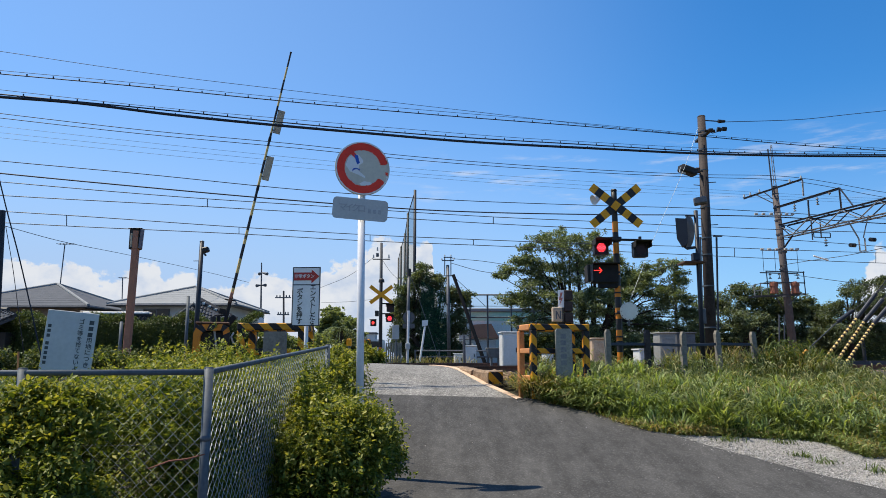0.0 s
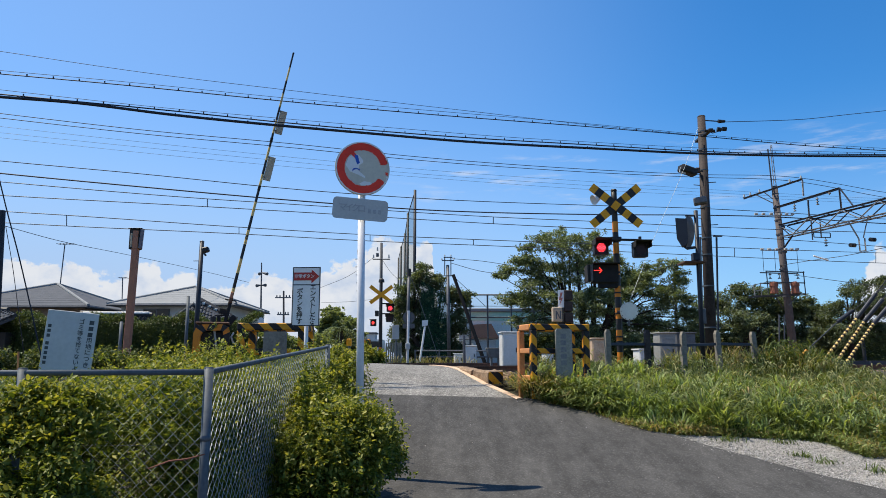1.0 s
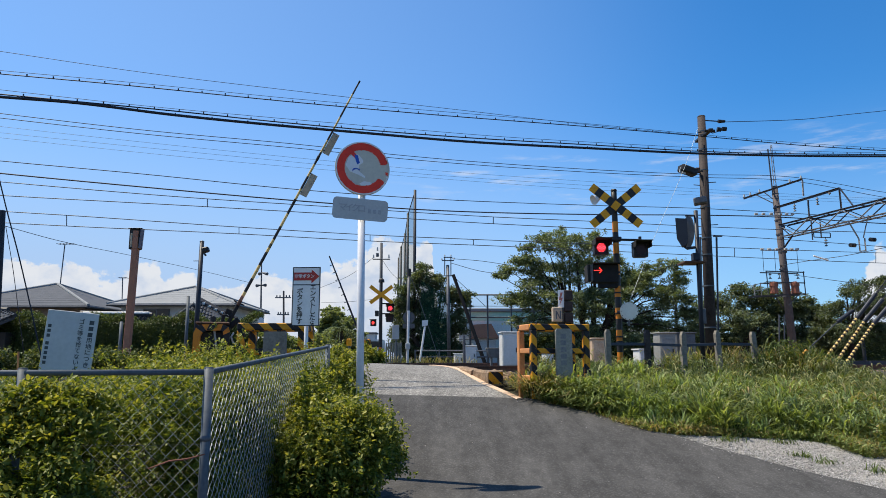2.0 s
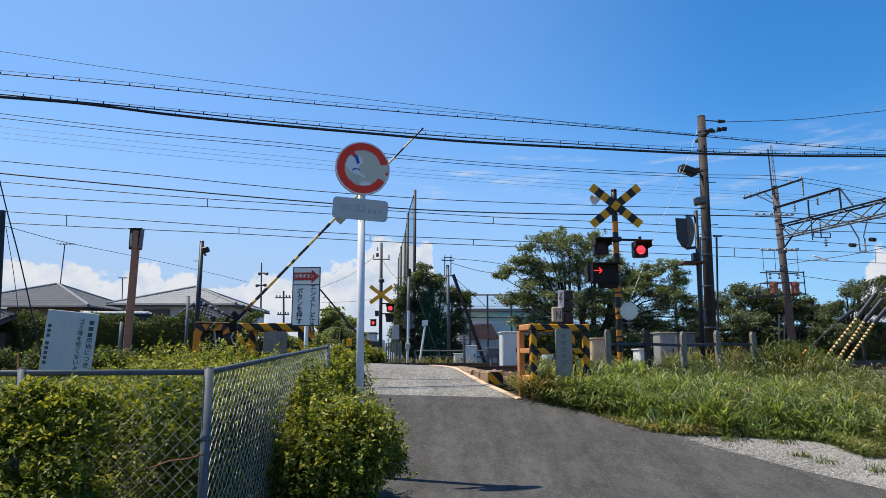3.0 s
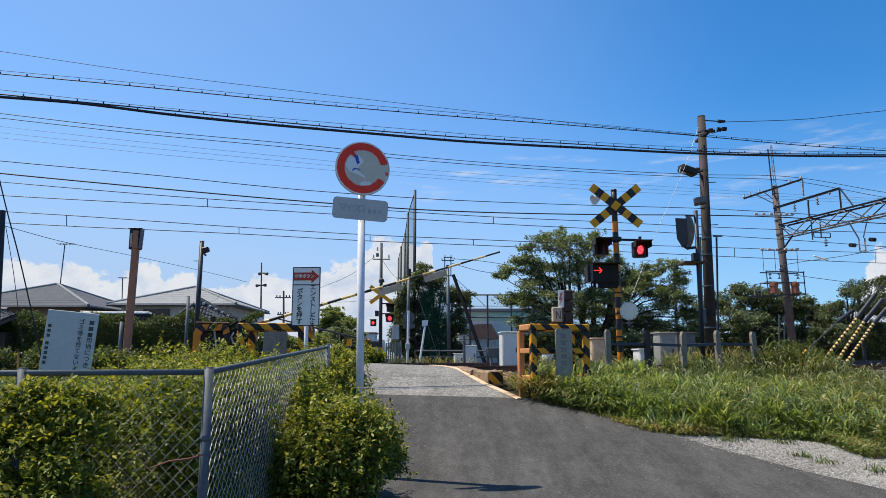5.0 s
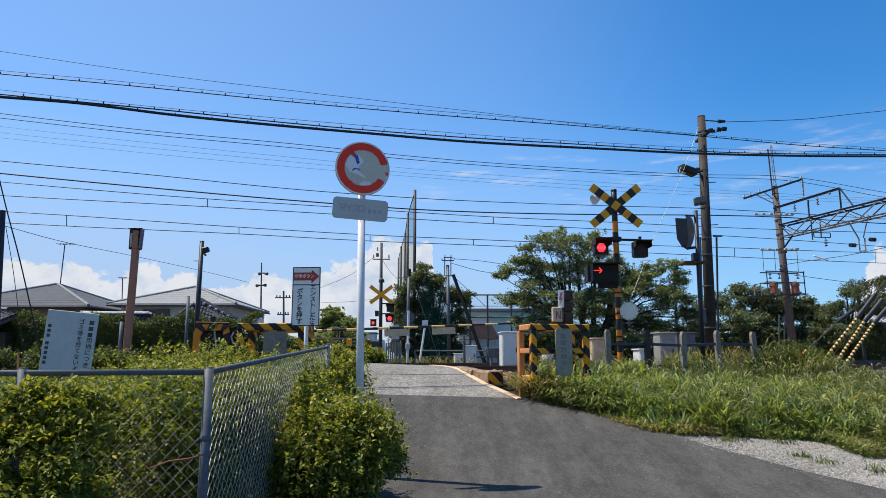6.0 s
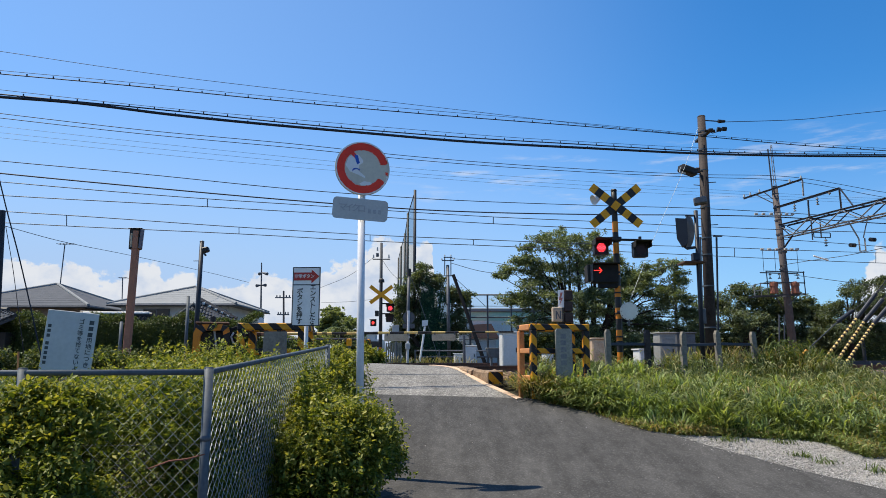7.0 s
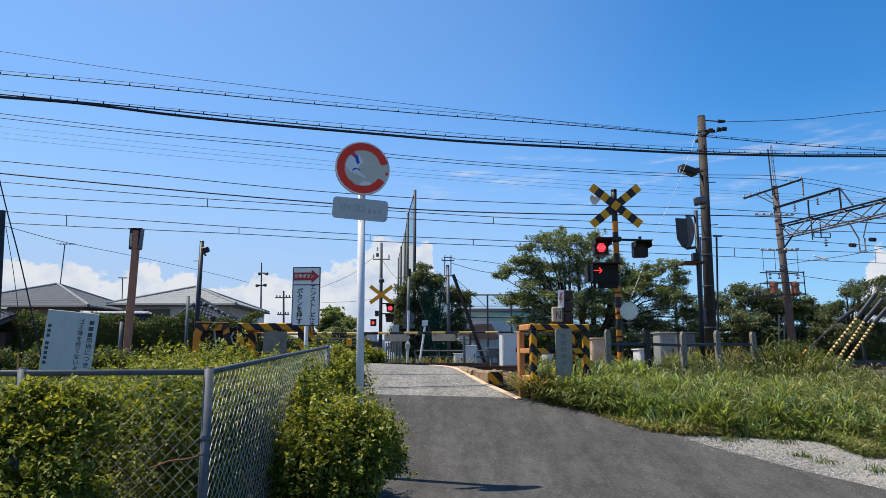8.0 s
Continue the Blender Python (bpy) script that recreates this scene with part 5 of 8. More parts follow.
def warning_post():
    bx, by = 3.40, 13.5
    zb = 0.986
    root = thing("crossing_signal", "crossing warning post with crossbuck and two flashing red lamps", "crossing signal", pose(bx, by, 0))
    g = banded(0, 0, zb, 4.811, 0.056, 0.2125)
    part("post", g, [M["orange"], M["black"]], root, "orange and black banded steel post", smooth=True)
    part("post_cap", G().cyl((0, 0, 4.802), (0, 0, 4.802 + 0.03), 0.065, 0.05), M["black"], root)
    crossbuck(root, (0.005, -0.075, 4.48), 1.22, 0.165, 9)
    zl = 3.82
    g = G().cyl((-0.37, -0.03, zl), (0.50, -0.03, zl - 0.02), 0.024)
    for x in (-0.34, 0.47):
        g.cyl((x, -0.03, zl - 0.1), (x, -0.03, zl + 0.05), 0.03)
    g.box((0, -0.02, zl), (0.2, 0.12, 0.09), 0.01)
    part("lamp_arm", g, M["black"], root, smooth=True)
    left = lamp_unit(root, (-0.33, -0.16, 3.628), 0.275, 0.2)
    right = lamp_unit(root, (0.435, -0.16, 3.583), 0.275, 0.2)
    # direction indicator
    zi = 3.125
    g = G().box((-0.20, -0.08, zi), (0.50, 0.22, 0.36), 0.015)
    g.box((-0.14, -0.06, zi - 0.22), (0.36, 0.16, 0.10), 0.01)
    body = part("direction_indicator", g, M["black_matt"], root, "black direction indicator box", m=pose(-0.06, 0, 0))
    g = G().box((-0.47, -0.06, zi + 0.01), (0.10, 0.24, 0.32), 0.01)
    part("indicator_side", g, M["steel"], body)
    g = G().box((-0.53, -0.07, zi + 0.0), (0.05, 0.34, 0.33), 0.008)
    g.box((-0.2, -0.26, zi + 0.185), (0.52, 0.18, 0.012))
    part("indicator_hood", g, M["black_matt"], body)
    za = 3.181
    xa = 3.049 - bx
    g = G().prism([(xa - 0.08, za - 0.008), (xa + 0.075, za - 0.008), (xa + 0.075, za + 0.008), (xa - 0.08, za + 0.008)], -0.196, -0.191)
    for sg in (-1, 1):
        g.prism([(xa + 0.085, za), (xa + 0.03, za + sg * 0.058), (xa + 0.018, za + sg * 0.046), (xa + 0.066, za)], -0.1965, -0.191)
    part("arrow", g, glow("arrow_lit", (1.0, 0.03, 0.02), 1.6), body, "lit red arrow")
    # lower round plate seen from behind
    xr, zr = 3.602 - bx, 2.398
    g = disc(G(), (xr, zr), 0.172, -0.16, -0.13, 32)
    disc(g, (xr, zr), 0.15, -0.168, -0.16, 32)
    for i in range(12):
        a = 2 * math.pi * i / 12
        disc(g, (xr + 0.158 * math.cos(a), zr + 0.158 * math.sin(a)), 0.008, -0.17, -0.16, 6, mi=1)
    rp = part("round_plate", g, [M["enamel"], M["black"]], root, "round grey plate with bolts round the rim", m=pose(-0.035, 0, 0))
    part("plate_arm", G().cyl((0, -0.05, zr), (xr, -0.1, zr), 0.02).cyl((xr, -0.1, zr - 0.28), (xr, -0.1, zr), 0.022), M["steel"], rp)
    # horn loudspeaker
    hx, hz = 3.078 - bx, 4.64
    g = G().cyl((hx + 0.05, -0.0, hz + 0.03), (hx - 0.10, -0.05, hz - 0.04), 0.03, 0.105, 16, caps=False)
    g.cyl((hx + 0.16, 0.06, hz + 0.05), (hx + 0.04, 0, hz + 0.03), 0.045, 0.035, 12)
    part("horn", g, M["white"], root, "pale grey horn loudspeaker")
    # conduit on the back of the post and its clamps
    g = G().tube([(0.07, 0.05, zb), (0.07, 0.05, 2.6), (0.06, 0.05, 4.1)], 0.012)
    for z in (1.9, 2.35, 2.75, 3.15):
        g.cyl((0, 0, z), (0, 0, z + 0.03), 0.07)
    part("conduit", g, M["black"], root)
    return left, right


near_left, near_right = warning_post()


# ---- fence of concrete posts along the line ----
def post_fence():
    root = thing("rail_fence", "old concrete post fence with steel rails along the railway", "fence")
    pts = []
    for i, (px, py) in enumerate(((3.05, 13.0), (3.9, 13.4), (4.717, 13.8), (5.587, 14.2), (6.52, 14.6))):
        h = (2.039, 2.045, 2.028, 2.066, 2.059)[i]
        z = field(px, py) - 0.2
        w = 0.048
        g = G().prism([(-w, 0), (w, 0), (w, h - z - 0.07), (0.02, h - z), (-0.02, h - z), (-w, h - z - 0.07)], -w, w)
        part("concrete_post", g, M["concrete"] if i != 1 else M["concrete_dark"], root, m=pose(px, py, z, 0, (0, 0, 0.5, -2, -4)[i], 8))
        pts.append((px, py, h))
    for dz in (0.27,):
        for a, b in zip(pts[:-1], pts[1:]):
            p, q = Vector(a), Vector(b)
            c = (p + q) / 2
            part("rail", G().box((0, 0, 0), ((q - p).length - 0.11, 0.03, 0.055), 0.005), M["rail_dark"], root,
                 m=Matrix.Translation((c.x, c.y + 0.02, c.z - dz)) @ (q - p).to_track_quat("X", "Z").to_matrix().to_4x4())


post_fence()


# ---- marker stone and switch box at the guard frame ----
def marker_stone():
    root = thing("marker_post", "grey concrete marker post with worn vertical lettering in the grass", "marker", pose(1.924, 11.2, 0))
    zt = 1.974
    worn = mat("worn_blue_grey_print", (0.120, 0.130, 0.145), (0.22, 0.225, 0.22), 30, 0.8)
    g = G().prism([(-0.125, 0.7), (0.125, 0.7), (0.13, zt - 0.03), (0.10, zt), (-0.10, zt), (-0.13, zt - 0.03)], -0.05, 0.05)
    part("slab", g, M["mossy"], root)
    for i in range(5):
        part("worn_bar", G().box((-0.01, -0.052, zt - 0.12 - i * 0.105), (0.09, 0.004, 0.075)), worn, root)


def switch_box():
    bx, by = 2.014, 12.2
    root = thing("emergency_button", "emergency button box with a white sign on a dark post", "button box", pose(bx, by, 0))
    part("post", G().box((0.05, 0.05, 1.7), (0.09, 0.09, 1.5), 0.01), M["black"], root)
    z = 2.262
    part("box", G().box((-0.02, 0, z), (0.17, 0.14, 0.26), 0.012), M["plate_beige"], root)
    part("box_mark", G().prism([(-0.05, z + 0.06), (-0.03, z + 0.06), (0.02, z - 0.05), (0.02, z + 0.06), (0.04, z + 0.06), (0.04, z - 0.08), (0.015, z - 0.08), (-0.03, z + 0.02), (-0.03, z - 0.08), (-0.05, z - 0.08)], -0.074, -0.07), M["steel"], root)
    zs = 2.539
    part("sign_plate", G().box((0.06, 0.0, zs), (0.10, 0.015, 0.31), 0.003), M["white"], root)
    part("flash", G().prism([(0.05, zs + 0.11), (0.09, zs + 0.11), (0.06, zs + 0.02), (0.09, zs + 0.02), (0.03, zs - 0.12), (0.05, zs - 0.02), (0.02, zs - 0.02)], -0.011, -0.008), mat("faded_red", (0.58, 0.17, 0.12), (0.48, 0.20, 0.15), 12, 0.6), root)
    rusty = mat("rusty_brown_housing", (0.055, 0.038, 0.032), (0.030, 0.022, 0.020), 9, 0.7, 0.2)
    for k in range(3):
        part("receiver", G().box((0.185, 0.06, 2.21 + 0.195 * k), (0.15, 0.18, 0.175), 0.012), rusty, root, "dark rusty receiver housing")
    part("receiver_rail", G().box((0.185, 0.16, 2.40), (0.05, 0.02, 0.62), 0.004), M["black"], root)


marker_stone()
switch_box()


# ---- poles left of the road ----
def tall_marker():
    bx, by = -5.681, 12.6
    a, b = Vector((0, 0, 0.9)), Vector((-5.639 - bx, 0, 3.497))
    root = thing("signal_marker", "reddish-brown steel post with a dark box at its head", "post", pose(bx, by, 0))
    d = (b - a)
    rot = d.to_track_quat("Z", "Y").to_matrix().to_4x4()
    part("post", G().box((0, 0, d.length / 2), (0.11, 0.11, d.length), 0.008), M["brown"], root, m=Matrix.Translation(a) @ rot)
    z = 3.665
    x = -5.63 - bx
    part("head_box", G().box((x - 0.025, 0.02, z), (0.19, 0.14, 0.37), 0.008), M["black"], root, "dark box")
    part("head_roof", G().box((x - 0.01, 0.0, z + 0.195), (0.24, 0.18, 0.014), 0.004), M["black"], root)
    part("reflector", G().box((x - 0.075, -0.056, z - 0.02), (0.035, 0.012, 0.26), 0.003), M["plate_beige"], root)
    part("red_face", G().box((x + 0.0, -0.056, z - 0.01), (0.10, 0.012, 0.33), 0.003), M["brown"], root)
    part("side_panel", G().box((x + 0.095, -0.02, z), (0.06, 0.13, 0.36), 0.004, rot=pose(0, 0, 0, 0, 3, 20)), mat("purple_grey_panel", (0.20, 0.18, 0.20), (0.13, 0.11, 0.13), 7, 0.6), root)


def camera_pole():
    bx, by = -4.95, 14.0
    root = thing("detector_pole", "slim dark steel pole with a small floodlight near its top", "pole", pose(bx, by, 0))
    zt = 3.859
    part("pole", G().cyl((0, 0, 1.0), (0.03, 0, zt), 0.05, 0.043, 14), M["navy"], root, smooth=True)
    part("pole_cap", G().cyl((0.03, 0, zt), (0.03, 0, zt + 0.02), 0.05, 0.03), M["navy"], root)
    z = 3.684
    g = G().box((0.12, -0.03, z), (0.14, 0.13, 0.11), 0.02, rot=pose(0, 0, 0, 0, -15, 0))
    part("floodlight", g, M["black"], root)
    part("floodlight_bracket", G().cyl((0.03, 0, z - 0.04), (0.12, -0.02, z - 0.05), 0.012).cyl((0.1, -0.04, z - 0.07), (0.14, -0.05, z - 0.12), 0.02), M["galv"], root)
    part("step", G().cyl((-0.12, 0, 3.463), (0.03, 0, 3.463), 0.008), M["galv"], root)


def stub_pole(px, by, z1, r, material, label):
    solo("stub_pole", G().cyl((px, by, field(px, by)), (px, by, z1), r, n=14).cyl((px, by, z1), (px, by, z1 + 0.015), r, r * 0.5, 14), material, label, "pole", smooth=True)


tall_marker()
camera_pole()
stub_pole(-5.316, 14.5, 2.782, 0.032, M["galv"], "short grey galvanised pipe post")
stub_pole(-6.169, 13.4, 2.196, 0.03, M["galv"], "short grey galvanised pipe post")

# ---- utility pole beside the line ----
def utility_pole():
    a, b = Vector((5.955, 15.6, 1.624)), Vector((6.046, 15.6, 7.093))
    root = thing("utility_pole", "brown-grey concrete utility pole with floodlights and cable fittings", "utility pole", Matrix.Translation(a))
    top = b - a
    part("pole", G().cyl((0, 0, -0.6), top, 0.130, 0.088, 20), M["concrete_dark"], root, smooth=True)
    part("pole_cap", G().cyl(top, top + Vector((0, 0, 0.02)), 0.092, 0.08, 20), M["concrete_dark"], root)

    for k in (0.10, 0.27, 0.40, 0.47, 0.60, 0.76, 0.85, 0.93):
        c = top * k
        r = 0.130 + (0.088 - 0.130) * k
        part("band", G().cyl(c, c + Vector((0, 0, 0.03)), r + 0.008, n=20), M["galv"], root)
    c = top * 0.91
    part("cable_bracket", G().box((c.x, c.y - 0.1, c.z), (0.10, 0.90, 0.06), 0.01).cyl((c.x - 0.12, c.y - 0.45, c.z), (c.x + 0.12, c.y - 0.45, c.z), 0.03), M["black"], root)
    # dead-end insulators at the head
    p = Vector((6.595, 15.6, 6.983)) - a
    g = G().cyl(top * 0.985, p - Vector((0.15, 0, 0)), 0.014)
    g.cyl(p - Vector((0.16, 0, 0)), p, 0.045, 0.03)
    q = Vector((6.542, 15.6, 6.777)) - a
    g.tube([top * 0.95, (top * 0.95 + q) / 2 - Vector((0, 0, 0.1)), q], 0.012)
    g.cyl(q - Vector((0.14, 0, -0.02)), q - Vector((0.05, 0, 0)), 0.05)
    g.cyl(q - Vector((0.02, 0, -0.02)), q + Vector((0.07, 0, 0.02)), 0.05)
    part("insulator", g, M["black"], root)
    # floodlight
    f = Vector((5.585, 15.4, 5.743)) - a
    R = pose(0, 0, 0, 0, 14, 15)
    g = G().box(f, (0.42, 0.22, 0.17), 0.03, rot=R)
    part("floodlight", g, M["black"], root, "black floodlight")
    g = G().box(f + Vector((-0.14, -0.08, -0.03)), (0.16, 0.02, 0.13), 0.004, rot=R)
    part("floodlight_glass", g, M["sign_grey"], root)
    z = (5.917, 15.6, 5.771)
    part("floodlight_arm", G().tube([f + Vector((0.16, 0, 0)), Vector(z) - a], 0.03).box(Vector(z) - a + Vector((-0.07, -0.1, 0)), (0.1, 0.1, 0.12), 0.01), M["rust"], root)
    f = Vector((5.809, 15.35, 5.018)) - a
    part("detector", G().box(f, (0.28, 0.26, 0.15), 0.02, rot=pose(0, 0, 0, 0, -6, -20)), M["steel"], root, "small grey detector box")
    # lower box and conduit
    f = Vector((5.752, 15.4, 2.424)) - a
    part("conduit", G().tube([f + Vector((-0.02, 0.02, -0.9)), f + Vector((-0.02, 0.02, 0)), Vector((5.798, 15.45, 4.207)) - a], 0.025), M["galv"], root)
    part("meter_box", G().box(f + Vector((-0.03, -0.03, 0)), (0.13, 0.1, 0.34), 0.01), M["steel"], root)
    # step irons
    for y, s in ((333, -1), (328, 1), (392, -1), (404, 1), (450, -1)):
        k = (625 - y) / 418
        c = top * k
        part("step_iron", G().cyl(c + Vector((0.1 * s, 0, 0)), c + Vector((0.26 * s, -0.05, 0)), 0.01), M["steel"], root)
    # slim ladder rail on the far side
    part("side_rail", G().tube([Vector((6.308, 15.8, 4.268)) - a, Vector((6.201, 15.8, 1.688)) - a], 0.022).box(Vector((6.335, 15.8, 4.294)) - a, (0.2, 0.06, 0.03)), M["navy"], root)


def signal_post():
    a, b = Vector((5.396, 14.6, 1.79)), Vector((5.416, 14.6, 4.636))
    root = thing("rail_signal", "dark railway signal seen from behind on a slim pole", "signal", Matrix.Translation(a))
    part("pole", G().cyl((0, 0, -0.6), b - a, 0.048, 0.044, 14), M["navy"], root, smooth=True)
    c = Vector((5.041, 14.4, 4.119)) - a
    g = G().prism([(-0.15, 0.29), (0.08, 0.28), (0.11, -0.12), (0.10, -0.22), (0.07, -0.29), (0.0, -0.30), (-0.05, -0.22), (-0.11, -0.12)], -0.12, 0.12)
    g.move(Matrix.Translation(c) @ pose(0, 0, 0, 0, 4, -20))
    part("signal_head", g, M["navy"], root, "dark blue signal head")
    oval = [(0.11 + 0.115 * math.cos(2 * math.pi * i / 28), 0.05 + 0.34 * math.sin(2 * math.pi * i / 28)) for i in range(28)]
    g = G().prism(oval, 0.10, 0.125).prism([(0.11 + (x - 0.11) * 1.07, 0.05 + (z - 0.05) * 1.03) for x, z in oval], 0.126, 0.14, 1)
    g.move(Matrix.Translation(c) @ pose(0.02, 0.05, 0, 0, 4, -20))
    part("backing_plate", g, [M["steel"], M["worn_grey"]], root, "oval grey backing plate")
    part("bracket", G().tube([Vector((5.359, 14.6, 3.838)) - a, Vector((5.154, 14.5, 3.798)) - a, c + Vector((0.03, 0, -0.3))], 0.03), M["navy"], root)
    part("bracket", G().tube([Vector((5.397, 14.6, 4.524)) - a, Vector((5.156, 14.5, 4.504)) - a], 0.02), M["navy"], root)
    part("junction_box", G().box(Vector((5.359, 14.6, 3.632)) - a, (0.14, 0.16, 0.16), 0.01), M["navy"], root)
    part("platform", G().box(Vector((5.268, 14.6, 3.499)) - a, (0.46, 0.5, 0.035), 0.005), M["rust"], root)


utility_pole()
signal_post()


# ---- catenary mast and gantry ----
M["orange_drum"] = mat("drum_paint", (0.34, 0.12, 0.07), (0.20, 0.08, 0.05), 6, 0.6)
M["gantry_steel"] = mat("gantry_dark_steel", (0.10, 0.105, 0.12), (0.06, 0.064, 0.075), 6, 0.6, 0.1, metal=0.2)
M["gantry_pale"] = mat("gantry_pale_steel", (0.42, 0.40, 0.37), (0.26, 0.25, 0.235), 6, 0.6, 0.1, metal=0.1)

def catenary_mast():
    a, b = Vector((16.887, 34, 2.122)), Vector((16.64, 34, 10.05))
    root = thing("catenary_mast", "concrete catenary mast with a lattice gantry over the tracks", "catenary mast", Matrix.Translation(a))
    top = b - a
    up = Vector((0, 0, 1))
    d = Vector((0.272, -0.962, 0))          # across the tracks, towards the road
    s = Vector((0.962, 0.272, 0))           # along the tracks
    steel, pale = M["gantry_steel"], M["gantry_pale"]

    def P(x, y, z):
        return Vector((x, y, z)) - a

    def bar(name, p, q, w=0.07, h=None, m=steel, label=""):
        """An angle-steel bar from p to q: two legs at a right angle."""
        w, h = w * 0.72, (h or w) * 0.72
        L = (q - p).length
        g = G().box((L / 2, 0, h / 2 - 0.006), (L, w, 0.012)).box((L / 2, w / 2 - 0.006, 0), (L, 0.012, h))
        return part(name, g, m, root, label, m=Matrix.Translation(p) @ (q - p).to_track_quat("X", "Z").to_matrix().to_4x4())

    def string(p, drop, n=3, r=0.075):
        """A hanging string of insulator discs."""
        g = G().cyl(p, p - up * drop, 0.018, n=6)
        for i in range(n):
            c = p - up * (drop * (0.3 + 0.6 * i / max(1, n - 1)))
            g.cyl(c + up * 0.03, c - up * 0.03, r * 0.45, r, 10)
        part("insulator_string", g, M["steel"], root)

    def pin(p, h=0.16):
        part("insulator", G().cyl(p, p + up * h * 0.45, 0.05, 0.045, 10).cyl(p + up * h * 0.45, p + up * h * 0.75, 0.035, 0.03, 10), M["sign_grey"], root)

    part("mast", G().cyl((0.1, 0, -1.2), top, 0.200, 0.145, 20), M["mast_concrete"], root, smooth=True)
    for k in (0.30, 0.47, 0.60, 0.69, 0.78, 0.86, 0.95):
        c = top * k
        r = 0.200 - 0.055 * k
        part("band", G().cyl(c - up * 0.03, c + up * 0.03, r + 0.012, n=20), steel, root)
    # earth wire support: a rod and a slim lattice strut
    part("earth_wire_rod", G().cyl(P(16.478, 33.9, 9.65), P(16.40, 33.9, 11.95), 0.035, n=6), steel, root)
    g = G()
    for q in (-0.06, 0.06):
        g.cyl(P(16.68 + q, 34, 9.95), P(16.62 + q * 0.6, 34, 12.2), 0.018, n=5)
    for i in range(9):
        z0, z1 = 9.98 + 0.245 * i, 9.98 + 0.245 * (i + 1)
        sg = 0.055 if i % 2 else -0.055
        g.cyl(P(16.68 - 0.007 * i + sg, 34, z0), P(16.68 - 0.007 * i - sg, 34, z1), 0.010, n=4)
    part("earth_wire_strut", g, pale, root, "pale lattice strut")
    # truss over the tracks
    base = P(16.794, 34, 7.42)
    L, H, Wd = 11.5, 0.60, 0.5
    for q in (-1, 1):
        for h, w, m in ((0, 0.085, pale), (H, 0.10, steel)):
            p = base + s * (q * Wd / 2) + up * h + d * 0.15
            bar("chord", p, p + d * (L - 0.15), w, None, m)
    n = 12
    for q in (-1, 1):
        for i in range(n):
            p0 = base + s * (q * Wd / 2) + d * (0.15 + (L - 0.2) * i / n) + up * (0.03 if i % 2 else H - 0.03)
            p1 = base + s * (q * Wd / 2) + d * (0.15 + (L - 0.2) * (i + 1) / n) + up * (H - 0.03 if i % 2 else 0.03)
            bar("lattice_bar", p0, p1, 0.055, None, steel if q > 0 else pale)
    for i in range(2 * n + 1):
        p = base + d * (0.15 + (L - 0.2) * i / (2 * n))
        part("batten", G().box((0, 0, 0), (Wd, 0.06, 0.012)), pale, root, m=Matrix.Translation(p + up * 0.0) @ pose(0, 0, 0, 0, 0, 15.8))
        if i % 2 == 0:
            bar("tie_bar", p - s * Wd / 2 + up * H, p + s * Wd / 2 + up * H, 0.045)
    # shoe and knee braces at the mast
    bar("brace", base - up * 0.62, base + d * 0.75 + up * 0.0, 0.08)
    bar("brace", base + up * 0.62 - d * 0.05, base + d * 0.55 + up * 0.05, 0.07)
    part("clamp", G().cyl(base - up * 0.75, base - up * 0.60, 0.205, n=18).cyl(base + up * 0.45, base + up * 0.62, 0.20, n=18), steel, root)
    # crossarm over the head of the mast
    c0, c1 = P(15.43, 34.9, 9.62), P(17.30, 32.55, 10.04)
    bar("crossarm", c0, c1, 0.11, None, steel)
    for t in (0.02, 0.13, 0.29, 0.80, 0.98):
        pin(c0.lerp(c1, t) + up * 0.05, 0.2)
    bar("brace", c0.lerp(c1, 0.22), top * 0.88, 0.06, None, pale)
    bar("brace", c0.lerp(c1, 0.36), top * 0.90 + up * 0.02, 0.05, None, pale)
    # trapezoid arm above the truss
    e0, e1 = P(16.56, 34, 8.93), P(17.72, 30.3, 9.02)
    bar("upper_arm", e0, e1, 0.12, 0.14)
    bar("arm_post", e1, P(17.736, 30.3, 8.05), 0.08)
    bar("brace", e1 + up * 0.02, P(17.93, 29.7, 8.03), 0.10)
    bar("arm_post", c1 - up * 0.05, P(17.29, 32.55, 9.2), 0.08, None, pale)
    bar("arm_post", P(17.302, 32.2, 8.93), P(17.291, 32.2, 8.06), 0.08)
    for t, drop in ((0.33, 0.42), (0.68, 0.42), (0.86, 0.12)):
        string(e0.lerp(e1, t) - up * 0.04, drop, 3 if drop > 0.2 else 1)
    # side arms with pin insulators
    for x0, x1, z in ((15.45, 17.37, 8.54), (15.62, 17.46, 6.77)):
        bar("side_arm", P(x0, 33.8, z), P(x1, 33.8, z - 0.03), 0.05, None, pale)
        for k in (0.03, 0.22, 0.42, 0.66, 0.82, 0.97):
            part("insulator", G().cyl(P(x0 + (x1 - x0) * k - 0.07, 33.75, z + 0.05), P(x0 + (x1 - x0) * k + 0.07, 33.75, z + 0.05), 0.055, n=10), M["sign_grey"], root)
    part("insulator_rod", G().cyl(P(16.703, 31, 6.078), P(17.347, 31, 5.872), 0.04, n=8), M["white"], root)
    # hanging frames under the truss
    p = base + d * 2.05
    for q in (-0.10, 0.42):
        bar("drop_bar", p + d * q + up * (0.75 if q < 0 else 0.35), p + d * q - up * 0.42, 0.06)
    x0, x1 = P(17.33, 32, 7.33), P(17.99, 31.8, 7.27)
    for h in (0.0, -0.22):
        bar("drop_frame_bar", x0 + up * h, x1 + up * h, 0.05)
    for e in (x0, x1):
        bar("drop_frame_bar", e, e - up * 0.22, 0.045)
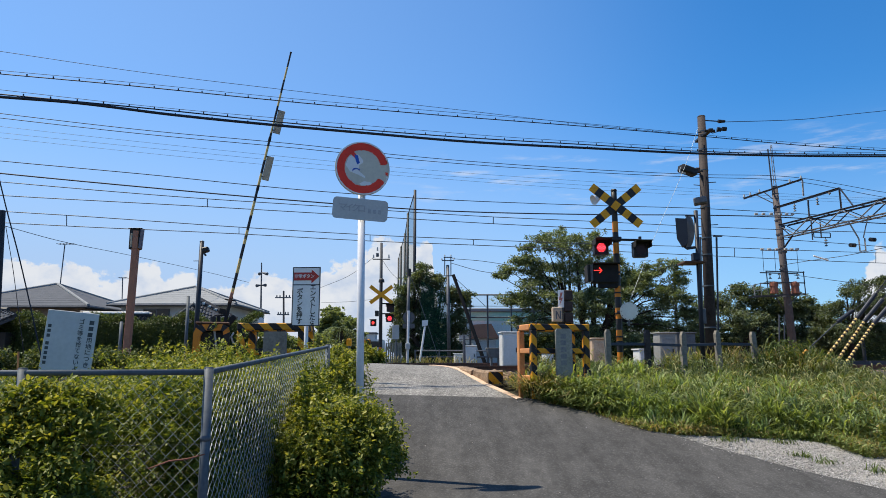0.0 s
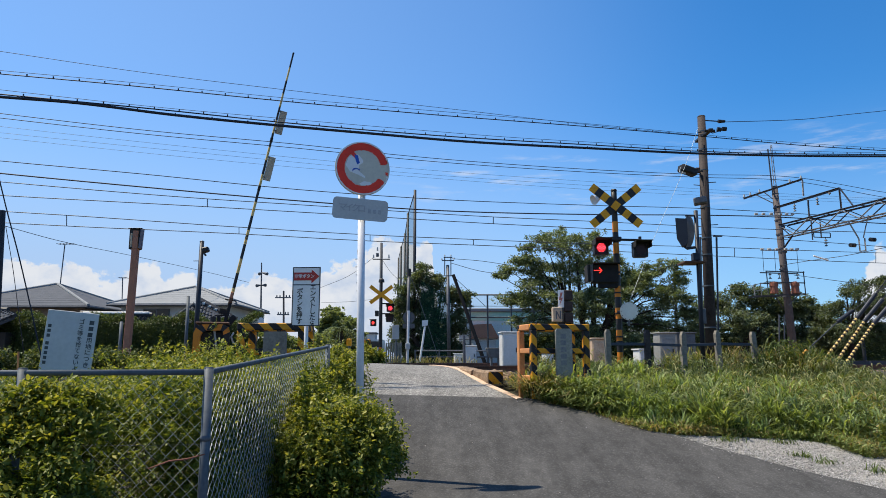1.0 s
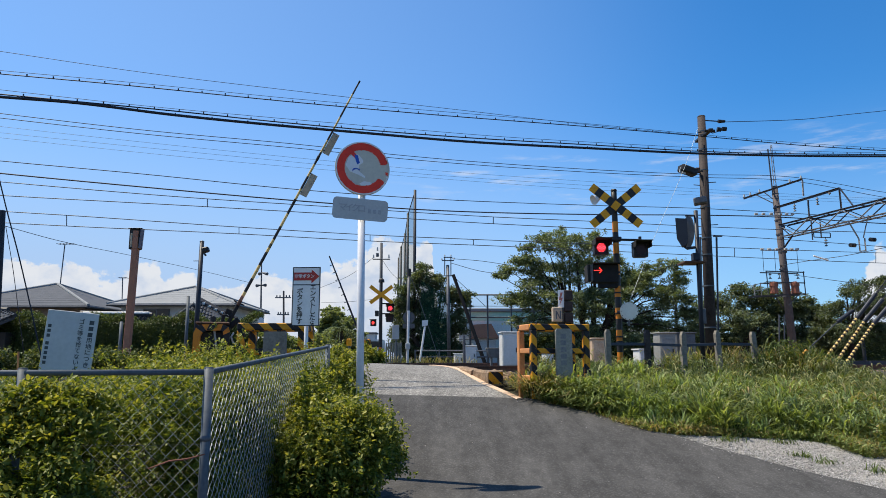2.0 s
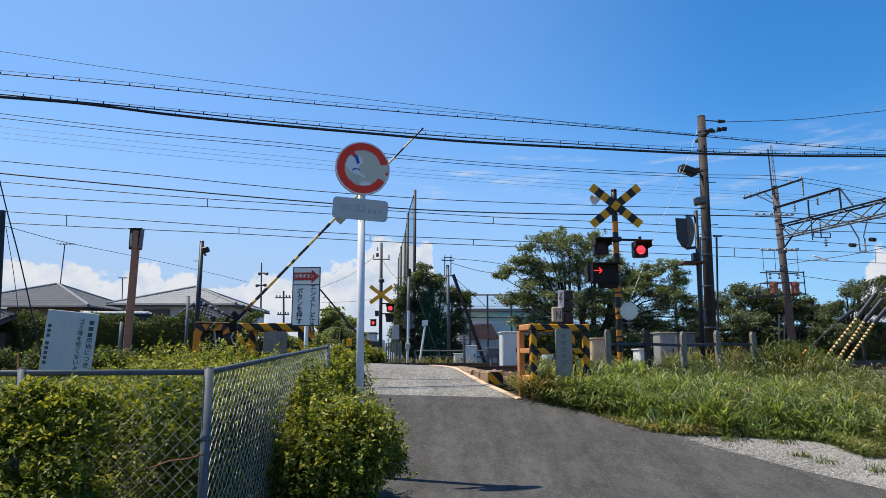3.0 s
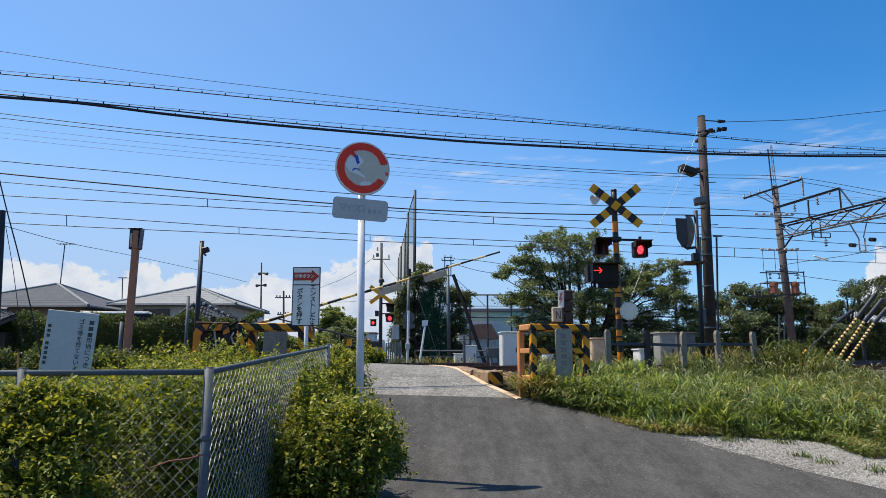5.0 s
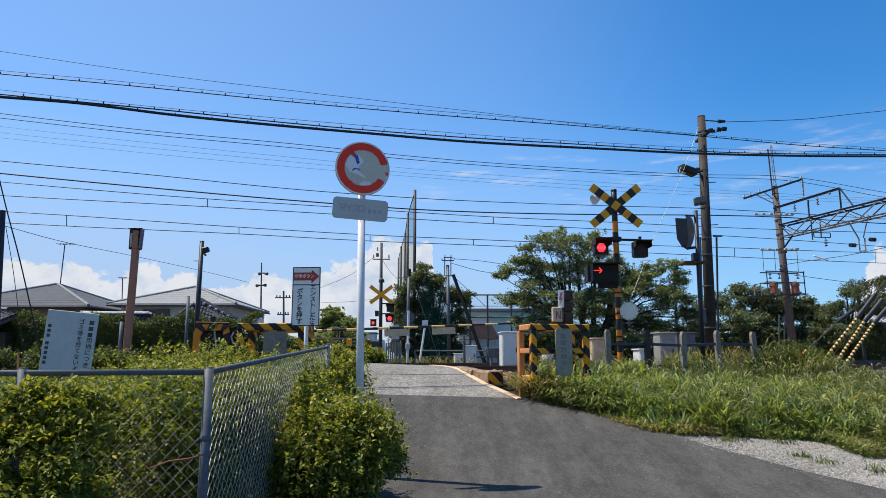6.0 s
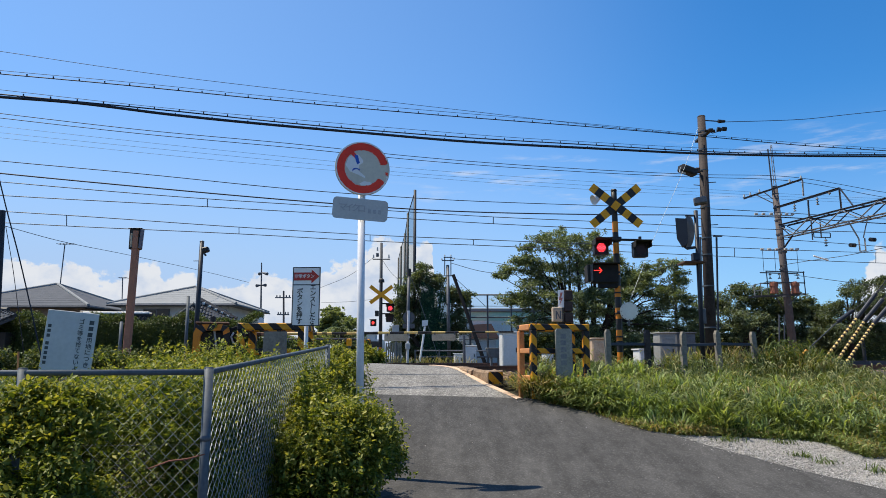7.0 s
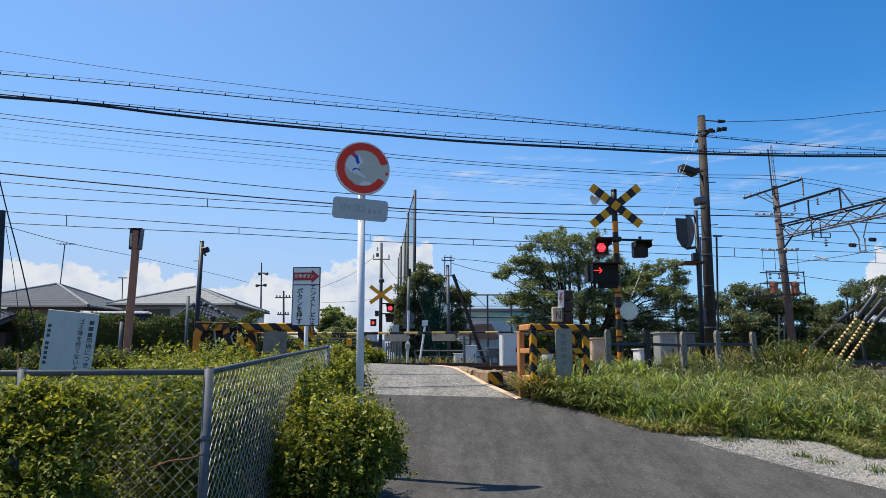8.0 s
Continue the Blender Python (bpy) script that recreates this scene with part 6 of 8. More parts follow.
    string((x0 + x1) / 2 + (x1 - x0) * 0.2 - up * 0.22, 0.42, 3, 0.08)
    f0, f1, f2, f3 = P(17.50, 29.5, 7.40), P(17.90, 29.5, 6.60), P(18.16, 29.1, 7.55), P(17.98, 29.3, 6.60)
    bar("drop_bar", f0, f1, 0.06, None, pale)
    bar("drop_bar", f2, f3, 0.06)
    for q in (f1, f3 + Vector((0.05, 0, 0))):
        bar("drop_bar", q, q - up * 0.55, 0.06, None, pale)
    bar("drop_bar", f1 - up * 0.55, f3 + Vector((0.05, 0, -0.55)), 0.06, None, pale)
    for q in (f1 - up * 0.30 - s * 0.5, f3 - up * 0.05 + s * 0.35):
        part("insulator", G().cyl(q, q + s * 0.10, 0.09, n=10).cyl(q + s * 0.16, q + s * 0.26, 0.09, n=10), M["black"], root)
    # switch platform low on the mast
    y = 33.6
    for x0, z0, x1, z1, w in ((15.70, 5.71, 17.59, 5.65, 0.07), (15.68, 5.18, 17.58, 5.13, 0.07), (15.05, 4.49, 17.56, 4.60, 0.09)):
        bar("platform_bar", P(x0, y, z0), P(x1, y, z1), w)
        bar("platform_bar", P(x0, y + 0.6, z0), P(x1, y + 0.6, z1), w)
    for x in (15.74, 17.54):
        bar("platform_post", P(x, y, 5.7), P(x + 0.02, y, 4.58), 0.05)
    for p, q in (((15.02, 5.02), (15.06, 4.50)), ((15.02, 5.02), (15.70, 5.16)), ((15.05, 4.72), (15.72, 4.84)), ((15.36, 5.08), (15.38, 4.52))):
        bar("platform_rail", P(p[0], y - 0.1, p[1]), P(q[0], y - 0.1, q[1]), 0.045, None, pale)
    for x in (16.05, 17.08):
        part("switch", G().cyl(P(x, y, 4.62), P(x, y, 4.98), 0.19, 0.17, 14).cyl(P(x, y, 4.98), P(x, y, 5.14), 0.20, 0.20, 14).cyl(P(x, y, 5.14), P(x, y, 5.20), 0.15, 0.08, 14), M["orange_drum"], root, "reddish-brown switch drum")
    for x in (15.9, 16.35, 17.25):
        string(P(x, y, 5.64), 0.30, 2, 0.08)
    for x in (15.62, 16.2, 17.3):
        part("drop_wire", G().cyl(P(x, y, 6.75), P(x, y, 5.70), 0.012, n=4), M["wire"], root)
    bar("brace", P(16.05, y, 4.52), P(16.55, y + 0.3, 3.95), 0.06)
    bar("brace", P(17.2, y, 4.55), P(16.75, y + 0.3, 3.95), 0.06)
    for x in (16.05, 16.30):
        part("ladder_rail", G().cyl(P(x + 0.15, y, 3.6), P(x, y, 1.367), 0.03, n=6), M["steel"], root)


catenary_mast()


# ---- overhead wires ----
def spline(pts, n=10):
    """A smooth line through the points, its tangents weighted by the spans."""
    p = [Vector(q) for q in pts]
    h = [(q - r).length for r, q in zip(p, p[1:])]
    s = [(q - r) / l for r, q, l in zip(p, p[1:], h)]
    m = [s[0]] + [(s[i] * h[i + 1] + s[i + 1] * h[i]) / (h[i] + h[i + 1]) for i in range(len(s) - 1)] + [s[-1]]
    out = []
    for i, l in enumerate(h):
        for k in range(n):
            t = k / n
            out.append(p[i] * (2 * t ** 3 - 3 * t * t + 1) + m[i] * l * (t ** 3 - 2 * t * t + t) + p[i + 1] * (3 * t * t - 2 * t ** 3) + m[i + 1] * l * (t ** 3 - t * t))
    out.append(p[-1])
    return out


def beyond(pts, a=14.0, b=14.0):
    p = [Vector(v) for v in pts]
    if a:
        d = (p[0] - p[1]).normalized()
        p.insert(0, p[0] + d * a + Vector((0, 0, 0.02 * a)))
    if b:
        d = (p[-1] - p[-2]).normalized()
        p.append(p[-1] + d * b + Vector((0, 0, 0.02 * b)))
    return p


def wire(name, label, pts, r, material=None, a=14.0, b=14.0, clips=None, group="overhead wires"):
    line = spline(beyond(pts, a, b))
    g = G().tube(line, r, 5)
    ob = solo(name, g, material or M["wire"], label, "wire", group=group, smooth=True)
    return line


def clips_on(line, every, size, parent_name, label):
    g = G()
    acc = 0.0
    for p, q in zip(line, line[1:]):
        l = (q - p).length
        while acc < l:
            c = p.lerp(q, acc / l)
            g.box((c.x, c.y, c.z + size * 0.5), (0.016, 0.016, size))
            acc += every
        acc -= l
    solo(parent_name, g, M["wire"], label, "cable clips", kind="stuff")


wire("overhead_wire", "thin bare overhead wire ending at the pole", [(-7.795, 11.544, 6.843), (-5.571, 12.173, 6.725), (-2.912, 12.926, 6.664), (0.783, 13.972, 6.608), (3.306, 14.686, 6.571), (5.898, 15.419, 6.58)], 0.005, b=0)
b_line = wire("overhead_cable", "black lashed overhead cable", [(-7.408, 11.031, 6.204), (-5.654, 11.527, 6.219), (-2.872, 12.315, 6.210), (-0.485, 12.991, 6.227), (3.282, 14.056, 6.304), (5.630, 14.721, 6.337), (7.986, 15.388, 6.354), (10.647, 16.141, 6.436)], 0.010)
wire("messenger_wire", "thin steel messenger wire above the cable", [(-7.413, 11.029, 6.264), (-5.657, 11.526, 6.281), (-2.874, 12.314, 6.276), (-0.485, 12.991, 6.307), (3.284, 14.057, 6.366), (5.632, 14.721, 6.376), (7.991, 15.389, 6.408), (10.654, 16.143, 6.494)], 0.0045)
clips_on(b_line, 0.40, 0.040, "cable_clips", "small black clips along the cable")
c_line = wire("overhead_cable", "thick black overhead communication cable", [(-7.375, 11.040, 5.803), (-6.311, 11.341, 5.818), (-4.830, 11.760, 5.759), (-2.953, 12.292, 5.733), (-1.440, 12.721, 5.735), (0.177, 13.178, 5.737), (3.138, 14.015, 5.836), (5.604, 14.713, 5.936), (7.963, 15.381, 6.084), (10.631, 16.136, 6.295)], 0.026)
c2_line = wire("overhead_cable", "black overhead cable lashed above a thicker one", [(-7.378, 11.039, 5.851), (-4.834, 11.759, 5.831), (-2.956, 12.291, 5.799), (0.177, 13.178, 5.818), (3.141, 14.016, 5.909), (5.607, 14.714, 5.988), (10.636, 16.137, 6.337)], 0.012)
wire("messenger_wire", "thin steel messenger wire above the thick cable", [(-7.385, 11.038, 5.929), (-5.282, 11.633, 5.878), (-2.958, 12.291, 5.874), (-0.914, 12.869, 5.887), (1.323, 13.502, 5.913), (3.144, 14.017, 5.971), (5.613, 14.716, 6.065), (10.640, 16.139, 6.381)], 0.0045)
clips_on(c_line, 0.62, 0.04, "cable_clips", "small black clips along the thick cable")
clips_on(c2_line, 0.41, 0.045, "cable_clips", "small black hangers between cable and messenger")
wire("feeder_wire", "thin bare feeder wire", [(-16.238, 24.404, 10.379), (-11.609, 25.714, 10.198), (-6.07, 27.282, 10.13), (-1.536, 28.565, 10.013), (7.174, 31.03, 10.075), (12.314, 32.485, 10.253), (17.325, 33.903, 10.519), (23.243, 35.578, 10.11)], 0.014)
wire("feeder_wire", "thin bare feeder wire", [(-16.224, 24.409, 10.208), (-11.6, 25.717, 10.04), (-6.064, 27.284, 9.964), (-1.535, 28.566, 9.864), (7.169, 31.029, 9.941), (12.305, 32.482, 10.113), (17.306, 33.898, 10.313), (23.21, 35.568, 9.834)], 0.014)
thin = M["wire_copper"]
wire("earth_wire", "very thin pale overhead wire", [(-16.197, 24.416, 9.887), (-6.052, 27.287, 9.561), (-1.532, 28.566, 9.469), (6.876, 30.946, 9.493), (15.147, 33.287, 9.584), (23.202, 35.566, 9.773)], 0.0055, thin)
wire("earth_wire", "very thin pale overhead wire", [(-16.178, 24.422, 9.653), (-6.046, 27.289, 9.372), (-1.53, 28.567, 9.272), (6.87, 30.944, 9.306), (15.135, 33.283, 9.441), (23.188, 35.562, 9.651)], 0.0055, thin)
wire("earth_wire", "very thin pale overhead wire", [(-16.161, 24.426, 9.462), (-6.039, 27.291, 9.16), (-1.529, 28.567, 9.124), (6.863, 30.942, 9.12), (15.124, 33.28, 9.298), (23.169, 35.557, 9.499)], 0.0055, thin)
wire("feeder_wire", "dark feeder wire carried by the masts", [(-16.088, 24.447, 8.595), (-11.505, 25.744, 8.459), (-6.01, 27.299, 8.246), (-1.051, 28.703, 8.201), (7.111, 31.013, 8.397), (12.207, 32.455, 8.58), (15.388, 33.355, 8.635), (23.071, 35.529, 8.68)], 0.016)
wire("feeder_wire", "heavy dark feeder wire carried by the masts", [(-16.049, 24.458, 8.133), (-11.475, 25.753, 7.953), (-5.996, 27.303, 7.781), (-1.048, 28.703, 7.713), (7.096, 31.008, 7.976), (12.186, 32.449, 8.249), (15.367, 33.349, 8.38), (23.042, 35.521, 8.438)], 0.026)
wire("messenger_wire", "catenary wire of the nearer track", [(-13.592, 20.753, 6.86), (-7.807, 22.391, 6.708), (-5.082, 23.162, 6.691), (1.789, 25.106, 6.658), (5.777, 26.235, 6.713), (10.307, 27.517, 6.759), (19.496, 30.117, 6.978)], 0.014, thin)
wire("contact_wire", "contact wire of the nearer track", [(-13.556, 20.764, 6.436), (-7.794, 22.394, 6.443), (-5.073, 23.164, 6.436), (1.786, 25.106, 6.404), (5.767, 26.232, 6.425), (10.286, 27.511, 6.435), (15.42, 28.964, 6.404), (19.42, 30.096, 6.345)], 0.014, thin)
wire("messenger_wire", "catenary wire of the farther track", [(-16.206, 24.913, 6.829), (-14.141, 25.498, 6.803), (-8.181, 27.185, 6.673), (-3.049, 28.637, 6.613), (1.38, 29.891, 6.636), (6.068, 31.217, 6.681), (12.296, 32.98, 6.809), (23.248, 36.079, 6.977)], 0.016, thin)
wire("contact_wire", "contact wire of the farther track", [(-16.171, 24.923, 6.41), (-14.112, 25.507, 6.396), (-8.169, 27.188, 6.399), (-2.93, 28.671, 6.355), (1.378, 29.89, 6.386), (9.124, 32.082, 6.397), (12.27, 32.972, 6.396), (23.183, 36.061, 6.436)], 0.016, thin)
for p, q in (((-7.773, 22.4, 6.711), (-7.759, 22.404, 6.426)), ((1.853, 25.124, 6.662), (1.85, 25.124, 6.408)), ((-14.087, 25.514, 6.807), (-14.057, 25.522, 6.399)), ((-8.119, 27.202, 6.676), (-8.107, 27.206, 6.403)), ((-3.049, 28.637, 6.613), (-3.044, 28.638, 6.349)),
             ((1.33, 29.876, 6.634), (1.328, 29.876, 6.384)), ((14.236, 33.529, 6.841), (14.202, 33.519, 6.394)), ((22.602, 35.896, 6.98), (22.539, 35.878, 6.441))):
    solo("dropper", G().cyl(p, q, 0.016, n=6), thin, "short dropper between catenary and contact wire", "wire", group="droppers")
wire("service_wire", "sagging thin wire leaving the pole head", [(6.607, 15.6, 6.969), (7.906, 16.2, 7.208), (9.128, 16.8, 7.464), (10.571, 17.4, 7.8), (11.985, 18, 8.129)], 0.008, a=0)
wire("span_wire", "thin slanting wire from the pole to the warning post", [(5.889, 15.4, 6.777), (5.601, 15.2, 6.136), (4.216, 14, 3.719), (3.608, 13.45, 2.58)], 0.004, M["galv_wire"], a=0, b=0)
wire("guy_wire", "taut steel guy wire beside the shrubs", [(-7.003, 10.5, 4.593), (-6.703, 10.5, 3.693), (-6.514, 10.5, 3.164), (-5.911, 10.5, 1.251), (-5.771, 10.5, 0.8)], 0.010, a=0, b=0)
wire("guy_wire", "thin steel guy wire before the houses", [(-15.362, 24, 6.107), (-14.988, 24, 4.706), (-14.652, 24, 3.232), (-14.213, 24, 1.253)], 0.012, a=0, b=0)
wire("service_wire", "thin service wire to the houses", [(-15.401, 24, 6.107), (-15.905, 28, 6.311), (-16.383, 36, 6.846), (-14.541, 44, 6.833), (-13.2, 47, 6.617)], 0.012, a=0, b=0)
solo("utility_pole", G().cyl((-6.871, 10.8, 0.864), (-6.991, 10.8, 3.82), 0.07, 0.05, 14), M["navy"], "dark slim pole by the shrubs", "pole")


for k, pts in enumerate(([(0.473, 36, 6.667), (2.003, 37, 6.687), (3.768, 38, 6.576)], [(0.443, 36, 6.428), (1.999, 37, 6.137), (4.537, 38, 6.012)], [(0.556, 35.8, 5.692), (1.387, 37, 5.074), (2.533, 40, 4.387)],
                         [(-1.67, 34, 5.761), (-0.869, 33.5, 3.511), (-0.159, 33, 1.369)], [(-3.874, 43.7, 7.735), (-3.232, 42, 6.764), (-2.582, 40, 6.019)], [(-9.13, 50, 6.452), (-6.826, 48, 7.041), (-4.449, 43.7, 7.808)], [(-10.533, 60, 6.269), (-7.333, 55, 5.961), (-5.043, 50, 5.718)])):
    wire("service_wire", "thin service wire beyond the crossing", pts, 0.014, thin, a=0, b=0)


wire("service_wire", "thin wire running east from the mast", [(17.267, 34, 5.565), (19.328, 34, 5.286), (21.741, 34, 4.979)], 0.014, thin, a=0)
wire("service_wire", "thin wire running east from the mast", [(16.608, 34, 6.042), (16.96, 32, 5.986), (17.645, 30, 5.955), (18.065, 28, 5.984)], 0.014, thin, a=0)
for p, q in (((14.983, 45, 2.754), (15.106, 45, 7.214)), ((26.94, 45, 1.322), (26.96, 45, 6.11))):
    solo("distant_pole", G().cyl((p[0], p[1], 1.0), q, 0.10, 0.07, 10), M["concrete_dark"], "slim dark pole among the trees", "pole", group="distant poles")


# ---- trees ----
def tree(name, label, base, top, blobs, n_leaf, leaf, material, seed, trunk_r=0.16, per=16, reach=0.62, stems=2):
    """Leaning stems, limbs to each part of the crown, and flat sprays of leaves along drooping twigs. blobs: (x, z, rx, rz) from the base."""
    rng = np.random.default_rng(seed)
    root = thing(name, label, "tree", Matrix.Translation(base))
    g = G()
    fork = top * 0.34
    heads = []
    for q in range(stems):
        a = 2 * math.pi * q / stems + seed
        lean = 0.10 * top * (stems > 1)
        head = (lean * math.cos(a) * 1.6, lean * math.sin(a), fork)
        heads.append(np.array(head))
        g.tube([(0.08 * math.cos(a), 0.08 * math.sin(a), -0.4), (lean * 0.5 * math.cos(a), lean * 0.4 * math.sin(a), fork * 0.5), head, (head[0] * 1.5, head[1] * 1.3, top * 0.8)], [trunk_r * 1.2, trunk_r, trunk_r * 0.8, trunk_r * 0.2], 9)
    heart = np.array((0.0, 0.0, top * 0.42))
    area = np.array([b[2] * b[3] + 0.10 for b in blobs])
    cnt = np.maximum(8, (area / area.sum() * n_leaf / per)).astype(int)
    cs, os_ = [], []
    for (x, z, rx, rz), k in zip(blobs, cnt):
        c = np.array((x, rng.uniform(-0.9, 0.9) * max(rx, 0.8), z))
        h = min(heads, key=lambda p: abs(p[0] - x))
        g.tube([tuple(h * (1, 1, 0.9)), tuple(h * 0.45 + c * 0.55 + (0, 0, 0.2)), tuple(c)], [trunk_r * 0.34, trunk_r * 0.2, trunk_r * 0.06], 6)
        m = max(5, k // 9)
        u = rng.normal(size=(m, 3))
        u /= np.linalg.norm(u, axis=1)[:, None]
        knots = c + u * np.array((rx, max(rx, 0.8) * 1.3, rz)) * 1.08 * rng.random((m, 1)) ** 0.45
        pick = rng.integers(0, m, k)
        start = knots[pick] + rng.normal(0, 1.0, (k, 3)) * np.array((0.20, 0.20, 0.09)) * min(1.0, 0.4 + 0.6 * rx)
        away = knots - heart
        away /= np.linalg.norm(away, axis=1)[:, None] + 1e-9
        dirs = (away * (1.0, 0.8, 0.45))[pick] + rng.normal(0, 1.0, (k, 3)) * np.array((0.60, 0.60, 0.28)) + np.array((0, 0, 0.16))
        dirs /= np.linalg.norm(dirs, axis=1)[:, None]
        length = reach * rng.uniform(0.45, 1.25, (k, 1)) * min(1.0, 0.35 + 0.75 * min(rx, 2 * rz))
        side = np.cross(dirs, np.array((0, 0, 1.0)) + rng.normal(0, 0.25, (k, 3)))
        side /= np.linalg.norm(side, axis=1)[:, None] + 1e-9
        for i in range(0, k, 3):
            p, e = start[i] - dirs[i] * length[i] * 0.5, start[i] + dirs[i] * length[i] * 0.5
            g.tube([tuple(p), tuple((p + e) / 2 + (0, 0, 0.03)), tuple(e - (0, 0, 0.05))], [0.012, 0.008, 0.004], 3)
        for q in range(per):
            f = (q + rng.random((k, 1))) / per
            wide = 0.24 * length * np.sin(np.pi * np.clip(f * 0.9 + 0.1, 0, 1)) ** 0.7
            sg = (1 if q % 2 else -1) * rng.uniform(0.2, 1.0, (k, 1))
            cs.append(start + dirs * length * (f - 0.5) + side * wide * sg + np.array((0, 0, -0.16)) * length * f ** 2 + rng.normal(0, 0.045, (k, 3)))
            os_.append(dirs * 0.7 + side * sg * 0.9)
    v, t = leaves(rng, np.concatenate(cs), np.concatenate(os_), leaf, 0.25, 0.64)
    part("trunk", g, M["bark"], root, smooth=True)
    ob = new("crown", np_mesh("crown", v, t, material))
    ob.parent = root
    return root


# crowns in metres from the foot of each tree
tree("cherry_tree", "spreading broad-leaved tree with open feathery branches", (8.1, 39, 1.2), 7.0,
     [(-1.37, 7.46, 0.35, 0.52), (-2.29, 6.74, 0.9, 0.59), (-1.01, 6.48, 0.96, 0.72), (0.29, 6.97, 0.71, 0.52), (-3.25, 6.48, 0.51, 0.33), (-4.24, 5.25, 0.77, 0.39), (-4.91, 4.97, 0.45, 0.19), (-3.43, 5.51, 0.96, 0.58),
      (-2.49, 4.87, 1.44, 0.9), (-0.88, 5.19, 1.28, 0.97), (0.72, 5.51, 1.12, 0.91), (2.13, 4.87, 0.96, 0.77), (3.58, 5.19, 0.89, 0.58), (4.72, 5.51, 0.7, 0.39), (5.16, 4.87, 0.57, 0.51)]
     + [(3.21, 4.07, 1.27, 0.9), (4.79, 3.91, 1.02, 0.89), (5.55, 3.12, 0.63, 0.95), (6.15, 2.5, 0.7, 0.9), (-4.42, 3.59, 0.7, 0.51), (-3.31, 3.59, 1.11, 0.83), (-1.57, 3.28, 1.43, 0.95), (0.33, 3.28, 1.43, 1.02), (2.2, 2.64, 1.42, 0.95),
        (4.08, 2.33, 1.42, 0.95), (5.63, 1.7, 0.79, 0.94), (-3.49, 2.33, 0.95, 0.63), (-1.61, 1.86, 1.42, 0.78), (0.58, 1.55, 1.57, 0.78), (2.77, 1.23, 1.57, 0.69), (1.6, 5.3, 0.8, 0.6), (2.7, 4.5, 1.0, 0.7), (1.3, 4.2, 1.2, 0.9)],
     104000, 0.115, M["leaf_tree"], 31, 0.2, stems=4)
tree("cherry_tree", "dark leafy tree behind the nets", (-1.1, 40, 1.2), 5.0,
     [(-0.08, 5.32, 0.39, 0.33), (-0.5, 4.66, 0.65, 0.46), (0.48, 4.66, 0.65, 0.53), (-1.15, 3.68, 0.59, 0.72), (0.0, 3.51, 0.97, 0.85), (1.46, 4.0, 0.59, 0.52), (2.11, 3.61, 0.52, 0.52), (2.5, 4.0, 0.29, 0.23), (-0.97, 2.22, 0.71, 0.84),
      (0.49, 2.06, 0.97, 0.9), (1.78, 2.38, 0.71, 0.78), (-0.6, 0.9, 0.8, 0.7), (0.6, 0.8, 0.9, 0.7), (1.6, 1.0, 0.7, 0.7), (-1.5, 2.8, 0.4, 0.5), (-1.5, 1.4, 0.5, 0.8)], 64000, 0.11, M["leaf_hazy"], 32, 0.14)
tree("cherry_tree", "leafy tree behind the railway mast", (17.1, 40, 1.2), 4.2,
     [(-1.15, 3.35, 0.91, 0.82), (0.11, 4.17, 0.59, 0.49), (0.73, 3.74, 0.72, 0.59), (1.77, 3.19, 0.91, 0.72), (2.9, 3.09, 0.81, 0.71), (3.91, 2.83, 0.71, 0.71), (2.0, 3.75, 0.8, 0.5), (2.95, 3.62, 0.75, 0.5), (3.85, 3.4, 0.65, 0.5), (-0.41, 2.22, 1.45, 0.97), (1.84, 1.99, 1.62, 0.97), (3.75, 1.67, 1.29, 0.9)],
     58000, 0.11, M["leaf_hazy"], 33, 0.16)
tree("cherry_tree", "leafy tree at the edge of the railway with flat open sprays", (22.1, 38, 1.2), 4.4,
     [(0.06, 3.82, 0.43, 0.37), (0.87, 4.19, 0.56, 0.28), (1.66, 4.35, 0.62, 0.31), (2.35, 4.44, 0.62, 0.38), (-0.33, 2.95, 0.62, 0.49), (0.61, 3.14, 0.86, 0.56), (1.85, 3.2, 0.93, 0.68), (3.12, 3.51, 0.93, 0.93), (0.19, 1.91, 1.23, 0.8), (1.71, 1.76, 1.38, 0.86), (-1.2, 2.5, 0.7, 0.55), (-0.8, 1.7, 0.9, 0.7), (-1.4, 1.2, 0.8, 0.7)],
     42000, 0.105, M["leaf_hazy"], 34, 0.16, stems=1)
tree("round_tree", "rounded dense evergreen far down the street", (-8.67, 58, 1.2), 4.6,
     [(-0.47, 3.55, 1.04, 1.13), (0.57, 3.13, 0.94, 1.04), (-0.94, 2.66, 0.94, 1.04), (0.00, 2.33, 1.23, 0.94)], 18000, 0.20, M["leaf_far"], 35, 0.15, per=12, reach=0.35, stems=1)
tree("round_tree", "lower rounded tree beside the far evergreen", (-8.9, 66, 1.2), 4.0,
     [(0.0, 3.1, 1.0, 0.95), (-0.9, 2.5, 1.0, 0.95), (0.8, 2.2, 0.9, 0.95), (0.0, 1.4, 1.3, 0.9)], 14000, 0.20, M["leaf_far"], 36, 0.15, per=12, reach=0.35, stems=1)


